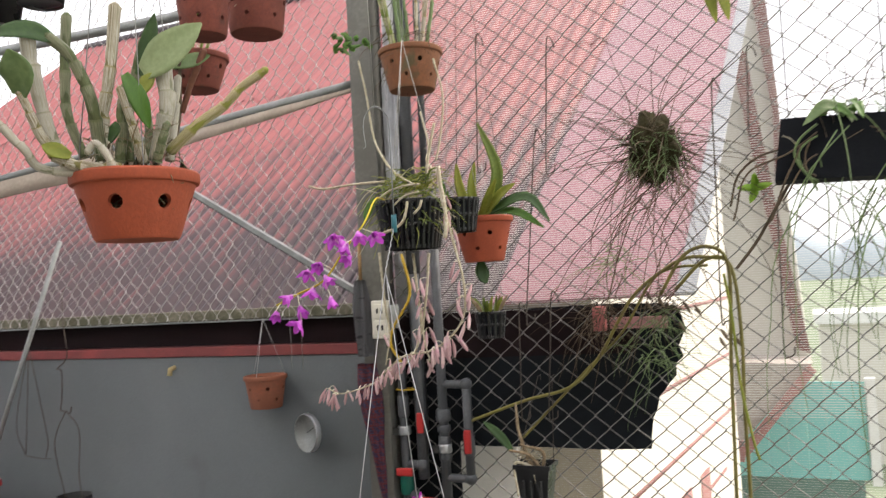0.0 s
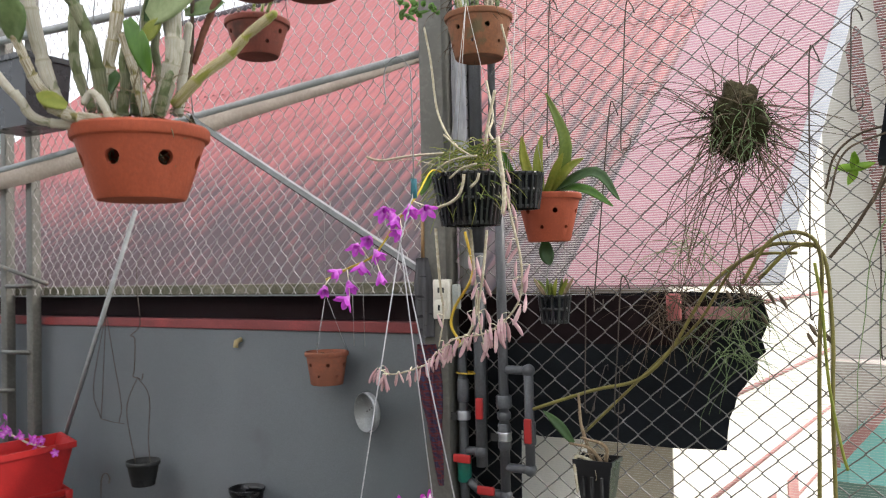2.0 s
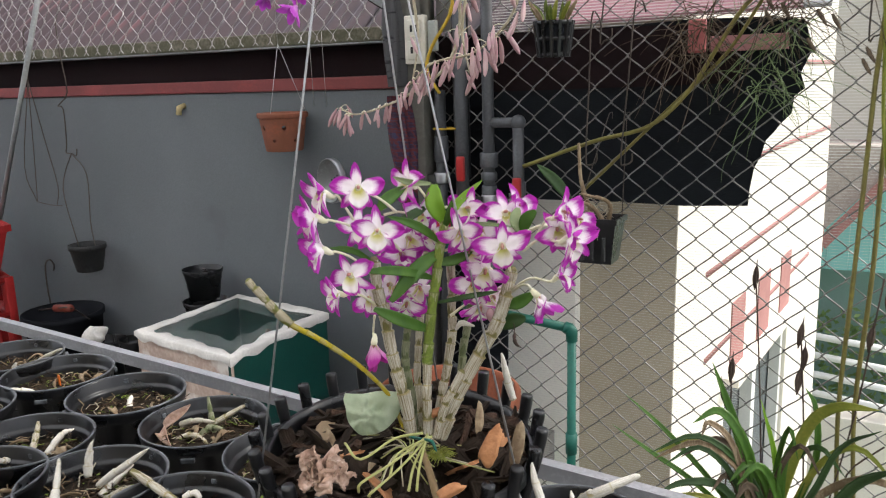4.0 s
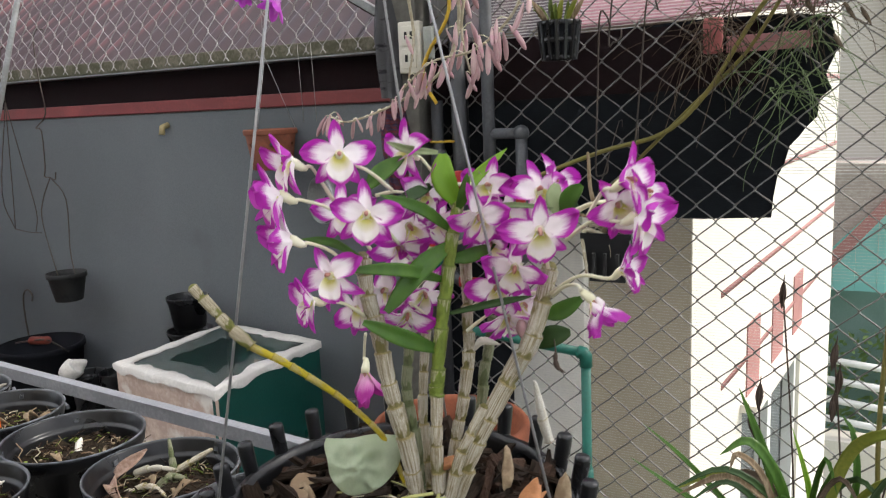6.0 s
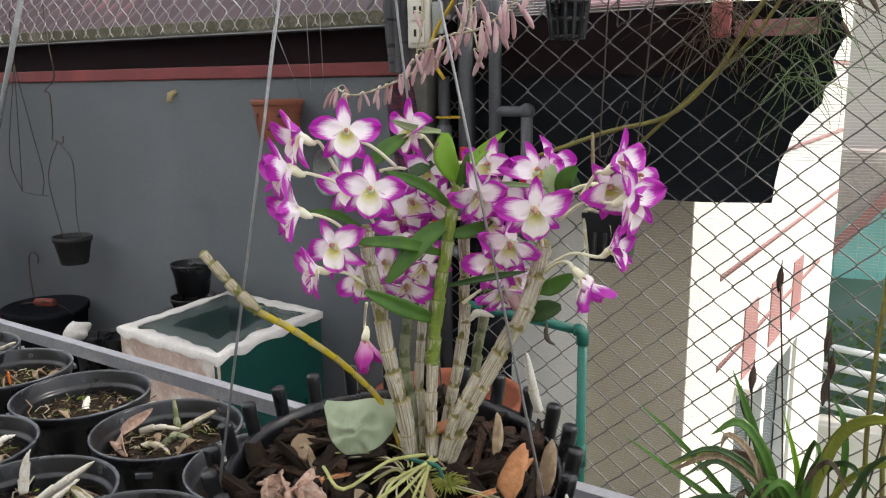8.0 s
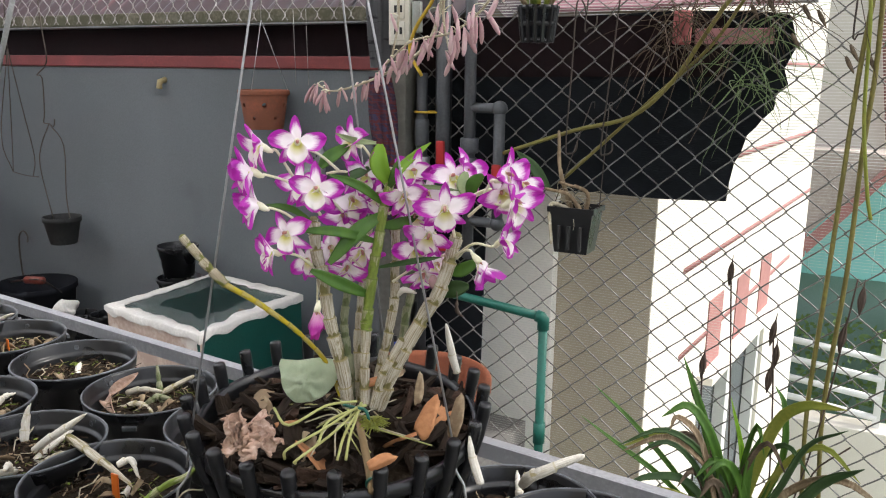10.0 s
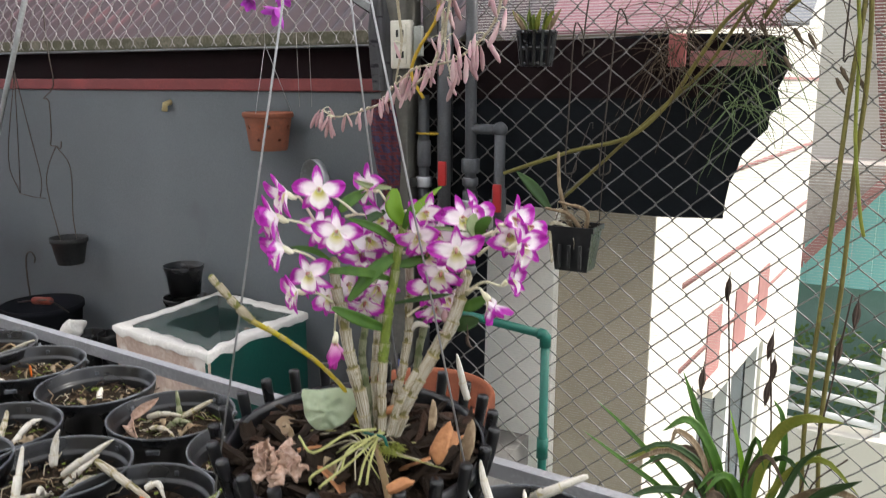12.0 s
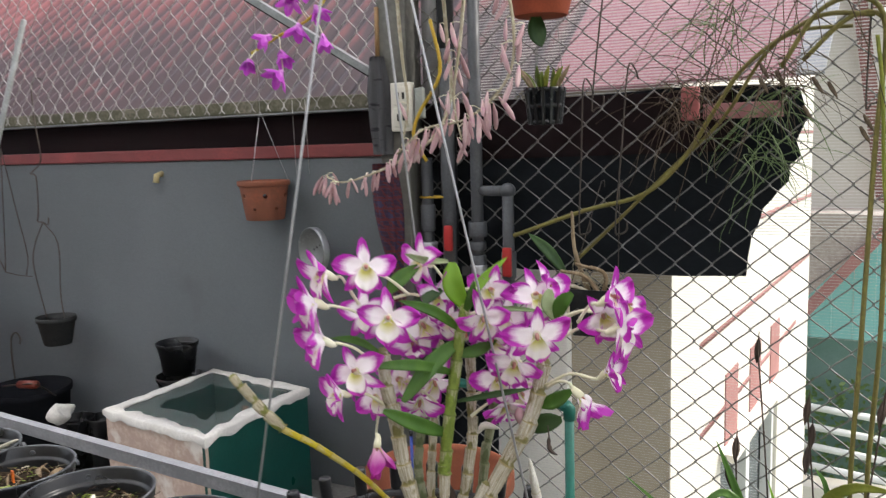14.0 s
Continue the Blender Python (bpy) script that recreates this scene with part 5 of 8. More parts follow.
LEAVES = (
    (LEAF_BRIGHT, 0.0160, ((-0.553, 1.186, 1.214), (-0.559, 1.181, 1.230), (-0.563, 1.189, 1.246)), 0.3),
    (LEAF_BRIGHT, 0.0078, ((-0.552, 1.187, 1.210), (-0.546, 1.200, 1.228), (-0.531, 1.221, 1.247)), 0.4),
    (LEAF, 0.0076, ((-0.550, 1.183, 1.211), (-0.545, 1.182, 1.220), (-0.543, 1.184, 1.234)), 0.35),
    (LEAF, 0.0117, ((-0.597, 1.150, 1.228), (-0.592, 1.157, 1.236), (-0.583, 1.171, 1.245)), 0.3),
    (LEAF_DARK, 0.0083, ((-0.568, 1.180, 1.226), (-0.573, 1.167, 1.222), (-0.581, 1.153, 1.218)), 0.3),
    (LEAF, 0.0081, ((-0.554, 1.179, 1.197), (-0.565, 1.161, 1.213), (-0.583, 1.141, 1.224)), 0.25),
    (LEAF, 0.0087, ((-0.558, 1.172, 1.165), (-0.571, 1.141, 1.177), (-0.597, 1.116, 1.180)), 0.2),
    (LEAF, 0.0136, ((-0.555, 1.177, 1.187), (-0.565, 1.156, 1.175), (-0.580, 1.136, 1.150)), 0.3),
    (LEAF, 0.0115, ((-0.560, 1.165, 1.119), (-0.571, 1.140, 1.133), (-0.589, 1.123, 1.146)), 0.25),
)
SMALL_LEAVES = (
    (LEAF, 0.0057, ((-0.601, 1.140, 1.184), (-0.612, 1.127, 1.195), (-0.625, 1.113, 1.199)), 0.25),
    (LEAF, 0.0115, ((-0.486, 1.208, 1.204), (-0.482, 1.205, 1.216), (-0.474, 1.207, 1.224)), 0.2),
    (LEAF_PALE, 0.0110, ((-0.488, 1.209, 1.203), (-0.494, 1.210, 1.214), (-0.495, 1.218, 1.224)), 0.2),
    (LEAF_GREY, 0.0041, ((-0.552, 1.185, 1.203), (-0.522, 1.192, 1.212), (-0.491, 1.201, 1.210)), 0.3),
    (LEAF_DARK, 0.0051, ((-0.553, 1.171, 1.143), (-0.523, 1.175, 1.151), (-0.497, 1.179, 1.157)), 0.35),
    (LEAF, 0.0099, ((-0.554, 1.176, 1.178), (-0.544, 1.189, 1.179), (-0.534, 1.205, 1.184)), 0.2),
    (LEAF, 0.0115, ((-0.494, 1.192, 1.141), (-0.484, 1.193, 1.145), (-0.472, 1.197, 1.153)), 0.2),
    (LEAF_DARK, 0.0144, ((-0.502, 1.193, 1.121), (-0.492, 1.193, 1.127), (-0.479, 1.194, 1.131)), 0.2),
    (LEAF_PALE, 0.0055, ((-0.565, 1.186, 1.247), (-0.576, 1.167, 1.250), (-0.586, 1.157, 1.256)), 0.6),
)
CAMSIDE = Vector((0.42, -0.86, 0.35))
for m_, w, pts, fold in LEAVES + SMALL_LEAVES:
    part("leaf", leaf(pts, w, fold=fold, up=CAMSIDE, widest=0.5, n=7, tip=0.30 if w > 0.0105 else 0.05), m_, orchid)
for a, b in (((-0.508, 1.187, 1.125), (-0.510, 1.188, 1.138)),):
    part("dry_sheath", rod(smooth_line([a, mixp(a, b, 0.5), b], 4), [0.0015, 0.002, 0.003, 0.004, 0.0045, 0.0045, 0.004, 0.003, 0.0015], 8), BUD_PALE, orchid)


def petal(length, width, back, cup, tip=0.12, base=0.3, widest=0.55, ruffle=0.0, seed=0, rnd=0.55):
    """A petal along +y from the flower's middle; it faces +z."""
    bm = bmesh.new()
    uv = bm.loops.layers.uv.verify()
    nu, nv = 10, 8
    G = []
    for i in range(nu + 1):
        u = i / nu
        w = base + (1 - base) * math.sin(min(1, u / widest) * math.pi / 2) if u < widest else tip + (1 - tip) * max(0, math.cos((u - widest) / (1 - widest) * math.pi / 2)) ** rnd
        row = []
        for k in range(nv + 1):
            v = k / nv * 2 - 1
            z = -back * u * u * length + cup * (v * v) * w * width - 0.06 * width * (1 - v * v) * math.sin(u * 3.1)
            z += ruffle * math.sin(v * 5 + seed * 2.1) * u * width + 0.30 * ruffle * math.sin(u * 9 + seed) * abs(v) * width
            z += 0.16 * width * noise.noise((u * 2.2 + seed * 7.7, v * 1.3, seed))
            row.append((bm.verts.new((v * w * (1 + 0.05 * math.sin(u * 11 + seed * 3 + v)) * width / 2, u * length, z)), u, k / nv))
        G.append(row)
    for i in range(nu):
        for k in range(nv):
            q = (G[i][k], G[i][k + 1], G[i + 1][k + 1], G[i + 1][k])
            f = bm.faces.new([x[0] for x in q])
            for lp, x in zip(f.loops, q):
                lp[uv].uv = (x[1], x[2])
    return bm


SEPAL_ME = [mesh("sepal", petal(0.0228, 0.0100, b, 0.30, 0.08, base=0.55, widest=0.42, ruffle=0.06, seed=s, rnd=0.62), PETAL) for s, b in enumerate((0.25, 0.05, 0.45, 0.15, 0.35, -0.05))]
PETAL_ME = [mesh("petal", petal(0.0248, 0.0168, b, 0.24, 0.08, base=0.34, widest=0.52, ruffle=0.14, seed=s, rnd=0.52), PETAL) for s, b in enumerate((0.22, 0.0, 0.42, 0.10, 0.35, -0.15))]
DEEP_ME = [mesh("sepal", petal(0.0265, 0.0145, b, 0.34, 0.05, ruffle=0.06, seed=s, rnd=0.7), PETAL_DEEP) for s, b in enumerate((0.1, -0.25, 0.0))]


def lip_mesh(length, seed):
    """A lip: rolled round the column at its base, opening to a round ruffled apron whose tip bends back. It points along +y and opens to +z."""
    bm = bmesh.new()
    uv = bm.loops.layers.uv.verify()
    n = 14
    G = []
    for i in range(n + 1):
        u = i / n
        w = 0.0036 + 0.0068 * math.sin(min(1, u / 0.6) * math.pi / 2) if u < 0.6 else 0.0104 * math.sqrt(max(0, 1 - ((u - 0.6) / 0.415) ** 2))
        th = 1.8 * (1 - u) ** 1.3 + 0.4
        row = []
        for k in range(n + 1):
            v = k / n * 2 - 1
            x, z = w / th * math.sin(v * th), w / th * (1 - math.cos(v * th))
            z += -0.0052 * u ** 3 + 0.0012 * u * u * math.sin(v * 6.5 + seed) + 0.0006 * noise.noise((v * 3 + seed, u * 4, 1.0))
            row.append((bm.verts.new((x, u * length + 0.0007 * math.sin(v * 7 + seed) * u, z)), u, k / n))
        G.append(row)
    for i in range(n):
        for k in range(n):
            q = (G[i][k], G[i][k + 1], G[i + 1][k + 1], G[i + 1][k])
            f = bm.faces.new([x[0] for x in q])
            for lp, x in zip(f.loops, q):
                lp[uv].uv = (x[1], x[2])
    return bm


LIP_ME = [mesh("lip", lip_mesh(0.0212, s), LIP) for s in range(3)]
col = rod([(0, -0.001, 0.0), (0, 0.0012, 0.003), (0, 0.0008, 0.0065), (0, -0.0004, 0.0085)], [0.0013, 0.0015, 0.0016, 0.0009], 10)
COL_ME = mesh("column", col, mat("pink_column", (0.66, 0.42, 0.34), (0.36, 0.15, 0.12), 0.5, scale=300, bump=0))
SPUR_ME = mesh("spur", rod([(0, 0.001, 0.003), (0, -0.001, -0.001), (0, -0.0035, -0.005), (0, -0.0045, -0.0085)], [0.0030, 0.0032, 0.0026, 0.0013], 10), PEDICEL)
FWD, RGT, UPW = Vector((0.48, -0.86, 0.16)).normalized(), Vector((0.873, 0.488, 0)), Vector((0, 0, 1))


def flower(parent, p, stalk, right, up, size, openness, spin_, seed, deep=False):
    """One bloom at p on a stalk from the cane, turned from the front by right and up; openness 1 is flat, 0.2 a folded bell."""
    g = random.Random(seed)
    size *= 0.92 if openness > 0.65 else 1
    f = (FWD + RGT * right + UPW * up).normalized()
    top = (UPW - f * UPW.dot(f)).normalized()
    rt = top.cross(f)
    m = Matrix((rt, top, f)).transposed().to_4x4()
    m = Matrix.Translation(p) @ m @ Matrix.Rotation(radians(spin_), 4, "Z") @ Matrix.Scale(size, 4)
    ob = link("flower", COL_ME, parent, m=m)
    tilt = (1 - openness) * 85
    v = g.randrange(6)
    for a, me in ((0, SEPAL_ME), (141, SEPAL_ME), (-141, SEPAL_ME), (79, PETAL_ME), (-79, PETAL_ME)):
        name_ = "sepal" if me is SEPAL_ME else "petal"
        lean = tilt + g.uniform(-10, 16) + (6 if a in (79, -79) else 0)
        link(name_, DEEP_ME[abs(a) % 3] if deep else me[(v + abs(a) + 2 * (a > 0)) % 6 if openness > 0.5 else 0], ob, m=Matrix.Rotation(radians(a + g.uniform(-8, 8)), 4, "Z") @ Matrix.Rotation(radians(lean), 4, "X") @ Matrix.Rotation(radians(g.uniform(-18, 18)), 4, "Y") @ Matrix.Translation((0, 0.001, 0.0008 if name_ == "petal" else -0.0008)))
    link("lip", LIP_ME[seed % 3], ob, m=Matrix.Rotation(math.pi, 4, "Z") @ Matrix.Rotation(radians(max(24, tilt * 0.9) + g.uniform(-5, 8)), 4, "X") @ Matrix.Translation((0, -0.0005, 0.0005)))
    link("spur", SPUR_ME, ob)
    p, q = Vector(p), Vector(stalk)
    back = p - f * 0.008 * size - top * 0.0035 * size
    mid = back.lerp(q, 0.5) + UPW * 0.10 * (back - q).length
    part("pedicel", rod(smooth_line([back + f * 0.001, back - f * 0.003, mid, q], 4), [0.0013] * 3 + [0.0011] * 7 + [0.0013] * 3, 7), PEDICEL, parent, "cream flower stalk")
    return ob


BLOOMS_A = (
    ((-0.600, 1.124, 1.250), (-0.585, 1.159, 1.225), 0.15, -0.05, 1, 1, -2),
    ((-0.586, 1.129, 1.213), (-0.585, 1.164, 1.189), 0.05, 0, 1, 1, -4),
    ((-0.486, 1.163, 1.202), (-0.493, 1.197, 1.167), -0.05, -0.42, 1.05, 0.95, 2),
    ((-0.622, 1.108, 1.247), (-0.612, 1.132, 1.221), -1.9, -0.1, 0.95, 0.56, 0),
    ((-0.624, 1.098, 1.228), (-0.599, 1.144, 1.199), -1.9, -0.1, 1, 0.54, 0),
    ((-0.617, 1.095, 1.202), (-0.601, 1.138, 1.173), -1.9, -0.1, 0.98, 0.56, -4),
    ((-0.602, 1.111, 1.177), (-0.599, 1.139, 1.158), -0.45, 0.15, 0.95, 0.95, 28),
    ((-0.608, 1.100, 1.164), (-0.598, 1.139, 1.145), -1.6, -0.2, 0.82, 0.6, -6),
    ((-0.580, 1.176, 1.249), (-0.555, 1.185, 1.211), -1.2, 0.25, 1, 0.72, 4),
)
BLOOMS_B = (
    ((-0.620, 1.153, 1.211), (-0.601, 1.154, 1.186), 0.1, 0.1, 1, 0.9, 8),
    ((-0.576, 1.180, 1.221), (-0.600, 1.162, 1.221), 0.9, -0.35, 1, 0.75, -15),
    ((-0.585, 1.177, 1.199), (-0.576, 1.193, 1.193), 0.35, -0.35, 1.08, 0.85, 20),
    ((-0.593, 1.177, 1.187), (-0.582, 1.189, 1.191), -0.1, -0.9, 0.95, 0.7, 10),
    ((-0.609, 1.147, 1.148), (-0.599, 1.146, 1.136), -0.5, -0.2, 0.85, 0.8, 40),
    ((-0.583, 1.168, 1.142), (-0.567, 1.185, 1.125), -0.2, -0.9, 0.95, 0.7, -10),
    ((-0.582, 1.186, 1.152), (-0.575, 1.188, 1.165), 0.4, -0.6, 1, 0.8, -30),
    ((-0.604, 1.175, 1.155), (-0.599, 1.153, 1.174), -0.4, -0.3, 0.95, 0.7, 60),
    ((-0.507, 1.215, 1.218), (-0.486, 1.209, 1.207), 0.25, 0.35, 1.1, 0.9, 10),
)
BLOOMS_C = (
    ((-0.538, 1.208, 1.222), (-0.553, 1.188, 1.226), -0.6, 0.25, 1, 0.8, -12),
    ((-0.505, 1.234, 1.222), (-0.487, 1.212, 1.205), 0.7, 0.25, 1, 0.8, -14),
    ((-0.537, 1.187, 1.206), (-0.552, 1.185, 1.203), -0.1, -0.45, 1, 0.8, 6),
    ((-0.531, 1.213, 1.204), (-0.549, 1.187, 1.207), 0.3, -0.3, 1, 0.8, -20),
    ((-0.512, 1.185, 1.174), (-0.504, 1.198, 1.162), -0.2, -0.6, 1, 0.8, -12),
    ((-0.529, 1.196, 1.157), (-0.546, 1.189, 1.143), -0.4, -0.2, 1, 0.8, 15),
    ((-0.523, 1.194, 1.138), (-0.549, 1.186, 1.127), 0.1, -0.9, 0.98, 0.7, 0),
    ((-0.435, 1.161, 1.231), (-0.461, 1.179, 1.209), 1.7, 0.05, 0.98, 0.62, 4),
    ((-0.428, 1.160, 1.212), (-0.482, 1.198, 1.190), 1.3, -0.15, 1.12, 0.72, -2),
)
BLOOMS_D = (
    ((-0.441, 1.173, 1.217), (-0.483, 1.201, 1.205), -0.2, -0.3, 0.95, 0.7, 30),
    ((-0.431, 1.186, 1.221), (-0.483, 1.201, 1.204), 1.2, 0.3, 0.95, 0.8, -20),
    ((-0.437, 1.159, 1.180), (-0.491, 1.192, 1.156), 1.1, 0.25, 0.74, 0.5, 6),
    ((-0.572, 1.197, 1.201), (-0.558, 1.192, 1.198), 0.2, -0.1, 0.95, 0.8, -8),
    ((-0.538, 1.208, 1.185), (-0.551, 1.183, 1.188), -0.3, -0.5, 0.95, 0.7, 25),
    ((-0.518, 1.207, 1.144), (-0.505, 1.202, 1.153), 0.6, -0.4, 0.9, 0.7, -40),
)
for i, b in enumerate(BLOOMS_A + BLOOMS_B + BLOOMS_C + BLOOMS_D):
    flower(orchid, *b, 100 + i)
for p, q, right, up, s in (((-0.656, 1.219, 1.077), (-0.646, 1.208, 1.110), 0.1, -3.2, 5), ((-0.454, 1.160, 1.163), (-0.490, 1.193, 1.154), 0.9, -1.9, 6)):
    flower(orchid, p, q, right, up, 1.05 if s == 5 else 0.95, 0.26, 20, 300 + s, deep=s == 5)
part("dry_sheath", rod(smooth_line([(-0.543, 1.185, 1.115), (-0.537, 1.185, 1.122), (-0.525, 1.187, 1.120)], 4), [0.0009, 0.0016, 0.0022, 0.0027, 0.0028, 0.0026, 0.0022, 0.0014, 0.0005], 8), CANE_WHITE, orchid, "pale dry flower sheath")
part("dry_bloom", rod(smooth_line([(-0.489, 1.192, 1.126), (-0.487, 1.189, 1.119), (-0.487, 1.188, 1.113), (-0.485, 1.188, 1.108), (-0.481, 1.190, 1.105)], 4), [0.0004, 0.0005, 0.0005, 0.0005, 0.0006, 0.0010, 0.0017, 0.0016, 0.0014, 0.0018, 0.0020, 0.0017, 0.0015, 0.0012, 0.0010, 0.0008, 0.0004], 7), POD, orchid, "withered black flower hanging on a thread")
for pts in (((-0.543, 1.126, 1.036), (-0.553, 1.084, 1.028), (-0.566, 1.058, 1.020), (-0.569, 1.058, 1.011)), ((-0.542, 1.126, 1.035), (-0.549, 1.090, 1.022), (-0.555, 1.056, 1.015), (-0.561, 1.061, 1.008)), ((-0.541, 1.127, 1.036), (-0.541, 1.101, 1.023), (-0.537, 1.083, 1.007)),
            ((-0.543, 1.127, 1.038), (-0.535, 1.098, 1.021), (-0.531, 1.086, 1.007)), ((-0.546, 1.125, 1.039), (-0.563, 1.105, 1.039), (-0.573, 1.069, 1.034), (-0.594, 1.077, 1.041)), ((-0.539, 1.128, 1.036), (-0.554, 1.096, 1.031), (-0.551, 1.077, 1.019))):
    part("root", rod(smooth_line(pts, 4), 0.0012, 6), ROOT_GREEN, orchid)
for k in range(26):
    a = g.uniform(0, 6.28)
    r = g.uniform(0.025, 0.085)
    q0 = (-0.585, 1.165, 0.995)
    part("root", rod(smooth_line([q0, V(q0, 0.4 * r * math.cos(a), 0.4 * r * math.sin(a), 0.004), V(q0, r * math.cos(a + 0.25), r * math.sin(a + 0.25), -0.006)], 4), 0.0007, 5), ROOT_GREEN if k % 3 else ROOT, orchid)
part("stake", rod([(-0.565, 1.154, 1.008), (-0.548, 1.136, 0.999), (-0.531, 1.118, 0.988), (-0.515, 1.100, 0.977)], [0.0030, 0.0033, 0.0035, 0.0036], 9), STAKE, orchid, "straight brown wooden stake")
for k in range(3):
    ring = [Vector((-0.521, 1.107, 0.981)) + Vector((0.7, -0.7, 0.25)) * (0.003 * (k - 1)) + (0.0042 + 0.0005 * k) * (math.cos(a) * Vector((0.62, 0.62, 0.35)) + math.sin(a) * Vector((0.1, -0.35, 0.93))) for a in [0.42 * j for j in range(16)]]
    part("tie", rod(ring, 0.0009, 5), GREEN_PVC, orchid, "green wire tie")
for p, q in (((-0.561, 1.127, 1.032), (-0.534, 1.119, 1.036)),):
    part("tie", rod(smooth_line([p, mixp(p, q, 0.5), q, V(q, 0.004, 0, -0.01)], 4), 0.0014, 6), GREEN_PVC, orchid, "green wire tie")
for pts in (((-0.519, 1.231, 1.079), (-0.517, 1.237, 1.055), (-0.514, 1.245, 1.031)), ((-0.464, 1.172, 1.005), (-0.460, 1.170, 0.988), (-0.452, 1.169, 0.968))):
    part("root", cane(bmesh.new(), pts[::-1], (0.0046, 0.0036), 10, 2, 0.10, 0.7), CANE_WHITE, orchid, "thick pale root")
for k in range(15):
    a = -2.3 + 0.19 * k
    q = IN_BASKET.inverted() @ Vector((0.141 * math.cos(a), 0.141 * math.sin(a), 0.10 - 0.02 * (k % 3)))
    o = Vector((math.cos(a), math.sin(a), 0))
    part("root", rod(smooth_line([q - o * 0.012, q + o * 0.006, q + o * g.uniform(0.008, 0.03) + Vector((g.uniform(-0.015, 0.015), 0, -g.uniform(0.01, 0.05))), q + o * g.uniform(0.0, 0.03) + Vector((g.uniform(-0.03, 0.03), 0, -g.uniform(0.05, 0.10)))], 4), 0.0009, 5), ROOT_GREEN if k % 3 else ROOT, orchid, "root hanging out of the basket")
tuft = bmesh.new()
c0 = (-0.527, 1.120, 1.024)
for k in range(170):
    a, b = g.uniform(0, 6.28), g.uniform(-0.1, 1.0)
    r = g.uniform(0.003, 0.015)
    tube(tuft, [c0, V(c0, r * 0.5 * math.cos(a), r * 0.5 * math.sin(a), r * b * 0.6), V(c0, r * math.cos(a), r * math.sin(a), r * b * 0.6 - 0.002)], 0.00032, 3)
part("moss", tuft, LEAF_YELLOW, orchid, "yellow-green moss tuft")

# ---- post with plumbing ----
post = thing("steel_post", "square grey steel post with a pale rust-flecked face", "post")
part("tube", block((-1.715, 2.99, 0.0), (-1.605, 3.09, 3.4), 0.006), STEEL_POST, post)
drain = thing("downpipe", "silvery galvanised downpipe beside the post", "pipe")
# Zinc whitened in its colour for the sky it reflects.
part("pipe", rod([(-1.568, 3.12, 1.5), (-1.568, 3.12, 3.4)], 0.042, 16), mat("bright_zinc", (0.74, 0.75, 0.78), (0.50, 0.51, 0.54), 0.35, 0.25, scale=14, stretch=(1, 1, 0.2)), drain)
ob = part("water_pipe", rod([(-1.495, 3.06, 1.0), (-1.495, 3.06, 3.4)], 0.029, 12), DARK_PVC)
tagged(ob, "dark grey plastic riser pipe beside the post", "pipe")
ob = part("water_pipe", rod([(-1.425, 3.07, 1.85), (-1.415, 3.07, 3.4)], 0.016, 10), GREY_PVC)
tagged(ob, "slim blue-grey plastic riser pipe", "pipe")

plumb = thing("plumbing", "grey plastic water pipes with red-handled valves", "pipework")
PX = [-1.565, -1.49, -1.383, -1.275]
Y = 3.035
for pts, r, m_ in (([(PX[0], Y, 0.0), (PX[0], Y, 1.30)], 0.020, DARK_PVC), ([(PX[1], Y + 0.01, 0.80), (PX[1], Y + 0.01, 1.65)], 0.024, GREY_PVC), ([(PX[2], Y, 0.70), (PX[2], Y, 2.0)], 0.020, GREY_PVC), ([(PX[3], Y, 0.80), (PX[3], Y, 1.19)], 0.019, GREY_PVC),
                   ([(PX[2], Y, 1.19), (PX[3], Y, 1.19)], 0.017, GREY_PVC), ([(PX[2], Y, 0.81), (PX[3], Y, 0.81)], 0.017, GREY_PVC), ([(PX[0], Y, 0.86), (PX[1], Y, 0.86)], 0.017, GREY_PVC), ([(PX[1], Y, 0.70), (PX[2], Y, 0.70)], 0.019, GREY_PVC), ([(PX[0] + 0.02, Y, 0.74), (PX[1], Y, 0.70)], 0.018, GREY_PVC)):
    part("pipe", rod(pts, r, 12), m_, plumb)
for x, z in ((PX[3], 1.19), (PX[3], 0.81), (PX[2], 0.70), (PX[1], 0.86)):
    bm = bmesh.new()
    bmesh.ops.create_icosphere(bm, subdivisions=3, radius=0.0255, matrix=Matrix.Translation((x, Y, z)))
    part("elbow", bm, GREY_PVC, plumb)
for x, z, h, r in ((PX[2], 1.065, 0.05, 0.031), (PX[2], 1.01, 0.03, 0.027), (PX[2], 0.93, 0.10, 0.026), (PX[0], 1.10, 0.09, 0.025), (PX[0], 1.0, 0.04, 0.027), (PX[0], 0.79, 0.11, 0.029), (PX[3], 0.95, 0.09, 0.024)):
    part("coupling", turned([(0, -h / 2), (r - 0.003, -h / 2), (r, -h / 2 + 0.004), (r, h / 2 - 0.004), (r - 0.003, h / 2), (0, h / 2)], 14), GREEN_PVC if z == 0.79 else GREY_PVC, plumb, loc=(x, Y, z))
for x, z in ((PX[0], 1.0), (PX[2], 0.93)):
    part("union", turned([(0, -0.018), (0.029, -0.018), (0.031, -0.012), (0.029, 0.0), (0.031, 0.012), (0.029, 0.018), (0, 0.018)], 8), GALV, plumb, "bright metal union", loc=(x, Y, z))
    part("tag", block((x - 0.045, Y - 0.032, z - 0.016), (x - 0.012, Y - 0.03, z + 0.014)), DARK_HOLE, plumb, smooth=False)
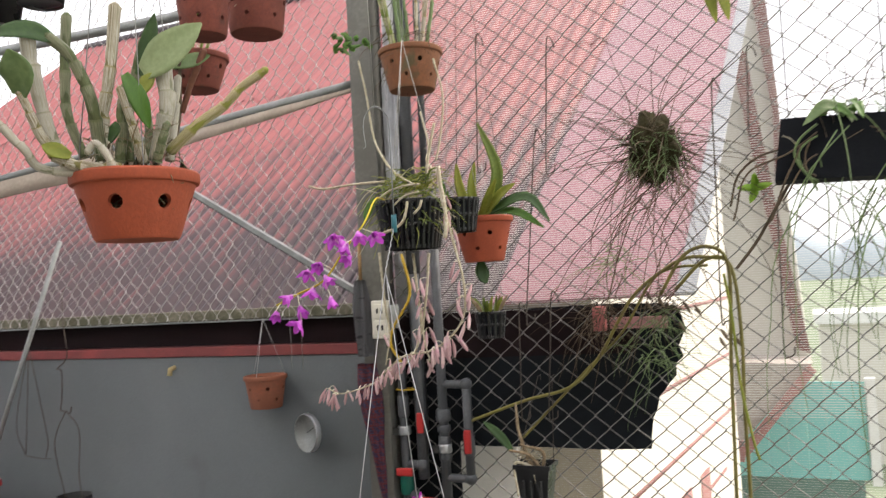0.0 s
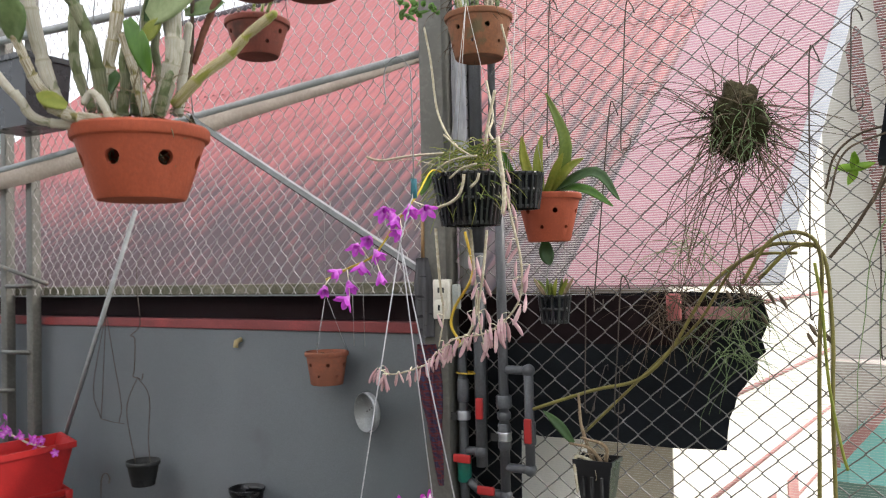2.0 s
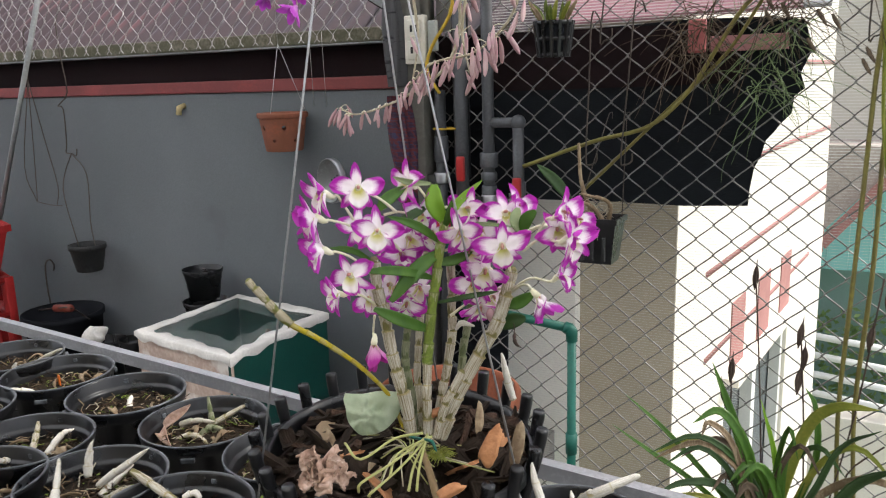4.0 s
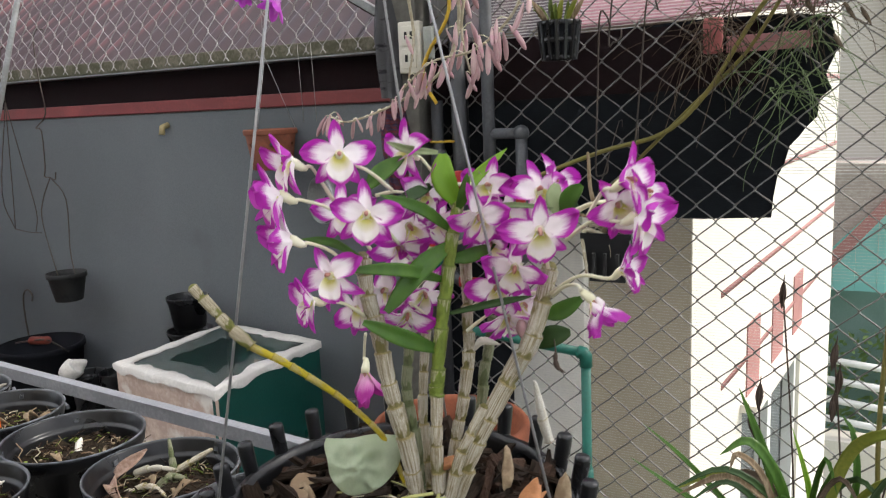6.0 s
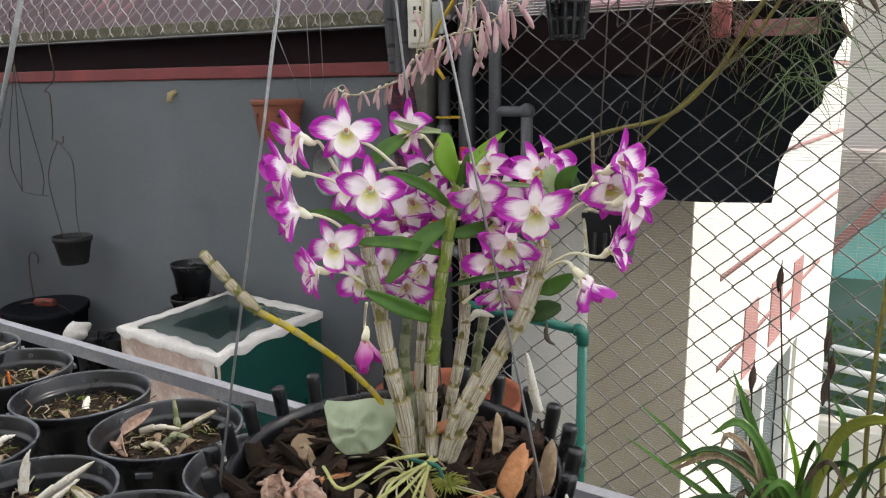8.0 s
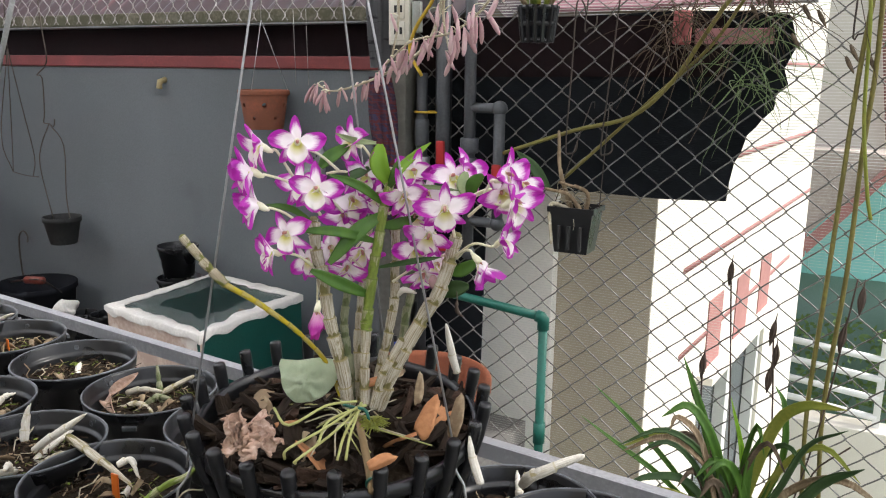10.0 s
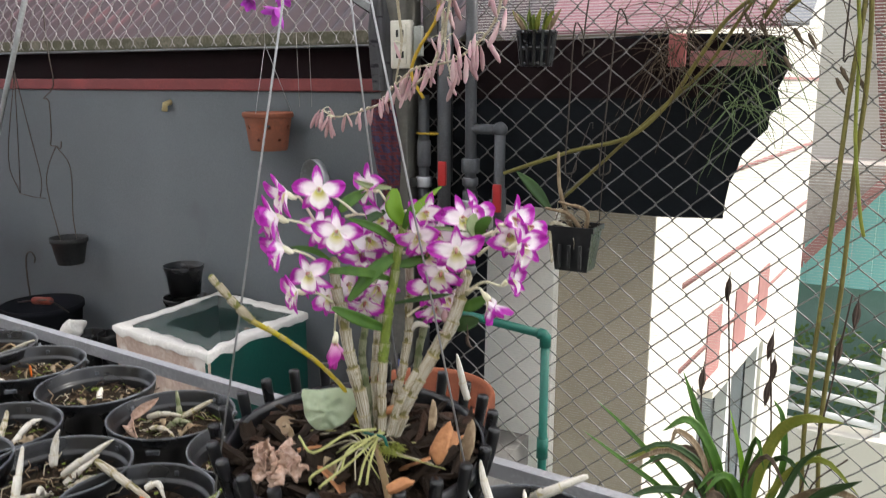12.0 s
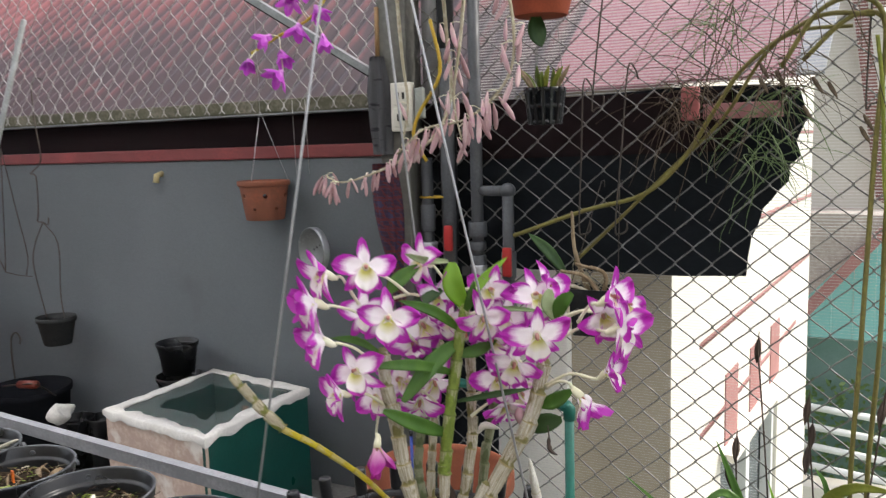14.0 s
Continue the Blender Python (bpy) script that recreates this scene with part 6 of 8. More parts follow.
for p, w, h in (((-1.474, 3.000, 1.036), 0.030, 0.085), ((-1.267, 3.000, 0.964), 0.030, 0.095), ((-1.557, 3.000, 0.833), 0.075, 0.034), ((-1.453, 3.000, 0.718), 0.075, 0.034)):
    part("valve_handle", block((p[0] - w / 2, p[1] - 0.008, p[2] - h / 2), (p[0] + w / 2, p[1] + 0.008, p[2] + h / 2), 0.006), RED_PLASTIC, plumb, "red plastic lever")
tie = bmesh.new()
for k in range(17):
    a0, a1 = 2 * math.pi * k / 16, 2 * math.pi * (k + 1) / 16
    tube(tie, [(PX[0] + 0.045 * math.cos(a0) + 0.02, Y + 0.03 * math.sin(a0), 1.17), (PX[0] + 0.045 * math.cos(a1) + 0.02, Y + 0.03 * math.sin(a1), 1.17)], 0.004, 5)
part("tie", tie, YELLOW, plumb, "yellow plastic tie")
cable = smooth_line([(-1.493, 2.950, 1.733), (-1.463, 2.950, 1.569), (-1.543, 2.950, 1.441), (-1.564, 2.950, 1.366), (-1.519, 2.950, 1.291)], 5)
ob = part("hose", rod(cable, 0.006, 6), YELLOW)
tagged(ob, "thin yellow hose looped on the post", "hose")

sock = thing("wall_socket", "off-white double power socket plate on the post", "socket")
tl, br = (-1.656, 2.960, 1.547), (-1.577, 2.960, 1.389)
part("plate", block((tl[0], 2.965, br[2]), (br[0], 2.99, tl[2]), 0.005), WHITE_PLASTIC, sock)
w = br[0] - tl[0]
for k in (0.28, 0.72):
    z = br[2] + (tl[2] - br[2]) * k
    part("outlet", block((tl[0] + w * 0.18, 2.958, z - 0.03), (br[0] - w * 0.18, 2.966, z + 0.03), 0.003), WHITE_PLASTIC, sock)
    for dx in (0.36, 0.62):
        part("slot", block((tl[0] + w * dx, 2.955, z - 0.01), (tl[0] + w * dx + 0.008, 2.959, z + 0.012)), DARK_HOLE, sock, smooth=False)
box2 = thing("switch_box", "small pale grey electric box beside the socket", "socket")
part("box", block((br[0] + 0.008, 2.97, br[2] + 0.04), (br[0] + 0.038, 2.992, tl[2] - 0.02), 0.004), mat("pale_grey_plastic", (0.36, 0.38, 0.36), None, 0.5), box2)

# folded umbrella hanging by the post
umb = thing("umbrella", "folded plaid umbrella hanging beside the post", "umbrella")
U0, U1, U2 = (-1.714, 2.990, 1.637), (-1.702, 2.990, 1.285), (-1.648, 2.990, 0.72)


def bundle(pts, rad, folds, seed):
    bm = bmesh.new()
    P = smooth_line(pts, 8)
    rings = []
    n = 30
    for i, p in enumerate(P):
        r = np.interp(i / (len(P) - 1), [k / (len(rad) - 1) for k in range(len(rad))], rad)
        rings.append([bm.verts.new((p.x + r * (1 + 0.28 * math.sin(folds * a + seed + i * 0.12)) * math.cos(a), p.y + r * (1 + 0.28 * math.sin(folds * a + seed + i * 0.12)) * math.sin(a), p.z)) for a in [2 * math.pi * k / n for k in range(n)]])
    for a, b in zip(rings, rings[1:]):
        for k in range(n):
            bm.faces.new((a[k], a[(k + 1) % n], b[(k + 1) % n], b[k]))
    bm.faces.new(rings[0])
    bm.faces.new(rings[-1][::-1])
    return bm


part("upper_canopy", bundle([U0, mixp(U0, U1, 0.5), V(U1, 0, 0, 0.03)], [0.022, 0.038, 0.036, 0.03], 6, 0.3), UMBRELLA_B, umb, "black cloth with pale stripes")
part("canopy", bundle([U1, mixp(U1, U2, 0.5), U2], [0.034, 0.042, 0.042, 0.036, 0.026, 0.022, 0.018, 0.010], 7, 1.1), UMBRELLA, umb, "navy and red plaid cloth")
part("handle", rod([V(U0, 0, 0, -0.01), V(U0, 0.002, 0, 0.16)], 0.008, 8), mat("tan_wood", (0.34, 0.20, 0.09), None, 0.5), umb, "tan wooden handle")

# ---- things on the grey wall ----
dc = (-2.083, 3.120, 0.963)
dish = thing("steel_dish", "round shallow steel dish hung on the grey wall", "dish")
dm = Matrix.Translation(dc) @ Matrix.Rotation(radians(-22), 4, "Z") @ Matrix.Rotation(radians(90), 4, "X")
part("pan", turned([(0.0, 0.0), (0.078, 0.0), (0.084, 0.006), (0.086, 0.036), (0.083, 0.036), (0.080, 0.010), (0.0, 0.006)], 40), GALV_DULL, dish, m=dm)
part("band", turned([(0.0865, 0.008), (0.0875, 0.010), (0.0875, 0.030), (0.0865, 0.032)], 40), GALV, dish, "bright perforated rim band", m=dm)
for k in range(3):
    bm = bmesh.new()
    bmesh.ops.create_cone(bm, cap_ends=True, segments=10, radius1=0.004, radius2=0.004, depth=0.003)
    part("hole", bm, DARK_HOLE, dish, m=dm @ Matrix.Translation((0.02 * (k - 1), 0.01 * k, 0.007)))

peg = (-2.944, 3.190, 1.247)
ob = part("wall_plug", rod([V(peg, 0, 0.02, 0.01), V(peg, 0, -0.02, 0.0), V(peg, 0, -0.026, -0.03)], 0.013, 8), mat("yellowed_plug", (0.45, 0.38, 0.20), (0.30, 0.24, 0.12), 0.7))
tagged(ob, "yellowed plastic plug sticking out of the wall", "wall plug")


def hang_wires(parent, tops, low, r=0.0011, m_=None, label="thin hanging wire"):
    for a, b in zip(tops, low):
        part("wire", rod([b, a], r, 5), m_ or STRING, parent, label)


def clay_hanger(c, rt, rb, h, material, label, holes=5, turn=0.0, up=0.5, hr=0.009, second=1, level=0.62):
    """A clay pot with its rim's top at c, hung on wires."""
    ob = link("clay_pot", clay_mesh(rt, rb, h, material, holes, level, hr, turn, second), loc=(c[0], c[1], c[2] - h))
    tagged(ob, label, "plant pot", "hanging clay pots")
    part("compost", soil(bmesh.new(), rt - 0.011, h - 0.018, c[0] * 9, 0.012), MOSS, ob)
    if up:
        low = [((rt - 0.004) * math.cos(a), (rt - 0.004) * math.sin(a), h - 0.012) for a in (turn + 0.5, turn + 2.6, turn + 4.7)]
        hang_wires(ob, [(0, 0, h + up)] * 3, low, m_=STEEL)
        part("line", rod([(0, 0, h + up), (0, 0, 3.755 - c[2] + h)], 0.0008, 4), STRING, ob)
    return ob


wp = (-2.299, 3.085, 1.228)
ob = clay_hanger(wp, 0.100, 0.070, 0.150, mat("faded_terracotta", (0.29, 0.085, 0.045), (0.19, 0.07, 0.042), 0.85, scale=10, fine=90, bump=0.3), "small empty terracotta pot hung against the grey wall", 6, 0.2, 0.26)
for dx in (0.10, 0.16):
    ob = part("string", rod([(wp[0] + dx, 3.16, wp[2] + 0.02), (wp[0] + dx + 0.01, 3.14, wp[2] + 0.30)], 0.001, 4), STRING)
    tagged(ob, "thin pale string hanging from the fence", "string")

sp = (-3.507, 3.050, 0.621)
small = thing("hanging_pot", "small dusty black pot hung low on wire", "plant pot")
part("pot", turned([(0, 0), (0.058, 0.0), (0.060, 0.004), (0.080, 0.105), (0.086, 0.106), (0.086, 0.128), (0.082, 0.128), (0.078, 0.10), (0.056, 0.01), (0, 0.01)], 28), DUSTY_BLACK, small, loc=V(sp, 0, 0, -0.128))
hk = (-3.605, 3.100, 1.043)
part("wire", rod(smooth_line([V(sp, -0.06, 0, -0.02), (-3.669, 3.080, 0.833), (-3.661, 3.090, 0.940), hk], 4), 0.0026, 5), RUSTY, small)
part("wire", rod(smooth_line([V(sp, 0.06, 0, -0.02), (-3.501, 3.080, 0.721), (-3.502, 3.090, 0.947), hk], 4), 0.0026, 5), RUSTY, small)
part("hook", rod(smooth_line([(-3.562, 3.100, 1.066), (-3.573, 3.100, 1.032), hk, (-3.642, 3.100, 1.048), (-3.630, 3.100, 1.095), (-3.624, 3.100, 1.251), (-3.660, 3.100, 1.266), (-3.581, 3.100, 1.328), (-3.598, 3.100, 1.483), (-3.602, 3.100, 1.639), (-3.575, 3.100, 1.690), (-3.529, 3.100, 1.685)], 3), 0.003, 5), RUSTY, small)
loop = thing("wire_hanger", "dark wire pot hanger dangling on the wall", "wire hanger")
for pts in (((-3.928, 3.150, 1.390), (-4.045, 3.150, 0.963), (-3.980, 3.150, 0.787)), ((-3.928, 3.150, 1.390), (-3.965, 3.150, 0.934), (-3.980, 3.150, 0.787)), ((-3.928, 3.150, 1.390), (-3.858, 3.150, 1.099), (-3.804, 3.150, 0.876), (-3.826, 3.150, 0.779)), ((-3.980, 3.150, 0.787), (-3.880, 3.150, 0.776), (-3.787, 3.150, 0.775)),
            ((-3.928, 3.150, 1.390), (-3.847, 3.100, 1.585), (-3.819, 3.100, 1.631), (-3.790, 3.100, 1.624))):
    part("wire", rod(smooth_line(pts, 4), 0.0024, 5), RUSTY, loop)
lo = thing("wire_hook", "dark wire hook leaning on the wall", "hook")
part("wire", rod(smooth_line([(-3.910, 3.100, 0.248), (-3.920, 3.100, 0.367), (-3.913, 3.100, 0.472), (-3.874, 3.100, 0.504), (-3.845, 3.100, 0.480), (-3.852, 3.100, 0.450)], 4), 0.004, 5), RUSTY, lo)

stack = thing("pot_stack", "stack of empty black plastic pots by the wall", "plant pots")
sx, sy = -2.765, 3.045
for k, (z, s) in enumerate(((0.0, 1.10), (0.09, 1.10), (0.18, 1.10), (0.282, 1.10), (0.437, 0.99))):
    ob = link("pot", POT_ME, stack, m=Matrix.Translation((sx, sy, z)) @ Matrix.Scale(s, 4))
clut = thing("black_bucket", "round black plastic bucket with an orange-red handle grip", "bucket")
ca, cb = (-3.792, 2.950, 0.308), (-3.421, 2.950, 0.361)
br, bx, bz = (cb[0] - ca[0]) / 2, (ca[0] + cb[0]) / 2, ca[2]
part("body", turned([(0, 0.004), (br * 0.78, 0.0), (br * 0.80, 0.004), (br * 0.95, bz - 0.03), (br, bz - 0.025), (br, bz), (br * 0.95, bz), (br * 0.78, 0.02), (0, 0.02)], 32), BLACK_NET, clut, loc=(bx, 2.95, 0))
hs = (-3.375, 2.780, 0.388)
part("handle", rod([(hs[0] - 0.055, 2.79, hs[2] - 0.006), (hs[0] + 0.055, 2.79, hs[2] + 0.006)], 0.017, 10), mat("dull_orange_plastic", (0.16, 0.03, 0.018), None, 0.5), clut, "dull orange-red grip")
part("bail", rod(smooth_line([(bx - br, 2.95, bz - 0.02), (hs[0] - 0.055, 2.79, hs[2] - 0.006), (hs[0] + 0.055, 2.79, hs[2] + 0.006), (bx + br, 2.95, bz - 0.02)], 4), 0.004, 5), RUSTY, clut)
for p, s in (((-3.239, 2.900, 0.228), 0.9), ((-3.129, 2.950, 0.232), 0.8)):
    ob = link("nursery_pot", POT_ME, m=Matrix.Translation((p[0], p[1], 0.0)) @ Matrix.Diagonal((s, s, max(0.5, p[2] / 0.132), 1)))
    tagged(ob, "empty black nursery pot on the floor by the wall", "plant pot", "pots by the wall")
rag = bmesh.new()
bmesh.ops.create_icosphere(rag, subdivisions=3, radius=0.045, matrix=Matrix.Translation((-3.203, 2.800, 0.281)))
for v in rag.verts:
    v.co += Vector((1, 0.4, 0.5)) * 0.03 * noise.noise(v.co * 25)
ob = part("rag", rag, WHITE_CLOTH)
tagged(ob, "crumpled pale rag beside the black bucket", "rag")

# leaning rod
ob = part("leaning_rod", rod([(-3.555, 3.060, 1.938), (-4.372, 3.060, 0.298)], 0.0125, 8), GALV_DULL)
tagged(ob, "thin galvanised rod leaning against the fence", "rod")

# red planter on its stand at the far end
tub = thing("red_planter", "bright red plastic planter on a red stand", "planter")
TA, TB, TL = Vector((-3.893, 2.935, 0.700)), Vector((-4.321, 3.101, 0.720)), Vector((-3.922, 2.437, 0.700))
ax, ay = (TL - TA).normalized(), (TB - TA)
ax.z, ay.z = 0, 0
deep = min(ay.length, 0.34)
ay = ay.normalized() * deep
ax = ax * 0.85
c0 = TA + ax / 2 + ay / 2
bm = bmesh.new()
rings = []
for s_, z in ((0.80, -0.24), (0.95, -0.02), (1.0, -0.02), (1.0, 0.012), (0.94, 0.012), (0.78, -0.20)):
    rings.append([bm.verts.new((c0.x + (ax.x * u + ay.x * v) * s_ / 2, c0.y + (ax.y * u + ay.y * v) * s_ / 2, 0.70 + z)) for u, v in ((-1, -1), (-0.92, -1.04), (0.92, -1.04), (1, -1), (1, 1), (-1, 1))])
for a, b in zip(rings, rings[1:]):
    for k in range(6):
        bm.faces.new((a[k], a[(k + 1) % 6], b[(k + 1) % 6], b[k]))
bm.faces.new(rings[-1])
bm.faces.new(rings[0][::-1])
bmesh.ops.recalc_face_normals(bm, faces=bm.faces)
part("tub", bm, RED_PLASTIC, tub, smooth=False)
for u in (-0.44, 0.44):
    for v in (-0.42, 0.42):
        q = c0 + ax * u + ay * v
        part("leg", block((q.x - 0.022, q.y - 0.022, 0.0), (q.x + 0.022, q.y + 0.022, 0.46), 0.006), RED_PLASTIC, tub)
for z in (0.445, 0.27):
    for u0, v0, u1, v1 in ((-0.44, -0.42, -0.44, 0.42), (-0.44, -0.42, 0.44, -0.42), (-0.44, 0.42, 0.44, 0.42)):
        part("stretcher", rod([c0 + ax * u0 + ay * v0 + Vector((0, 0, z - c0.z)), c0 + ax * u1 + ay * v1 + Vector((0, 0, z - c0.z))], 0.022, 6), RED_PLASTIC, tub)


def dab(parent, p, size, seed, mats=None):
    """A small purple bloom."""
    g = random.Random(seed)
    ob = link("flower", PDAB, parent, m=Matrix.Translation(p) @ Euler((g.uniform(0.6, 2.2), g.uniform(-0.6, 0.6), g.uniform(-0.9, 0.9))).to_matrix().to_4x4() @ Matrix.Scale(size, 4))
    return ob


def bloom_mesh(length, width, n, tilt, lip):
    bm = bmesh.new()
    for k in range(n):
        pb = petal(length, width, 0.15, 0.15)
        bmesh.ops.transform(pb, matrix=Matrix.Rotation(2 * math.pi * k / n, 4, "Z") @ Matrix.Rotation(radians(tilt), 4, "X"), verts=pb.verts)
        tmp = bpy.data.meshes.new("t")
        pb.to_mesh(tmp)
        pb.free()
        bm.from_mesh(tmp)
        bpy.data.meshes.remove(tmp)
    return bm


PDAB = mesh("flower", bloom_mesh(0.022, 0.013, 5, 35, 0), PURPLE)
fl = thing("purple_orchid", "orchid with dense small purple flowers in the red planter", "orchid")
fb = (-4.558, 2.900, 0.653)
part("stem", rod(smooth_line([(fb[0] - 0.05, 2.95, 0.55), V(fb, 0, 0, 0.06), (-4.149, 2.820, 0.700), (-3.890, 2.800, 0.693)], 5), 0.006, 6), ROOT, fl)
for k in range(46):
    t = rng.random()
    a = mixp((-5.001, 2.850, 0.804), (-4.434, 2.850, 0.819), t) if k < 26 else mixp((-4.488, 2.830, 0.771), (-3.876, 2.800, 0.689), t)
    dab(fl, V(a, rng.uniform(-0.04, 0.04), rng.uniform(-0.04, 0.04), rng.uniform(-0.05, 0.05) * (1 if k < 26 else 0.5)), 1.2, k)

# ---- green box under a clear film ----
gb = thing("green_box", "dark green box with white cloth edging and clear film", "box")
BOX_H = 0.429
CF, CL, CR = Vector((-2.115, 2.500, BOX_H)), Vector((-2.659, 2.581, BOX_H)), Vector((-2.131, 3.067, BOX_H))
CB = CL + CR - CF


def quad_wall(a, b, z0, z1, t, m_, name_, label=""):
    bm = bmesh.new()
    d = (b - a).normalized()
    nn = Vector((d.y, -d.x, 0)) * t
    q = [bm.verts.new((p.x, p.y, z)) for z in (z0, z1) for p in (a, b, b - nn, a - nn)]
    for f in ((0, 1, 5, 4), (1, 2, 6, 5), (2, 3, 7, 6), (3, 0, 4, 7), (4, 5, 6, 7), (3, 2, 1, 0)):
        bm.faces.new([q[k] for k in f])
    bmesh.ops.recalc_face_normals(bm, faces=bm.faces)
    return part(name_, bm, m_, gb, label, smooth=False)


quad_wall(CL, CF, 0.0, BOX_H, 0.012, PAPER, "panel", "stained pale sheet panel")
quad_wall(CF, CR, 0.0, BOX_H, 0.012, BIN_GREEN, "panel", "glossy dark green panel")
quad_wall(CR, CB, 0.0, BOX_H, 0.012, BIN_GREEN, "panel", "glossy dark green panel")
quad_wall(CB, CL, 0.0, BOX_H, 0.012, BIN_GREEN, "panel", "glossy dark green panel")
for a, b in ((CL, CF), (CF, CR), (CR, CB), (CB, CL)):
    bm = bmesh.new()
    mid = (CF + CB) / 2
    inn = ((mid - (a + b) / 2).normalized()) * 0.075
    n = 26
    rows = []
    for i in range(n + 1):
        p = a.lerp(b, i / n)
        w = 0.010 * noise.noise(p * 14)
        q = p + (mid - p).normalized() * (0.050 + 2.4 * w)
        o = p - (mid - p).normalized() * (0.010 + 0.3 * w)
        rows.append([bm.verts.new(v) for v in (o + Vector((0, 0, -0.020 + 2.2 * w)), o + Vector((0, 0, 0.003 + 0.6 * w)), p + Vector((0, 0, 0.007 + 0.8 * w)), p.lerp(q, 0.55) + Vector((0, 0, 0.004 + 1.1 * noise.noise(p * 31) * 0.006)), q + Vector((0, 0, 0.005 + 0.6 * w)), q + Vector((0, 0, 0.001)))])
    for r0, r1 in zip(rows, rows[1:]):
        for k in range(5):
            bm.faces.new((r0[k], r1[k], r1[k + 1], r0[k + 1]))
    part("cloth_edge", bm, WHITE_CLOTH, gb, "wrinkled white cloth edging")
bm = bmesh.new()
G_ = 14
vv = [[bm.verts.new(CL.lerp(CF, i / G_).lerp(CB.lerp(CR, i / G_), j / G_) + Vector((0, 0, -0.004 + 0.006 * noise.noise((i * 0.6, j * 0.6, 3))))) for j in range(G_ + 1)] for i in range(G_ + 1)]
for i in range(G_):
    for j in range(G_):
        bm.faces.new((vv[i][j], vv[i + 1][j], vv[i + 1][j + 1], vv[i][j + 1]))
ob = part("film", bm, FILM, gb, "clear plastic film")
ob.visible_shadow = False
bm = bmesh.new()
rim_ = [CL, CF, CR, CB]
prev = None
for i in range(97):
    k, f = divmod(i, 24)
    p = rim_[k % 4].lerp(rim_[(k + 1) % 4], f / 24)
    q = (CF + CB) / 2
    row = [bm.verts.new(p.lerp(q, 0.06 + (0.44 + 0.10 * noise.noise((i * 0.16, 1.0, 2.0))) * j / 5) + Vector((0, 0, -0.001 + 0.007 * noise.noise((i * 0.5, j * 0.8, 5.0)) * (j > 0)))) for j in range(6)]
    if prev:
        for j in range(5):
            bm.faces.new((prev[j], row[j], row[j + 1], prev[j + 1]))
    prev = row
ob = part("film_fold", bm, FILM_FOLD, gb, "wrinkled overlapping plastic film")
ob.visible_shadow = False
c = (CF + CB) / 2
part("stick", rod([(c.x + 0.03, c.y + 0.05, 0.0), (c.x + 0.03, c.y + 0.16, 0.36)], 0.012, 6), mat("brown_stick", (0.22, 0.11, 0.05), None, 0.7), gb)
part("base", block((CL.x + 0.02, 2.62, 0.0), (CF.x - 0.03, 3.04, 0.015)), BIN_GREEN, gb, smooth=False)

# green pipe
gp = thing("green_pipe", "green plastic water pipe with a right-angle elbow", "pipe")
e0, e1, e2 = (-1.270, 2.600, 0.685), (-0.934, 2.600, 0.653), (-0.933, 2.600, 0.270)
part("pipe", rod([e0, e1], 0.0125, 12), GREEN_PVC, gp)
part("pipe", rod([e1, (e1[0], e1[1], -0.32)], 0.0125, 12), GREEN_PVC, gp)
part("elbow", rod([V(mixp(e0, e1, 0.94)), V(e1, -0.004, 0, -0.001), V(e1, 0, 0, -0.005), V(e1, 0, 0, -0.035)], 0.0165, 12), GREEN_PVC, gp)
part("coupling", rod([V(e1, 0, 0, -0.31), V(e1, 0, 0, -0.37)], 0.0165, 12), GREEN_PVC, gp)

# ---- hanging plants ----
def strands(c, n, lo, hi, r, seed, droop=0.4, flat=0.6, up=0.3, base=0.03):
    """A tangle of thin wiry roots from c."""
    g = random.Random(seed)
    bm = bmesh.new()
    for k in range(n):
        a, e, ln = g.uniform(0, 6.28), g.uniform(-0.7, 0.9) * flat + up, g.uniform(lo, hi)
        d = Vector((math.cos(a) * math.cos(e), math.sin(a) * math.cos(e) * 0.6, math.sin(e)))
        p = Vector(c) + Vector((g.uniform(-1, 1), g.uniform(-1, 1) * 0.7, g.uniform(-1, 1))) * base
        pts = [p]
        for j in range(5):
            d = (d + Vector((g.uniform(-0.3, 0.3), g.uniform(-0.2, 0.2), -droop * g.uniform(0.2, 1.0)))).normalized()
            p = p + d * ln / 5
            pts.append(p)
        tube(bm, smooth_line(pts, 2), [r * (1 - 0.06 * i) for i in range(11)], 4, cap=False)
    return bm


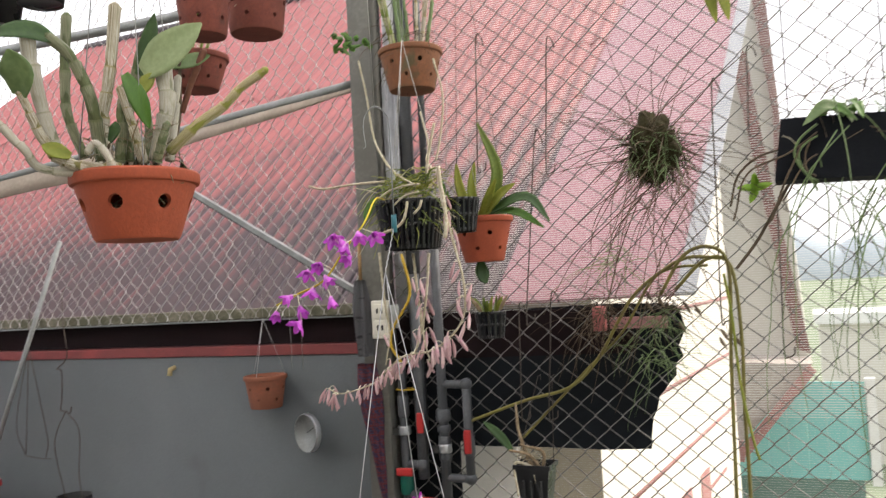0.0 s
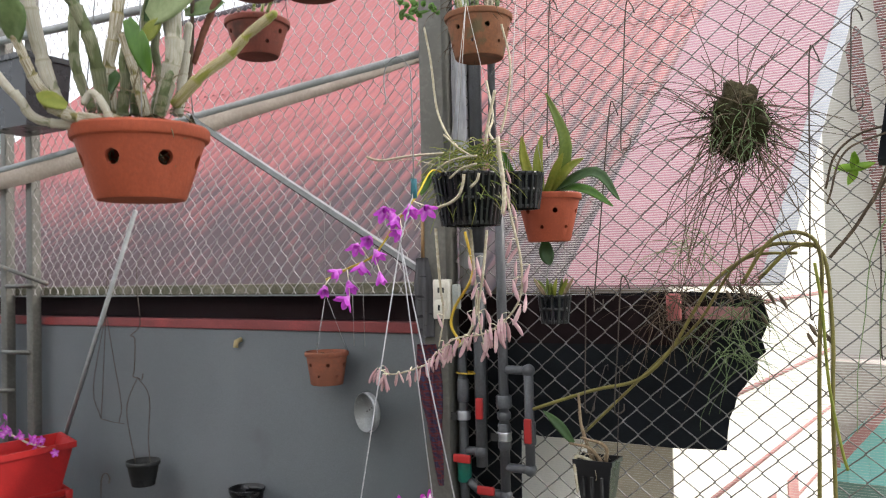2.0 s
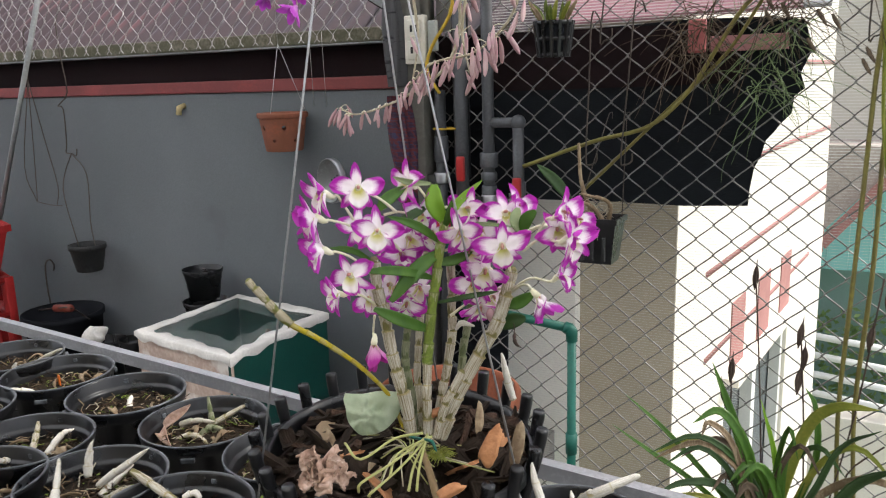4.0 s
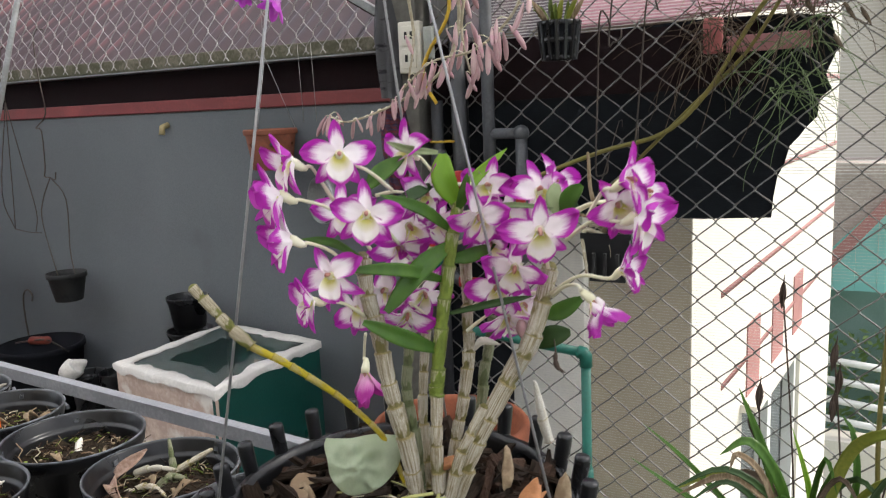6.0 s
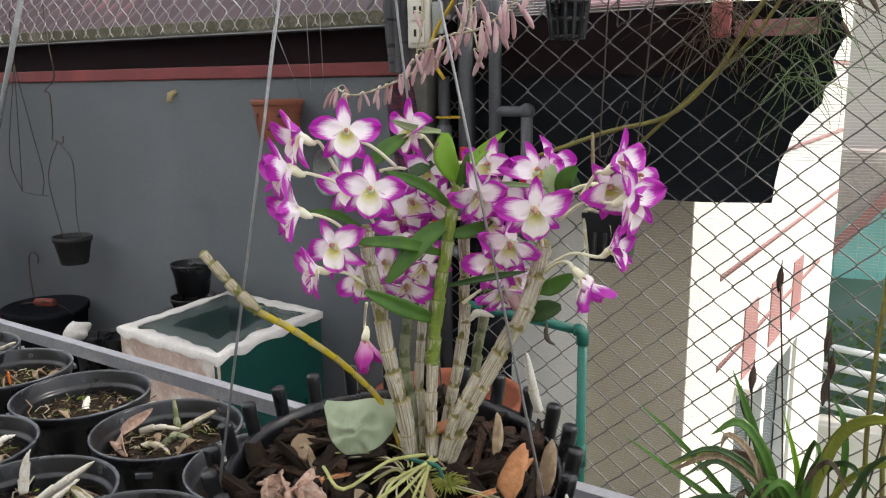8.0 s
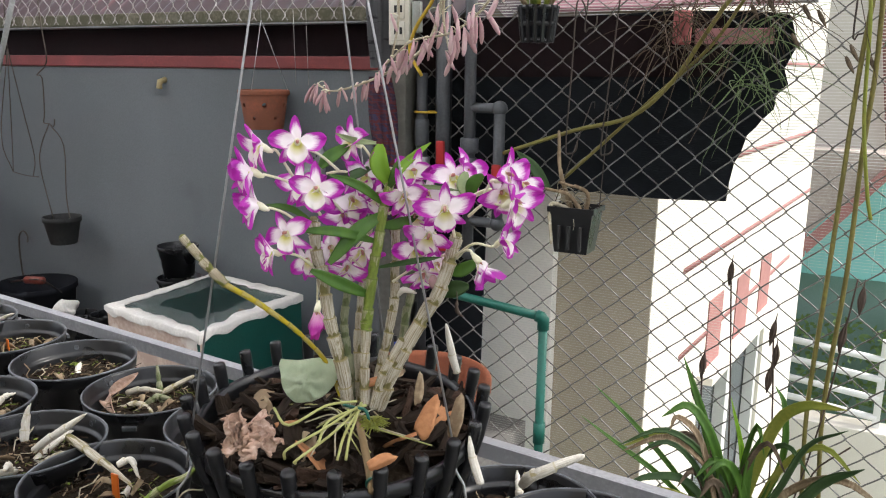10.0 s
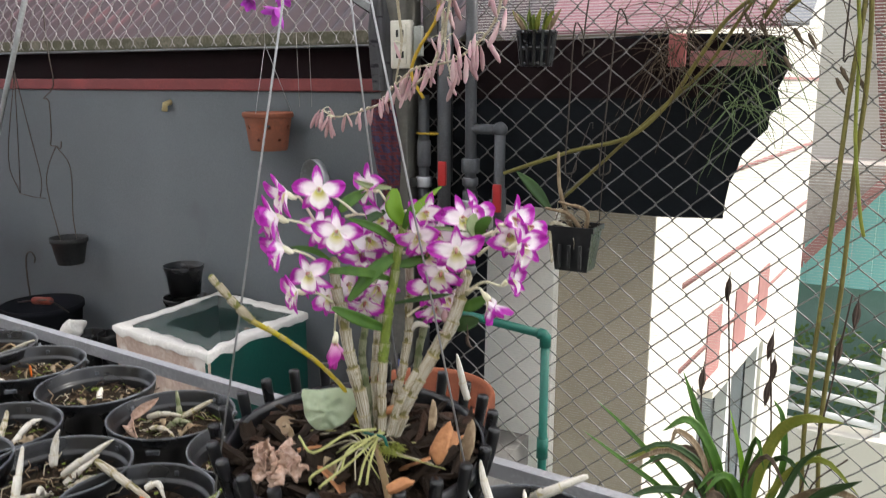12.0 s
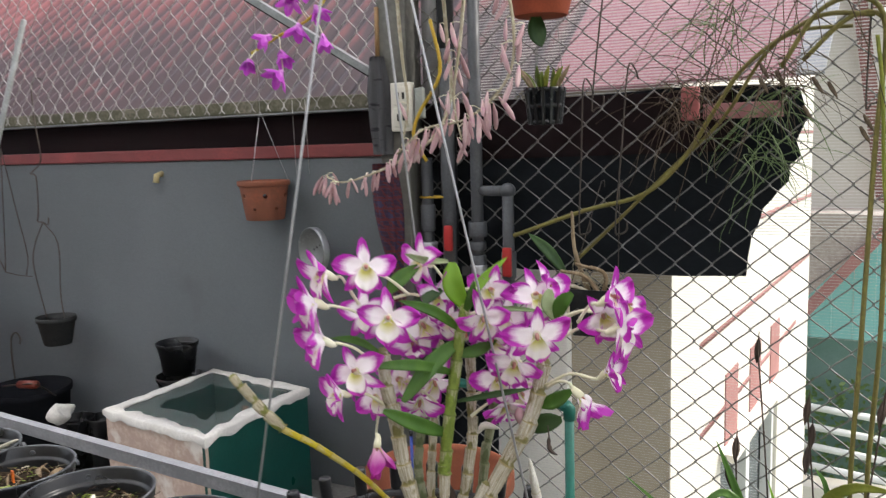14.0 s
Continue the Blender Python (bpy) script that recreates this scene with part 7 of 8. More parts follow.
# near clay pot with stout pseudobulbs
PC = (-1.033, 1.049, 1.818)
near = clay_hanger(PC, 0.1065, 0.067, 0.114, TERRACOTTA, "terracotta orchid pot with round side holes hung on wires", 7, -1.17, 0.9, 0.012, 0, 0.52)
catt = thing("cattleya", "old orchid with stout grey-green stems and leathery leaves", "orchid")
for m_, r_, pts in (
        (CANE_OLIVE, (0.0100, 0.0085), ((-1.063, 1.005, 1.840), (-1.060, 0.995, 1.883), (-1.051, 0.976, 1.937), (-1.058, 0.961, 1.977), (-1.066, 0.945, 2.011), (-1.084, 0.923, 2.035))),
        (CANE_GREY, (0.0090, 0.0115), ((-1.106, 0.971, 1.834), (-1.108, 0.947, 1.871), (-1.114, 0.931, 1.926), (-1.107, 0.911, 1.982), (-1.103, 0.902, 2.035))),
        (CANE, (0.0085, 0.0060), ((-1.073, 0.955, 1.828), (-1.095, 0.919, 1.866), (-1.094, 0.897, 1.900), (-1.101, 0.882, 1.939))),
        (CANE_GREY, (0.0070, 0.0060), ((-1.066, 0.959, 1.815), (-1.102, 0.917, 1.822), (-1.107, 0.890, 1.850), (-1.130, 0.867, 1.891))),
        (CANE_OLIVE, (0.0075, 0.0085), ((-1.134, 1.035, 1.857), (-1.151, 1.025, 1.909), (-1.160, 1.020, 1.957), (-1.158, 1.020, 2.019), (-1.151, 1.022, 2.109))),
        (CANE, (0.0090, 0.0095), ((-1.071, 1.024, 1.843), (-1.074, 1.021, 1.912), (-1.067, 1.024, 1.957), (-1.058, 1.028, 2.016), (-1.048, 1.032, 2.109))),
        (CANE_OLIVE, (0.0090, 0.0080), ((-1.053, 1.056, 1.844), (-1.052, 1.055, 1.919), (-1.040, 1.061, 1.983), (-1.021, 1.070, 2.055))),
        (CANE_GREY, (0.0100, 0.0145), ((-0.987, 1.046, 1.835), (-0.972, 1.053, 1.892), (-0.964, 1.057, 1.941), (-0.974, 1.062, 2.004))),
        (CANE_GREY, (0.0080, 0.0060), ((-0.993, 1.088, 1.840), (-0.986, 1.091, 1.886), (-0.980, 1.094, 1.936), (-0.973, 1.097, 1.988))),
        (CANE_OLIVE, (0.0085, 0.0065), ((-1.029, 1.012, 1.834), (-1.016, 1.007, 1.881), (-1.017, 1.006, 1.918), (-1.008, 1.011, 1.964))),
        (CANE, (0.0080, 0.0060), ((-0.989, 1.023, 1.830), (-0.989, 1.011, 1.868), (-1.001, 1.004, 1.915), (-1.010, 0.998, 1.954))),
        (CANE_OLIVE, (0.0070, 0.0060), ((-1.044, 1.084, 1.846), (-1.050, 1.102, 1.909), (-1.057, 1.098, 1.969), (-1.043, 1.104, 2.028))),
        (CANE_OLIVE, (0.0075, 0.0060), ((-0.962, 1.026, 1.829), (-0.948, 1.022, 1.859), (-0.938, 1.027, 1.890))),
        (CANE_PALE_TIP, (0.0085, 0.0065), ((-0.957, 1.051, 1.848), (-0.903, 1.057, 1.887), (-0.859, 1.069, 1.913), (-0.827, 1.074, 1.939), (-0.775, 1.079, 1.965))),
        (mat("brown_stick_old", (0.16, 0.06, 0.035), None, 0.8), (0.0045, 0.0060), ((-0.984, 1.115, 1.930), (-0.964, 1.124, 1.991), (-0.945, 1.134, 2.038))),
        (TWIG, (0.0030, 0.0030), ((-0.994, 1.110, 1.882), (-0.986, 1.113, 1.945), (-0.983, 1.114, 2.035))),
        (CANE, (0.0100, 0.0070), ((-1.005, 0.991, 1.818), (-1.033, 0.965, 1.821), (-1.060, 0.939, 1.827), (-1.079, 0.917, 1.840))),
        (CANE_GREY, (0.0060, 0.0050), ((-0.993, 0.964, 1.807), (-1.001, 0.959, 1.834), (-1.017, 0.950, 1.857), (-1.030, 0.944, 1.842)))):
    part("pseudobulb", cane(bmesh.new(), pts, r_, 10, 4, 0.16), m_, catt)
for m_, w, pts in (
        (LEAF_PALE, 0.072, ((-0.997, 1.039, 1.986), (-0.954, 1.050, 2.016), (-0.901, 1.078, 2.066))), (LEAF_GREY, 0.052, ((-1.100, 0.882, 1.933), (-1.084, 0.867, 1.962), (-1.080, 0.847, 1.995))),
        (LEAF, 0.030, ((-0.995, 0.995, 1.975), (-0.962, 0.990, 1.929), (-0.949, 0.998, 1.879))), (LEAF_DARK, 0.032, ((-1.024, 1.058, 1.991), (-1.009, 1.066, 2.042), (-0.997, 1.071, 2.099))),
        (LEAF_GREY, 0.030, ((-0.995, 1.108, 2.014), (-0.964, 1.124, 2.022), (-0.937, 1.139, 2.031))), (LEAF_DARK, 0.036, ((-1.077, 0.927, 2.031), (-1.096, 0.894, 2.040), (-1.131, 0.852, 2.029))),
        (LEAF_YELLOW, 0.028, ((-0.997, 1.028, 1.948), (-0.986, 1.033, 1.966), (-0.974, 1.040, 1.984))), (LEAF_YELLOW, 0.026, ((-1.052, 0.932, 1.838), (-1.064, 0.914, 1.846), (-1.083, 0.904, 1.856))),
        (LEAF_DARK, 0.020, ((-1.020, 0.982, 1.864), (-1.005, 0.979, 1.880), (-1.003, 0.980, 1.895)))):
    part("leaf", leaf(pts, w, fold=0.2, up=CAMSIDE, widest=0.5, n=7, thick=0.002), m_, catt)
tagged(part("root_tangle", strands((PC[0], PC[1], PC[2] + 0.006), 150, 0.02, 0.07, 0.0015, 3, 0.30, 0.6, 0.45, 0.074), ROOT_DULL, catt, "tangle of pale dry roots"), kind="stuff")
mound = bmesh.new()
soil(mound, 0.085, 0.0, 5, 0.05, 26)
part("moss_mound", mound, MOSS, catt, "dark mass of roots and moss", loc=(PC[0] + 0.01, PC[1], PC[2] - 0.012))

# black pots above the near clay pot
for p in ((-1.258, 1.059, 2.162), (-1.423, 1.095, 2.157)):
    ob = link("hanging_pot", POT_ME, m=Matrix.Translation(p) @ Matrix.Scale(0.62, 4))
    tagged(ob, "small black plastic pot hung high up", "plant pot")
    hang_wires(ob, [(0, 0, (3.757 - p[2]) / 0.62)] * 2, [(0.09, 0, 0.12), (-0.09, 0, 0.12)])

# clay pots higher up along the fence
up1 = clay_hanger(V((-1.508, 2.063, 2.414), 0, 0, 0.15), 0.105, 0.078, 0.15, TERRA_DARK, "terracotta pot with many holes hung high by the fence", 6, 0.3, 0.7)
up2 = clay_hanger(V((-1.917, 2.261, 2.336), 0, 0, 0.125), 0.112, 0.07, 0.125, TERRA_DARK, "flared terracotta pot hung by the fence", 6, 0.1, 0.8)
up3 = clay_hanger(V((-1.508, 1.815, 2.342), 0, 0, 0.15), 0.085, 0.06, 0.15, TERRA_DARK, "narrow terracotta pot hung high by the fence", 6, 0.5, 0.7)
for up_, seed in ((up1, 1), (up2, 2), (up3, 3)):
    c = up_.location
    ob = thing("pot_plant", "sparse roots and short stems in a clay pot", "orchid")
    h = 0.14
    tagged(part("root_tangle", strands((c[0], c[1], c[2] + h - 0.01), 26, 0.03, 0.09, 0.0015, 60 + seed, 0.5, 0.6, 0.3, 0.06), ROOT, ob), kind="stuff")
    for k in range(3):
        q = (c[0] + rng.uniform(-0.05, 0.05), c[1], c[2] + h - 0.02)
        part("stem", cane(bmesh.new(), [q, V(q, rng.uniform(-0.06, 0.06), 0, 0.12), V(q, rng.uniform(-0.12, 0.12), 0, 0.26)], (0.006, 0.004), 7, 4), CANE_GREEN, ob)

# stained clay pot in front of the post
pp = (-1.292, 2.720, 2.488)
clay_hanger(pp, 0.122, 0.084, 0.155, TERRA_OLD, "stained terracotta pot hung in front of the steel post", 6, 0.25, 0.7)
ob = thing("pot_plant", "cluster of upright pale canes with trailing roots", "orchid")
for k in range(13):
    a = rng.uniform(0, 6.28)
    q = (pp[0] + 0.06 * math.cos(a), pp[1] + 0.06 * math.sin(a), pp[2] - 0.02)
    part("stem", cane(bmesh.new(), [q, V(q, 0.05 * math.cos(a), 0.03 * math.sin(a), 0.22), V(q, 0.12 * math.cos(a), 0.05 * math.sin(a), 0.55)], (0.0075, 0.005), 7, 6), [LEAF_GREY, CANE, CANE_GREEN][k % 3], ob)
tagged(part("root_tangle", strands((pp[0], pp[1], pp[2] - 0.01), 80, 0.05, 0.16, 0.0016, 8, 0.5, 0.6, 0.2, 0.09), TWIG, ob), kind="stuff")
for k in range(16):
    a = V((-1.562, 2.700, 2.549), rng.uniform(-0.06, 0.10), rng.uniform(-0.04, 0.04), rng.uniform(-0.03, 0.03))
    part("leaf", leaf([a, V(a, rng.uniform(-0.02, 0.02), 0, 0.015), V(a, rng.uniform(-0.04, 0.04), 0, rng.uniform(-0.02, 0.03))], 0.022, up=CAMSIDE, n=3), LEAF, ob)
for pts in (((-1.495, 2.680, 2.471), (-1.458, 2.660, 2.334), (-1.402, 2.600, 2.151), (-1.305, 2.500, 2.037), (-1.230, 2.450, 1.971)), ((-1.182, 2.680, 2.429), (-1.152, 2.680, 2.284), (-1.173, 2.680, 2.129), (-1.185, 2.660, 2.049)),
            ((-1.245, 2.680, 2.240), (-1.183, 2.600, 2.100), (-1.148, 2.500, 2.026), (-1.083, 2.420, 1.972)), ((-1.563, 2.400, 1.971), (-1.504, 2.400, 1.955), (-1.376, 2.400, 1.959), (-1.234, 2.420, 1.958))):
    part("root", rod(smooth_line(pts, 5), 0.0042, 6), ROOT, ob, "long pale aerial root")


# black planter on the far fence
ka, kc = (-4.118, 2.850, 2.431), (-4.113, 2.850, 2.830)
ob = thing("planter_box", "black plastic planter box hooked on the chain-link fence", "planter")
bm = bmesh.new()
rings = []
for e, z in ((0.02, ka[2]), (0.0, kc[2] - 0.03), (-0.012, kc[2] - 0.03), (-0.012, kc[2]), (0.004, kc[2]), (0.012, kc[2] - 0.05)):
    rings.append([bm.verts.new((x, y, z)) for x, y in ((ka[0] - 0.42 + e, 2.80 + e), (ka[0] - e, 2.80 + e), (ka[0] - e, 3.08 - e), (ka[0] - 0.42 + e, 3.08 - e))])
for a, b in zip(rings, rings[1:]):
    for k in range(4):
        bm.faces.new((a[k], a[(k + 1) % 4], b[(k + 1) % 4], b[k]))
bm.faces.new(rings[0][::-1])
bm.faces.new(rings[-1])
part("box", bm, BLACK_PLASTIC, ob, smooth=False)
for x in (-0.08, -0.34):
    part("hook", rod([(ka[0] + x, 3.075, kc[2] - 0.05), (ka[0] + x, 3.085, kc[2] + 0.06), (ka[0] + x, 3.12, kc[2] + 0.06), (ka[0] + x, 3.12, kc[2] + 0.03)], 0.003, 5), RUSTY, ob)

# pale strip added against the post, standing for sky gleam on a pipe
sa, sb = (-1.567, 3.030, 2.541), (-1.514, 3.030, 2.008)
bm = bmesh.new()
prev = None
for i in range(25):
    z = sa[2] + (sb[2] - sa[2]) * i / 24
    row = [bm.verts.new((sa[0] - 0.02 + (sb[0] - sa[0] + 0.02) * k / 8, 3.03 + d + 0.010 * math.sin(k * 1.4 + 0.5) + 0.004 * noise.noise((k * 0.5, i * 0.4, 3)), z)) for d in (0, 0.0015) for k in range(9)]
    if prev:
        for a in list(range(8)) + list(range(9, 17)):
            q = (prev[a], prev[a + 1], row[a + 1], row[a])
            bm.faces.new(q if a < 9 else q[::-1])
        bm.faces.new((prev[8], prev[17], row[17], row[8]))
        bm.faces.new((prev[9], prev[0], row[0], row[9]))
    prev = row
tagged(part("plastic_strip", bm, mat("milky_plastic", (0.72, 0.73, 0.76), (0.40, 0.41, 0.45), 0.35, scale=14, fine=70, stretch=(1, 1, 0.2), see=0.3)), "milky white strip added by the steel post for a pipe's sky gleam", "plastic strip")

# slotted black baskets with a drooping budded orchid
def slotted(c, rt, rb, h, label, n=22):
    ob = thing("slotted_basket", label, "plant basket", "slotted black baskets", at=(c[0], c[1], c[2] - h))
    for z, r in ((h - 0.006, rt), (h * 0.5, (rt + rb) / 2), (0.006, rb)):
        part("ring", turned([(r - 0.004, z - 0.006), (r + 0.002, z - 0.006), (r + 0.002, z + 0.006), (r - 0.004, z + 0.006), (r - 0.004, z - 0.006)], 30), BLACK_PLASTIC, ob)
    me = mesh("slat", rod([(rb - 0.001, 0, 0), (rt - 0.001, 0, h)], 0.0066, 5), BLACK_PLASTIC, False)
    for k in range(n):
        link("slat", me, ob, m=pose(0, 0, 0, 0, 0, 360 * k / n))
    part("liner", turned([(0, 0.004), (rb - 0.003, 0.004), (rt - 0.004, h - 0.012), (0, h - 0.008)], 34), BLACK_NET, ob)
    part("line", rod([(0, 0, h + 0.55), (0, 0, 3.755 - c[2] + h)], 0.0008, 4), STRING, ob)
    hang_wires(ob, [(0, 0, h + 0.55)] * 3, [((rt - 0.002) * math.cos(a), (rt - 0.002) * math.sin(a), h) for a in (0.4, 2.5, 4.6)])
    return ob


s1 = (-1.179, 2.420, 1.882)
s2 = (-1.067, 2.550, 1.890)
slotted(s1, 0.118, 0.088, 0.160, "black slotted plastic basket of wiry roots by the post", 34)
slotted(s2, 0.075, 0.058, 0.115, "smaller black slotted basket by the post")
bud = thing("budded_orchid", "drooping orchid stems covered with pink buds", "orchid")
tagged(part("root_tangle", strands(V(s1, 0, 0, 0.0), 150, 0.05, 0.17, 0.0019, 21, 0.45, 0.7, 0.35, 0.08), LEAF_YELLOW, bud, "tangle of thin olive roots"), kind="stuff")
tagged(part("root_tangle", strands(V(s1, -0.02, 0, 0.0), 34, 0.10, 0.24, 0.0022, 22, 0.5, 0.6, 0.2, 0.07), ROOT, bud, "pale straggling roots"), kind="stuff")
part("leaf", leaf([(-1.301, 2.400, 1.904), (-1.320, 2.380, 1.858), (-1.325, 2.360, 1.821)], 0.03, up=CAMSIDE), LEAF, bud)
for pts, r_ in ((((-1.075, 2.285, 1.868), (-1.083, 2.285, 1.846), (-1.105, 2.285, 1.827)), 0.0042),
                (((-1.126, 2.285, 1.868), (-1.13, 2.285, 1.842), (-1.144, 2.285, 1.808), (-1.173, 2.285, 1.787), (-1.222, 2.285, 1.773)), 0.0048),
                (((-1.011, 2.285, 1.968), (-1.008, 2.285, 1.921), (-0.998, 2.285, 1.857), (-0.995, 2.285, 1.793), (-1.002, 2.285, 1.742)), 0.0058),
                (((-1.017, 2.285, 2.105), (-1.031, 2.285, 2.052), (-1.045, 2.285, 1.996), (-1.052, 2.285, 1.95)), 0.0045),
                (((-1.222, 2.285, 1.888), (-1.185, 2.285, 1.908), (-1.129, 2.285, 1.919), (-1.081, 2.285, 1.919)), 0.0030),
                (((-1.193, 2.285, 1.993), (-1.147, 2.285, 1.951), (-1.101, 2.285, 1.921)), 0.0030),
                (((-1.175, 2.285, 1.859), (-1.138, 2.285, 1.884), (-1.083, 2.285, 1.896)), 0.0032)):
    part("root", rod(smooth_line(pts, 5), r_, 7), ROOT, bud, "thick pale root draped over the rim")
tagged(part("root_tangle", strands(V(s1, 0, -0.02, 0.0), 70, 0.05, 0.15, 0.0030, 25, 0.4, 0.6, 0.4, 0.085), LEAF_OLIVE, bud, "thick olive and grey roots"), kind="stuff")
STEMS = (((-1.050, 2.360, 1.979), (-1.017, 2.320, 1.851), (-0.985, 2.310, 1.729), (-0.959, 2.310, 1.610), (-0.961, 2.310, 1.510), (-1.002, 2.310, 1.444), (-1.082, 2.310, 1.393), (-1.183, 2.310, 1.376), (-1.259, 2.310, 1.320)),
         ((-1.297, 2.400, 1.718), (-1.286, 2.400, 1.551), (-1.275, 2.400, 1.441), (-1.295, 2.400, 1.340)),
         ((-1.181, 2.420, 1.710), (-1.172, 2.420, 1.583), (-1.156, 2.400, 1.457), (-1.188, 2.380, 1.366), (-1.259, 2.360, 1.314), (-1.341, 2.350, 1.277), (-1.435, 2.340, 1.253), (-1.487, 2.340, 1.270)),
         ((-1.113, 2.400, 1.705), (-1.128, 2.400, 1.581), (-1.149, 2.400, 1.448), (-1.130, 2.400, 1.349)))
BUD_ME = [mesh("bud", rod([(0, 0, 0), (0, 0.001, -0.006), (0.001, 0.003, -0.020), (0.001, 0.004, -0.040), (0, 0.004, -0.052), (0, 0.004, -0.056)], [0.0011, 0.0024, 0.0050, 0.0054, 0.0034, 0.0008], 8), m_) for m_ in (BUD, BUD_PALE)]
for si, pts in enumerate(STEMS):
    P = smooth_line(pts, 6)
    part("stem", tube(bmesh.new(), P, [0.0052 - 0.003 * i / len(P) for i in range(len(P))], 6), ROOT, bud, "pale jointed stem")
    g = random.Random(200 + si)
    for i, p in enumerate(P[4:]):
        if si == 1 and i < 8 and i % 2:
            continue
        for k in range(2 if si != 1 else 1):
            if g.random() < 0.58:
                continue
            a = g.uniform(0, 360)
            d = Vector((math.cos(radians(a)), math.sin(radians(a)), g.uniform(-0.2, 0.5))) * g.uniform(0.012, 0.03)
            q = p + d
            part("pedicel", rod([p, p + d * 0.6 + Vector((0, 0, 0.003)), q], 0.0012, 4), PEDICEL, bud)
            link("bud", BUD_ME[g.random() < (0.65 if si == 2 else 0.3)], bud, m=Matrix.Translation(q) @ pose(0, 0, 0, g.uniform(-28, 28), g.uniform(-28, 28), a) @ Matrix.Scale(g.uniform(0.8, 1.3) * (0.8 if si == 2 else 1), 4))

# clay pot with strap leaves beside the baskets
c2 = (-1.049, 2.740, 1.835)
pot3 = clay_hanger(c2, 0.112, 0.069, 0.162, TERRACOTTA, "terracotta pot of strap leaves hung beside the black baskets", 6, 0.1, 0.0)
hang_wires(pot3, [(0.0, 0, 1.0), (0, 0, 2.06)], [(0.10, 0, 0.14), (-0.10, 0, 0.14)], m_=RUSTY)
ob = thing("strap_orchid", "orchid with stiff yellow-green strap leaves", "orchid")
for m_, w, pts in ((LEAF_OLIVE, 0.045, ((-1.034, 2.740, 1.842), (-0.974, 2.720, 1.990), (-1.032, 2.700, 2.174))), (LEAF_YELLOW, 0.035, ((-1.080, 2.700, 1.844), (-1.098, 2.660, 1.940), (-1.098, 2.640, 2.026))), (LEAF_YELLOW, 0.035, ((-1.068, 2.720, 1.844), (-1.068, 2.700, 1.940), (-1.051, 2.700, 2.032))),
                   (LEAF_YELLOW, 0.035, ((-1.027, 2.700, 1.839), (-0.943, 2.660, 1.904), (-0.883, 2.640, 1.933))), (LEAF_DARK, 0.04, ((-1.005, 2.700, 1.847), (-0.840, 2.620, 1.880), (-0.756, 2.600, 1.790))), (LEAF, 0.035, ((-1.004, 2.720, 1.848), (-0.872, 2.620, 1.829), (-0.776, 2.600, 1.770))),
                   (LEAF_YELLOW, 0.03, ((-1.038, 2.700, 1.836), (-0.984, 2.660, 1.909), (-0.952, 2.640, 1.956))), (LEAF, 0.03, ((-1.134, 2.660, 1.866), (-1.143, 2.620, 1.923), (-1.149, 2.600, 1.980)))):
    part("leaf", leaf(pts, w, fold=0.45, up=CAMSIDE, widest=0.35, base=0.7, tip=0.15), m_, ob)
part("leaf", leaf([(-1.065, 2.740, 1.677), (-1.057, 2.730, 1.628), (-1.044, 2.730, 1.592)], 0.05, up=CAMSIDE), LEAF_DARK, ob)

# small net pot
n1 = (-1.069, 2.820, 1.490)
slotted(n1, 0.055, 0.043, 0.10, "small black net pot on the fence", 14)
ob = thing("pot_plant", "stubby olive and dry cuttings in a net pot", "orchid")
for k in range(14):
    a = rng.uniform(0, 6.28)
    q = (n1[0] + 0.03 * math.cos(a), n1[1] + 0.03 * math.sin(a), n1[2] - 0.01)
    part("leaf", leaf([q, V(q, 0.022 * math.cos(a), 0.02 * math.sin(a), 0.035), V(q, 0.045 * math.cos(a), 0.02 * math.sin(a), 0.045 + 0.03 * rng.random())], 0.014, up=CAMSIDE), [LEAF_OLIVE, LEAF_YELLOW, DRY][k % 3], ob)

# black pot hung low on the fence
b1 = (-0.949, 2.880, 0.918)
ob = thing("hanging_pot", "square black pot hung on the fence", "plant pot")
bm = bmesh.new()
rings = []
for hx, z in ((0.050, -0.134), (0.065, -0.012), (0.071, -0.012), (0.071, 0.004), (0.065, 0.004), (0.059, -0.02)):
    rings.append([bm.verts.new((b1[0] + hx * sx_, b1[1] + hx * sy_ * 0.8, b1[2] + z)) for sx_, sy_ in ((-1, -1), (1, -1), (1, 1), (-1, 1))])
for a, b in zip(rings, rings[1:]):
    for k in range(4):
        bm.faces.new((a[k], a[(k + 1) % 4], b[(k + 1) % 4], b[k]))
bm.faces.new(rings[0][::-1])
bm.faces.new(rings[-1])
part("pot", bm, BLACK_PLASTIC, ob, smooth=False)
for dx in (-0.07, 0.07):
    part("wire", rod([V(b1, dx, 0, 0), V(b1, dx * 0.4, 0.185, 0.30), V(b1, dx * 0.4, 0.215, 0.30), V(b1, dx * 0.4, 0.215, 0.28)], 0.0016, 5), RUSTY, ob)
for dx in (-0.03, 0.0, 0.035):
    part("rib", block((b1[0] + dx - 0.004, b1[1] - 0.068, b1[2] - 0.12), (b1[0] + dx + 0.004, b1[1] - 0.056, b1[2] - 0.05)), DARK_HOLE, ob, smooth=False)
ob = thing("pot_plant", "dry canes and one green leaf in a black pot", "orchid")
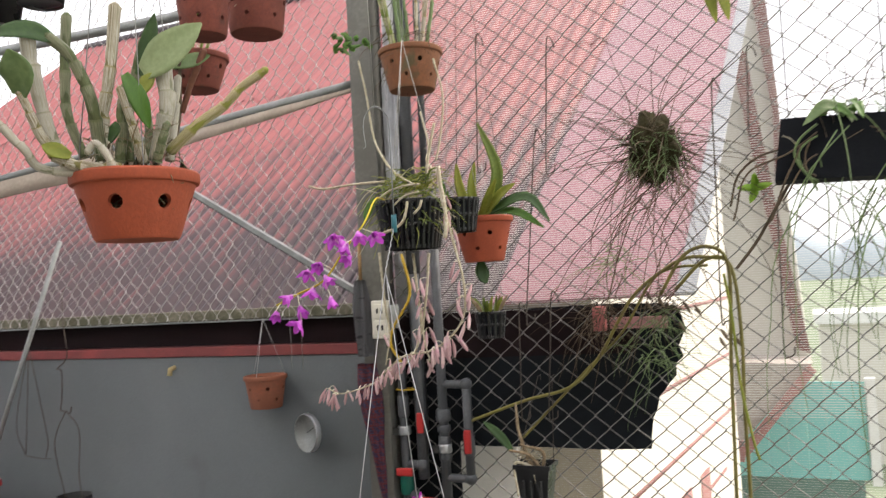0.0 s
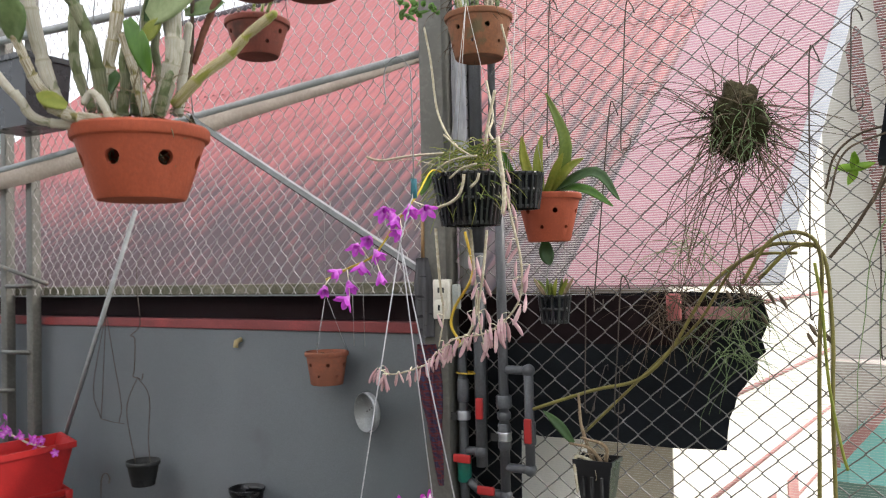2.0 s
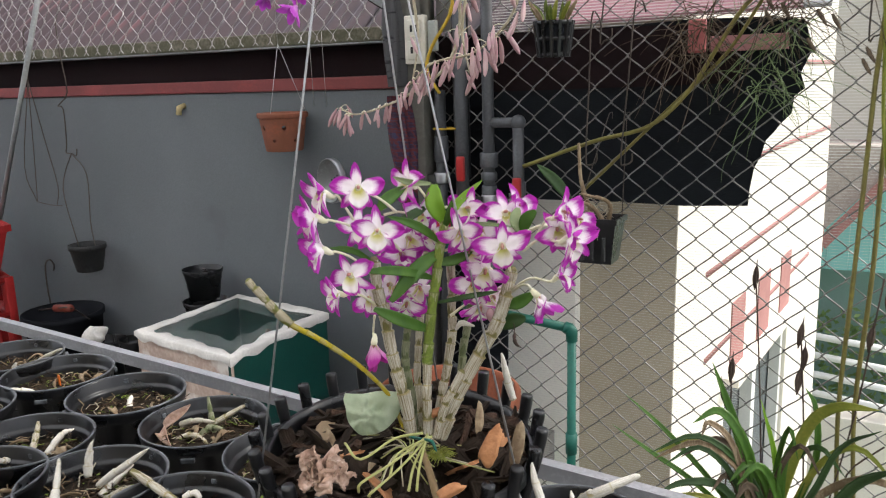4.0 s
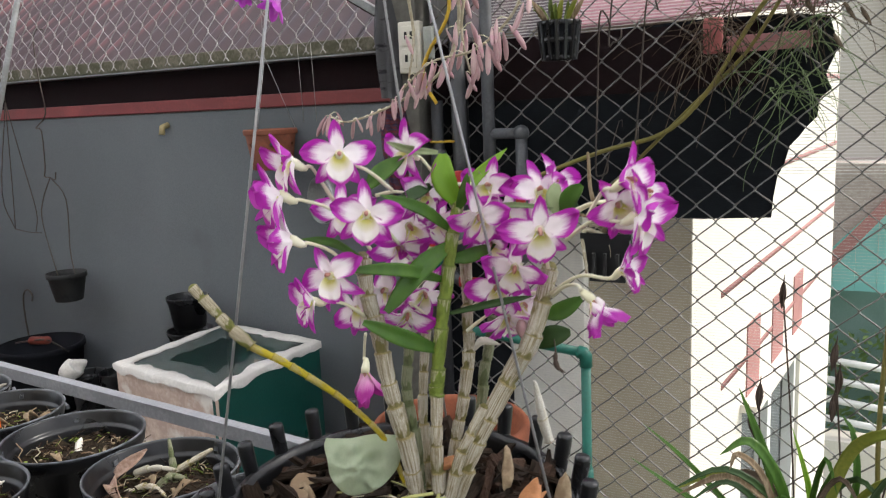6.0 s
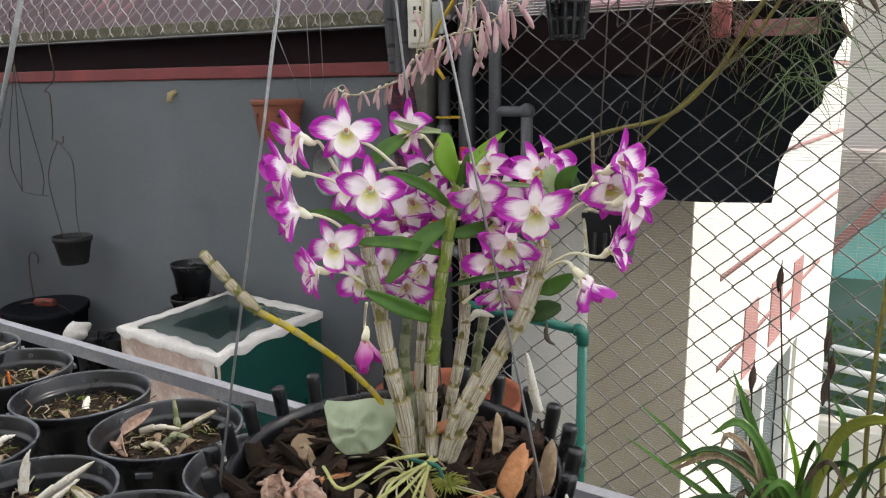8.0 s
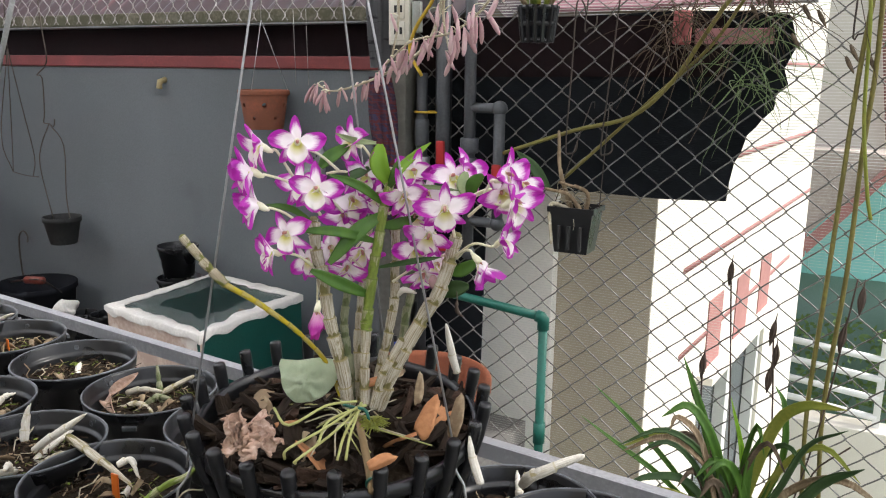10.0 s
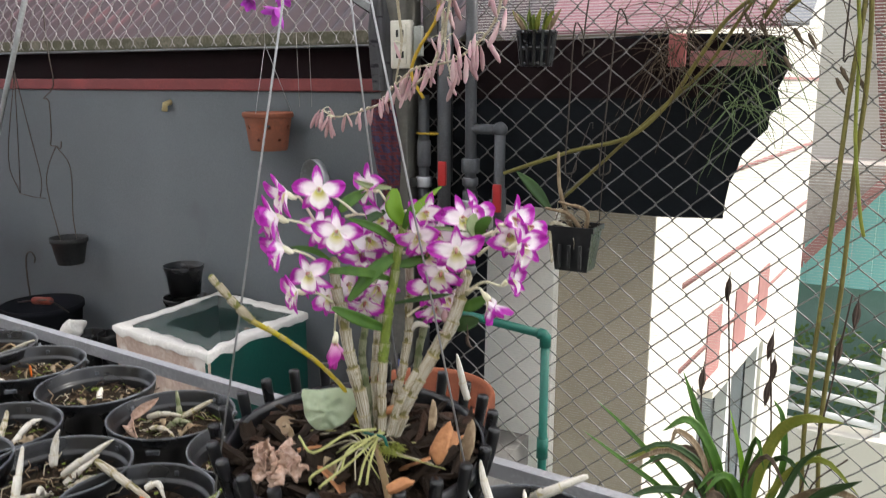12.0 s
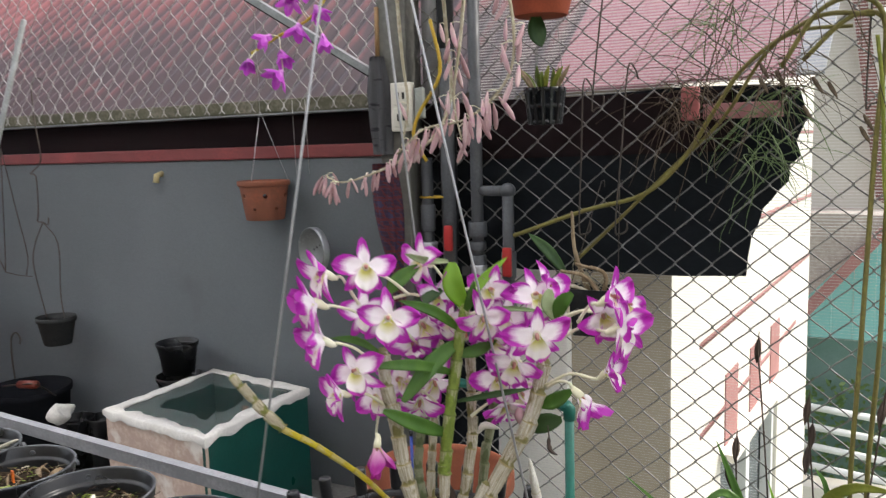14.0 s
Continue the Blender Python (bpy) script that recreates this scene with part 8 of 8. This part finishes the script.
for m_, pts in ((DRY, (V(b1, -0.01, 0, -0.02), (-1.003, 2.880, 1.016), (-1.013, 2.880, 1.137))), (DRY, (V(b1, 0.02, 0, -0.02), (-0.967, 2.860, 0.953), (-1.037, 2.850, 0.970))), (ROOT, (V(b1, 0, 0, -0.02), (-1.014, 2.840, 0.924), (-0.998, 2.810, 0.814))), (DRY, (V(b1, 0.03, 0, -0.02), (-0.914, 2.860, 0.966), (-0.997, 2.860, 0.991)))):
    part("cane", cane(bmesh.new(), pts, (0.007, 0.004), 7, 4), m_, ob)
part("leaf", leaf([(-1.038, 2.880, 0.964), (-1.081, 2.860, 1.026), (-1.136, 2.850, 1.076)], 0.035, up=CAMSIDE), LEAF_DARK, ob)
tagged(part("root_tangle", strands(V(b1, -0.03, 0, 0.0), 34, 0.03, 0.10, 0.0015, 31, 0.4, 0.8, 0.3, 0.04), ROOT, ob), kind="stuff")

# purple spray
spray = thing("purple_orchid", "drooping spray of vivid purple orchid flowers", "orchid")
PBIG = [mesh("flower", bloom_mesh(0.041, 0.018, 5, t, 0), PURPLE) for t in (54, 64, 72)]
LIPP = mesh("lip", petal(0.020, 0.016, -0.3, 0.5, 0.5, 0.5), PURPLE_LIP)
stem = smooth_line([V(s1, -0.06, -0.02, -0.01), (-1.232, 2.280, 1.888), (-1.214, 2.160, 1.802), (-1.284, 2.150, 1.722), (-1.363, 2.150, 1.633), (-1.463, 2.150, 1.594), (-1.545, 2.150, 1.562)], 5)
part("stem", rod(stem, 0.003, 6), CANE_YELLOW, spray)
for i, p in enumerate(((-1.170, 2.130, 1.768), (-1.222, 2.130, 1.776), (-1.288, 2.130, 1.761), (-1.319, 2.140, 1.771), (-1.243, 2.120, 1.702), (-1.359, 2.130, 1.688), (-1.400, 2.120, 1.670), (-1.354, 2.140, 1.650), (-1.323, 2.120, 1.584), (-1.392, 2.130, 1.614), (-1.462, 2.120, 1.593), (-1.528, 2.120, 1.545), (-1.426, 2.110, 1.513), (-1.254, 2.110, 1.741), (-1.445, 2.130, 1.559))):
    g = random.Random(400 + i)
    m = Matrix.Translation(p) @ Euler((radians(g.uniform(120, 175)), radians(g.uniform(-30, 30)), radians(g.uniform(-20, 50)))).to_matrix().to_4x4()
    ob = link("flower", PBIG[i % 3], spray, m=m @ Matrix.Scale(g.uniform(1.0, 1.25), 4))
    link("lip", LIPP, ob, m=Matrix.Rotation(radians(g.uniform(-20, 20)), 4, "Y") @ Matrix.Rotation(radians(60), 4, "X"))
    q = min(stem, key=lambda v: (v - Vector(p)).length)
    part("pedicel", rod([q, mixp(q, p, 0.5), p], 0.0014, 4), PEDICEL, spray)

# mounted plant with a mass of wiry roots
mp = (-0.432, 2.790, 2.009)
mount = thing("mounted_orchid", "bark mount thick with wiry brown roots", "orchid")
bm = bmesh.new()
bmesh.ops.create_icosphere(bm, subdivisions=4, radius=1)
for v in bm.verts:
    c = v.co.copy()
    v.co = Vector((c.x * 0.075, c.y * 0.055, c.z * 0.115 + 0.01)) * (1 + 0.35 * noise.noise(c * 2.6) + 0.2 * noise.noise(c * 6))
part("bark", bm, MOSS, mount, "mossy dark bark", loc=mp)
tagged(part("moss", strands(mp, 300, 0.05, 0.11, 0.0017, 51, 0.6, 1.0, 0.0, 0.085), MOSS, mount), kind="stuff")
tagged(part("moss", strands(V(mp, 0, -0.03, 0), 120, 0.05, 0.12, 0.0018, 54, 0.6, 1.0, 0.0, 0.08), LEAF_GREY, mount, "olive root moss"), kind="stuff")
tagged(part("root_tangle", strands(mp, 92, 0.16, 0.44, 0.0024, 52, 0.22, 1.2, 0.0, 0.06), TWIG, mount, "wiry brown roots"), kind="stuff")
tagged(part("root_tangle", strands(V(mp, 0.02, 0, -0.10), 22, 0.35, 0.80, 0.0023, 53, 0.75, 0.7, -0.4, 0.10), TWIG, mount, "long hanging wiry roots"), kind="stuff")

# black basket with trailing plant
kb = ((-0.045, 2.840, 2.05),)
ob = thing("hanging_basket", "rectangular black basket hung on the fence", "plant basket")
part("basket", outline([(-0.058, 1.867), (0.296, 1.852), (0.318, 2.043), (-0.027, 2.062)], 0.16, 2.76), BLACK_NET, ob, smooth=False)
for dx in (0.04, 0.32):
    part("wire", rod([(kb[0][0] + dx, 2.84, kb[0][2]), (kb[0][0] + dx, 2.84, 3.2)], 0.002, 5), RUSTY, ob)
trail = thing("trailing_orchid", "trailing green orchid spilling from a black basket", "orchid")
kc = (kb[0][0] + 0.2, 2.80, kb[0][2])
tagged(part("root_tangle", strands(V(kc, 0.06, -0.05, -0.10), 26, 0.40, 0.9, 0.0030, 61, 1.25, 0.8, -0.5, 0.15), LEAF_GREY, trail, "long hanging green-grey roots"), kind="stuff")
for m_, r_, pts in ((LEAF_GREY, 0.0042, ((0.075, 2.735, 2.028), (0.035, 2.735, 1.999), (0.014, 2.735, 1.973), (0.005, 2.735, 1.939), (0.02, 2.735, 1.899), (0.042, 2.735, 1.868), (0.064, 2.735, 1.852))),
                    (LEAF_GREY, 0.0036, ((0.073, 2.735, 1.991), (0.038, 2.735, 1.972), (0.017, 2.735, 1.942), (0.024, 2.735, 1.898), (0.05, 2.735, 1.851), (0.063, 2.735, 1.823))),
                    (TWIG, 0.0034, ((0.053, 2.735, 1.98), (0.036, 2.735, 1.94), (0.036, 2.735, 1.891), (0.061, 2.735, 1.866))),
                    (TWIG, 0.0032, ((0.073, 2.735, 2.003), (0.024, 2.735, 1.969), (-0.026, 2.735, 1.941), (-0.087, 2.735, 1.923), (-0.129, 2.735, 1.902), (-0.157, 2.735, 1.861), (-0.175, 2.735, 1.79), (-0.188, 2.735, 1.749))),
                    (TWIG, 0.0040, ((0.024, 2.735, 1.963), (0.001, 2.735, 1.917), (-0.032, 2.735, 1.851), (-0.064, 2.735, 1.766), (-0.078, 2.735, 1.738))),
                    (TWIG, 0.0030, ((0.069, 2.735, 1.935), (0.04, 2.735, 1.917), (0.009, 2.735, 1.878), (-0.013, 2.735, 1.837), (-0.035, 2.735, 1.802))),
                    (ROOT, 0.0015, ((-0.027, 2.735, 2.004), (-0.004, 2.735, 1.992), (0.014, 2.735, 1.97)))):
    part("stem", rod(smooth_line(pts, 5), r_, 6), m_, trail, "coiled trailing stem")
tagged(part("root_tangle", strands(kc, 30, 0.1, 0.3, 0.002, 62, 0.3, 0.9, 0.7, 0.10), TWIG, trail), kind="stuff")
for k in range(6):
    a = rng.uniform(0, 6.28)
    q = V(kc, rng.uniform(-0.12, 0.18), rng.uniform(-0.05, 0.02), 0.0)
    part("leaf", leaf([q, V(q, 0.05 * math.cos(a), -0.04, 0.03), V(q, 0.12 * math.cos(a), -0.08, -0.03)], 0.04, up=CAMSIDE, n=5), [LEAF, LEAF_GREY][k % 2], trail)
for p in ((-0.126, 2.900, 1.860), (-0.121, 2.900, 1.864)):
    for a in (0.2, 1.6, 3.0, 4.4):
        part("leaf", leaf([p, V(p, 0.02 * math.cos(a), 0, 0.02 * math.sin(a)), V(p, 0.055 * math.cos(a), -0.01, 0.05 * math.sin(a))], 0.024, up=CAMSIDE, n=3), LEAF_BRIGHT, trail)

# vines in the fence
vine = thing("vine", "yellow-green climbing stems woven through the fence", "vine")
for r_, m_, pts in ((0.0066, VINE, ((-1.243, 3.000, 1.050), (-1.012, 3.000, 1.132), (-0.835, 3.000, 1.181), (-0.723, 3.000, 1.282), (-0.635, 3.000, 1.422), (-0.573, 3.000, 1.516), (-0.482, 3.000, 1.590), (-0.374, 3.000, 1.645), (-0.255, 3.000, 1.636))),
                    (0.0052, VINE, ((-1.050, 3.020, 0.972), (-0.908, 3.020, 1.109), (-0.759, 3.020, 1.255), (-0.621, 3.020, 1.390), (-0.511, 3.020, 1.562), (-0.428, 3.020, 1.612), (-0.304, 3.020, 1.614))),
                    (0.0066, VINE, ((-0.471, 2.980, 1.517), (-0.383, 2.980, 1.653), (-0.287, 2.980, 1.678), (-0.231, 2.980, 1.598), (-0.245, 2.980, 1.291), (-0.260, 2.980, 0.782), (-0.273, 2.980, 0.388), (-0.259, 2.980, 0.076))),
                    (0.0066, VINE, ((-0.420, 3.000, 1.533), (-0.309, 3.000, 1.635), (-0.226, 3.000, 1.606), (-0.207, 3.000, 1.361), (-0.214, 3.000, 1.109), (-0.216, 3.000, 0.782), (-0.233, 3.000, 0.389), (-0.216, 3.000, 0.079))),
                    (0.005, LEAF_YELLOW, ((-0.249, 2.970, 1.581), (-0.232, 2.970, 1.436), (-0.220, 2.970, 1.203), (-0.191, 2.970, 1.008), (-0.175, 2.970, 0.939))),
                    (0.0055, TWIG, ((-0.004, 2.950, 1.893), (-0.084, 2.950, 1.763), (-0.136, 2.950, 1.680), (-0.204, 2.950, 1.596))),
                    (0.004, TWIG, ((0.002, 2.950, 1.995), (-0.104, 2.950, 1.975), (-0.179, 2.950, 1.914), (-0.209, 2.950, 1.811)))):
    part("stem", rod(smooth_line(pts, 5), r_, 7), m_, vine)
for k, p in enumerate(((-0.703, 3.000, 1.487), (-0.484, 3.000, 1.421), (-0.504, 3.000, 1.296), (-0.731, 3.000, 1.414), (-0.620, 3.000, 1.650), (-0.447, 3.000, 1.513))):
    tagged(part("root_tangle", strands(p, 34, 0.08, 0.26, 0.0017, 70 + k, 0.35, 1.0, -0.2, 0.05), [TWIG, LEAF_GREY, LEAF_GREY, TWIG, LEAF_GREY, TWIG][k], vine, "thin straggling shoots"), kind="stuff")
for k in range(9):
    p = mixp((-0.536, 3.000, 1.531), (-0.293, 3.000, 1.331), rng.random())
    p = V(p, rng.uniform(-0.1, 0.1), 0, rng.uniform(-0.1, 0.1))
    part("leaf", leaf([p, V(p, 0.01, 0, -0.02), V(p, 0.025, 0, -0.045)], 0.013, up=CAMSIDE, n=3), TWIG, vine)
clipm = (-0.708, 3.040, 1.439)
ob = part("clothes_peg", block((clipm[0] - 0.028, 3.02, clipm[2] - 0.05), (clipm[0] + 0.022, 3.05, clipm[2] + 0.045), 0.008), mat("faded_pink_plastic", (0.55, 0.17, 0.17), None, 0.6))
tagged(ob, "faded pink plastic clip on the fence", "clip")

ob = part("plank", block((-0.685, 3.085, 1.392), (-0.470, 3.100, 1.436), 0.003), mat("faded_pink_board", (0.50, 0.25, 0.26), (0.38, 0.18, 0.19), 0.75, scale=9))
tagged(ob, "faded pink board end against the black cloth", "board")

# hanging wire hooks on the fence
for k, (a, b) in enumerate((((-1.093, 2.900, 2.546), (-1.116, 2.900, 2.047)), ((-0.826, 2.950, 2.501), (-0.858, 2.950, 2.019)), ((-0.895, 2.950, 2.147), (-0.972, 2.950, 1.456)), ((-0.983, 2.900, 1.500), (-0.998, 2.900, 1.094)), ((-0.247, 3.000, 2.250), (-0.269, 3.000, 1.435)), ((-0.122, 3.000, 2.361), (-0.134, 3.000, 2.076)), ((-0.059, 2.980, 1.815), (-0.073, 2.980, 1.309)), ((-0.861, 2.920, 1.535), (-0.897, 2.920, 1.095)))):
    ob = part("wire_hook", rod(smooth_line([V(a, 0.03, 0, -0.03), V(a, 0.02, 0, 0.0), a, mixp(a, b, 0.5), b, V(b, 0.012, 0, -0.022), V(b, 0.032, 0, -0.012), V(b, 0.034, 0, 0.012)], 4), 0.0026, 5), RUSTY)
    tagged(ob, "dark wire hook hung on the fence", "wire hook", "wire hooks on the fence")

# yellowing leaf hanging high
lf = (-0.231, 2.800, 2.574)
ob = thing("leaf_spray", "hanging yellow-green leaf above the fence", "leaf")
for dx in (0.0, 0.04):
    part("leaf", leaf([V(lf, dx, 0, 0.05), V(lf, dx + 0.01, 0, -0.05), V(lf, dx + 0.03, 0, -0.16)], 0.05, up=CAMSIDE), LEAF_YELLOW, ob)

# ---- strap-leaved plant with seed pods at the fence foot ----
fp = (-0.443, 2.930, -0.049)
ob = link("nursery_pot", POT_ME, m=Matrix.Translation((fp[0], 2.95, -0.32)) @ Matrix.Diagonal((1.3, 1.3, (fp[2] + 0.32) / 0.132, 1)))
tagged(ob, "black plastic pot on the floor by the fence", "plant pot", "pots by the fence")
ground_orchid = thing("ground_orchid", "strap-leaved plant with dark split seed pods", "orchid")
for m_, w, pts in ((LEAF, 0.05, ((-0.445, 2.930, -0.013), (-0.531, 2.900, 0.297), (-0.604, 2.880, 0.509))), (LEAF_YELLOW, 0.06, ((-0.430, 2.930, -0.009), (-0.356, 2.880, 0.333), (-0.281, 2.840, 0.444), (-0.174, 2.800, 0.469))), (LEAF, 0.026, ((-0.483, 2.930, -0.024), (-0.620, 2.880, 0.164), (-0.741, 2.850, 0.299), (-0.844, 2.820, 0.396))),
                   (LEAF, 0.026, ((-0.483, 2.930, -0.033), (-0.637, 2.850, 0.138), (-0.750, 2.800, 0.231), (-0.865, 2.760, 0.319))), (LEAF, 0.035, ((-0.394, 2.950, -0.010), (-0.324, 2.950, 0.218), (-0.330, 2.950, 0.385), (-0.359, 2.950, 0.445))), (LEAF_DARK, 0.06, ((-0.318, 2.900, 0.021), (-0.222, 2.850, 0.223), (-0.117, 2.800, 0.319))),
                   (LEAF_BRIGHT, 0.032, ((-0.432, 2.950, -0.020), (-0.428, 2.960, 0.189), (-0.478, 2.970, 0.382))), (LEAF, 0.05, ((-0.450, 2.900, 0.002), (-0.492, 2.860, 0.254), (-0.569, 2.840, 0.380), (-0.638, 2.800, 0.349))), (LEAF_DARK, 0.04, ((-0.465, 2.900, -0.011), (-0.557, 2.840, 0.145), (-0.659, 2.800, 0.157), (-0.727, 2.760, 0.124))),
                   (LEAF, 0.045, ((-0.405, 2.900, 0.006), (-0.402, 2.860, 0.224), (-0.374, 2.840, 0.338))), (LEAF, 0.035, ((-0.455, 2.960, -0.041), (-0.530, 2.980, 0.102), (-0.528, 3.000, 0.256))), (DRY, 0.03, ((-0.463, 2.880, 0.000), (-0.527, 2.840, 0.272), (-0.593, 2.800, 0.358), (-0.613, 2.800, 0.312))),
                   (LEAF_DARK, 0.035, ((-0.425, 2.880, 0.002), (-0.324, 2.800, 0.190), (-0.258, 2.760, 0.366), (-0.167, 2.700, 0.455)))):
    part("leaf", leaf(pts, w * 0.62, fold=0.35, up=CAMSIDE, widest=0.4, base=0.7, tip=0.04, n=5, twist=0.3), m_, ground_orchid)
for k in range(16):
    a = rng.uniform(-1.6, 1.6)
    q = V(fp, rng.uniform(-0.06, 0.08), rng.uniform(-0.05, 0.05), 0.0)
    h = rng.uniform(0.16, 0.42)
    sx_ = math.sin(a) * rng.uniform(0.15, 0.42)
    part("leaf", leaf([q, V(q, sx_ * 0.35, -0.02, h * 0.7), V(q, sx_ * 0.75, -0.06, h), V(q, sx_ * 1.15, -0.1, h * 0.82)], rng.uniform(0.016, 0.028), fold=0.35, up=CAMSIDE, widest=0.4, base=0.7, tip=0.04, n=5, twist=0.4), [LEAF, TWIG, LEAF_DARK, LEAF_YELLOW, DRY, TWIG][k % 6], ground_orchid)
pod = bmesh.new()
rings = []
for z, r in ((0.045, 0.0012), (0.029, 0.0030), (0.022, 0.008), (0.012, 0.0128), (0.0, 0.0148), (-0.012, 0.0115), (-0.023, 0.006), (-0.031, 0.0012)):
    rings.append([pod.verts.new((r * (1 - 0.42 * (k % 4 in (1, 2)) - 0.12 * (k % 4 == 0)) * math.cos(math.pi * k / 12), r * (1 - 0.42 * (k % 4 in (1, 2)) - 0.12 * (k % 4 == 0)) * math.sin(math.pi * k / 12), z)) for k in range(24)])
for a, b in zip(rings, rings[1:]):
    for k in range(24):
        pod.faces.new((a[k], b[k], b[(k + 1) % 24], a[(k + 1) % 24]))
pod.faces.new(rings[0])
pod.faces.new(rings[-1][::-1])
POD_ME = mesh("seed_pod", pod, POD)
for pts, pods in ((((-0.456, 2.950, -0.009), (-0.482, 2.980, 0.378), (-0.515, 3.020, 0.731)), ((-0.517, 3.020, 0.739),)), (((-0.344, 2.950, 0.022), (-0.360, 2.980, 0.317), (-0.385, 3.000, 0.605)), ((-0.385, 3.000, 0.585), (-0.382, 2.990, 0.447), (-0.371, 3.000, 0.517))), (((-0.573, 2.950, -0.041), (-0.558, 2.950, 0.235), (-0.562, 2.950, 0.477)), ((-0.562, 2.950, 0.468), (-0.580, 2.950, 0.388))),
                  (((-0.294, 2.950, 0.036), (-0.228, 2.950, 0.404), (-0.187, 2.950, 0.782)), ((-0.207, 2.950, 0.613), (-0.172, 2.950, 0.724))), (((-0.252, 2.900, 0.074), (-0.238, 2.900, 0.228), (-0.154, 2.900, 0.328)), ((-0.004, 2.900, 0.584), (-0.045, 2.900, 0.490)))):
    part("stalk", rod(smooth_line(pts, 4), 0.0026, 5), POD, ground_orchid)
    for p in pods:
        link("seed_pod", POD_ME, ground_orchid, m=Matrix.Translation(p) @ pose(0, 0, 0, rng.uniform(-12, 12), rng.uniform(-12, 12), rng.uniform(0, 90)) @ Matrix.Diagonal((0.72, 0.72, 1.3, 1)))
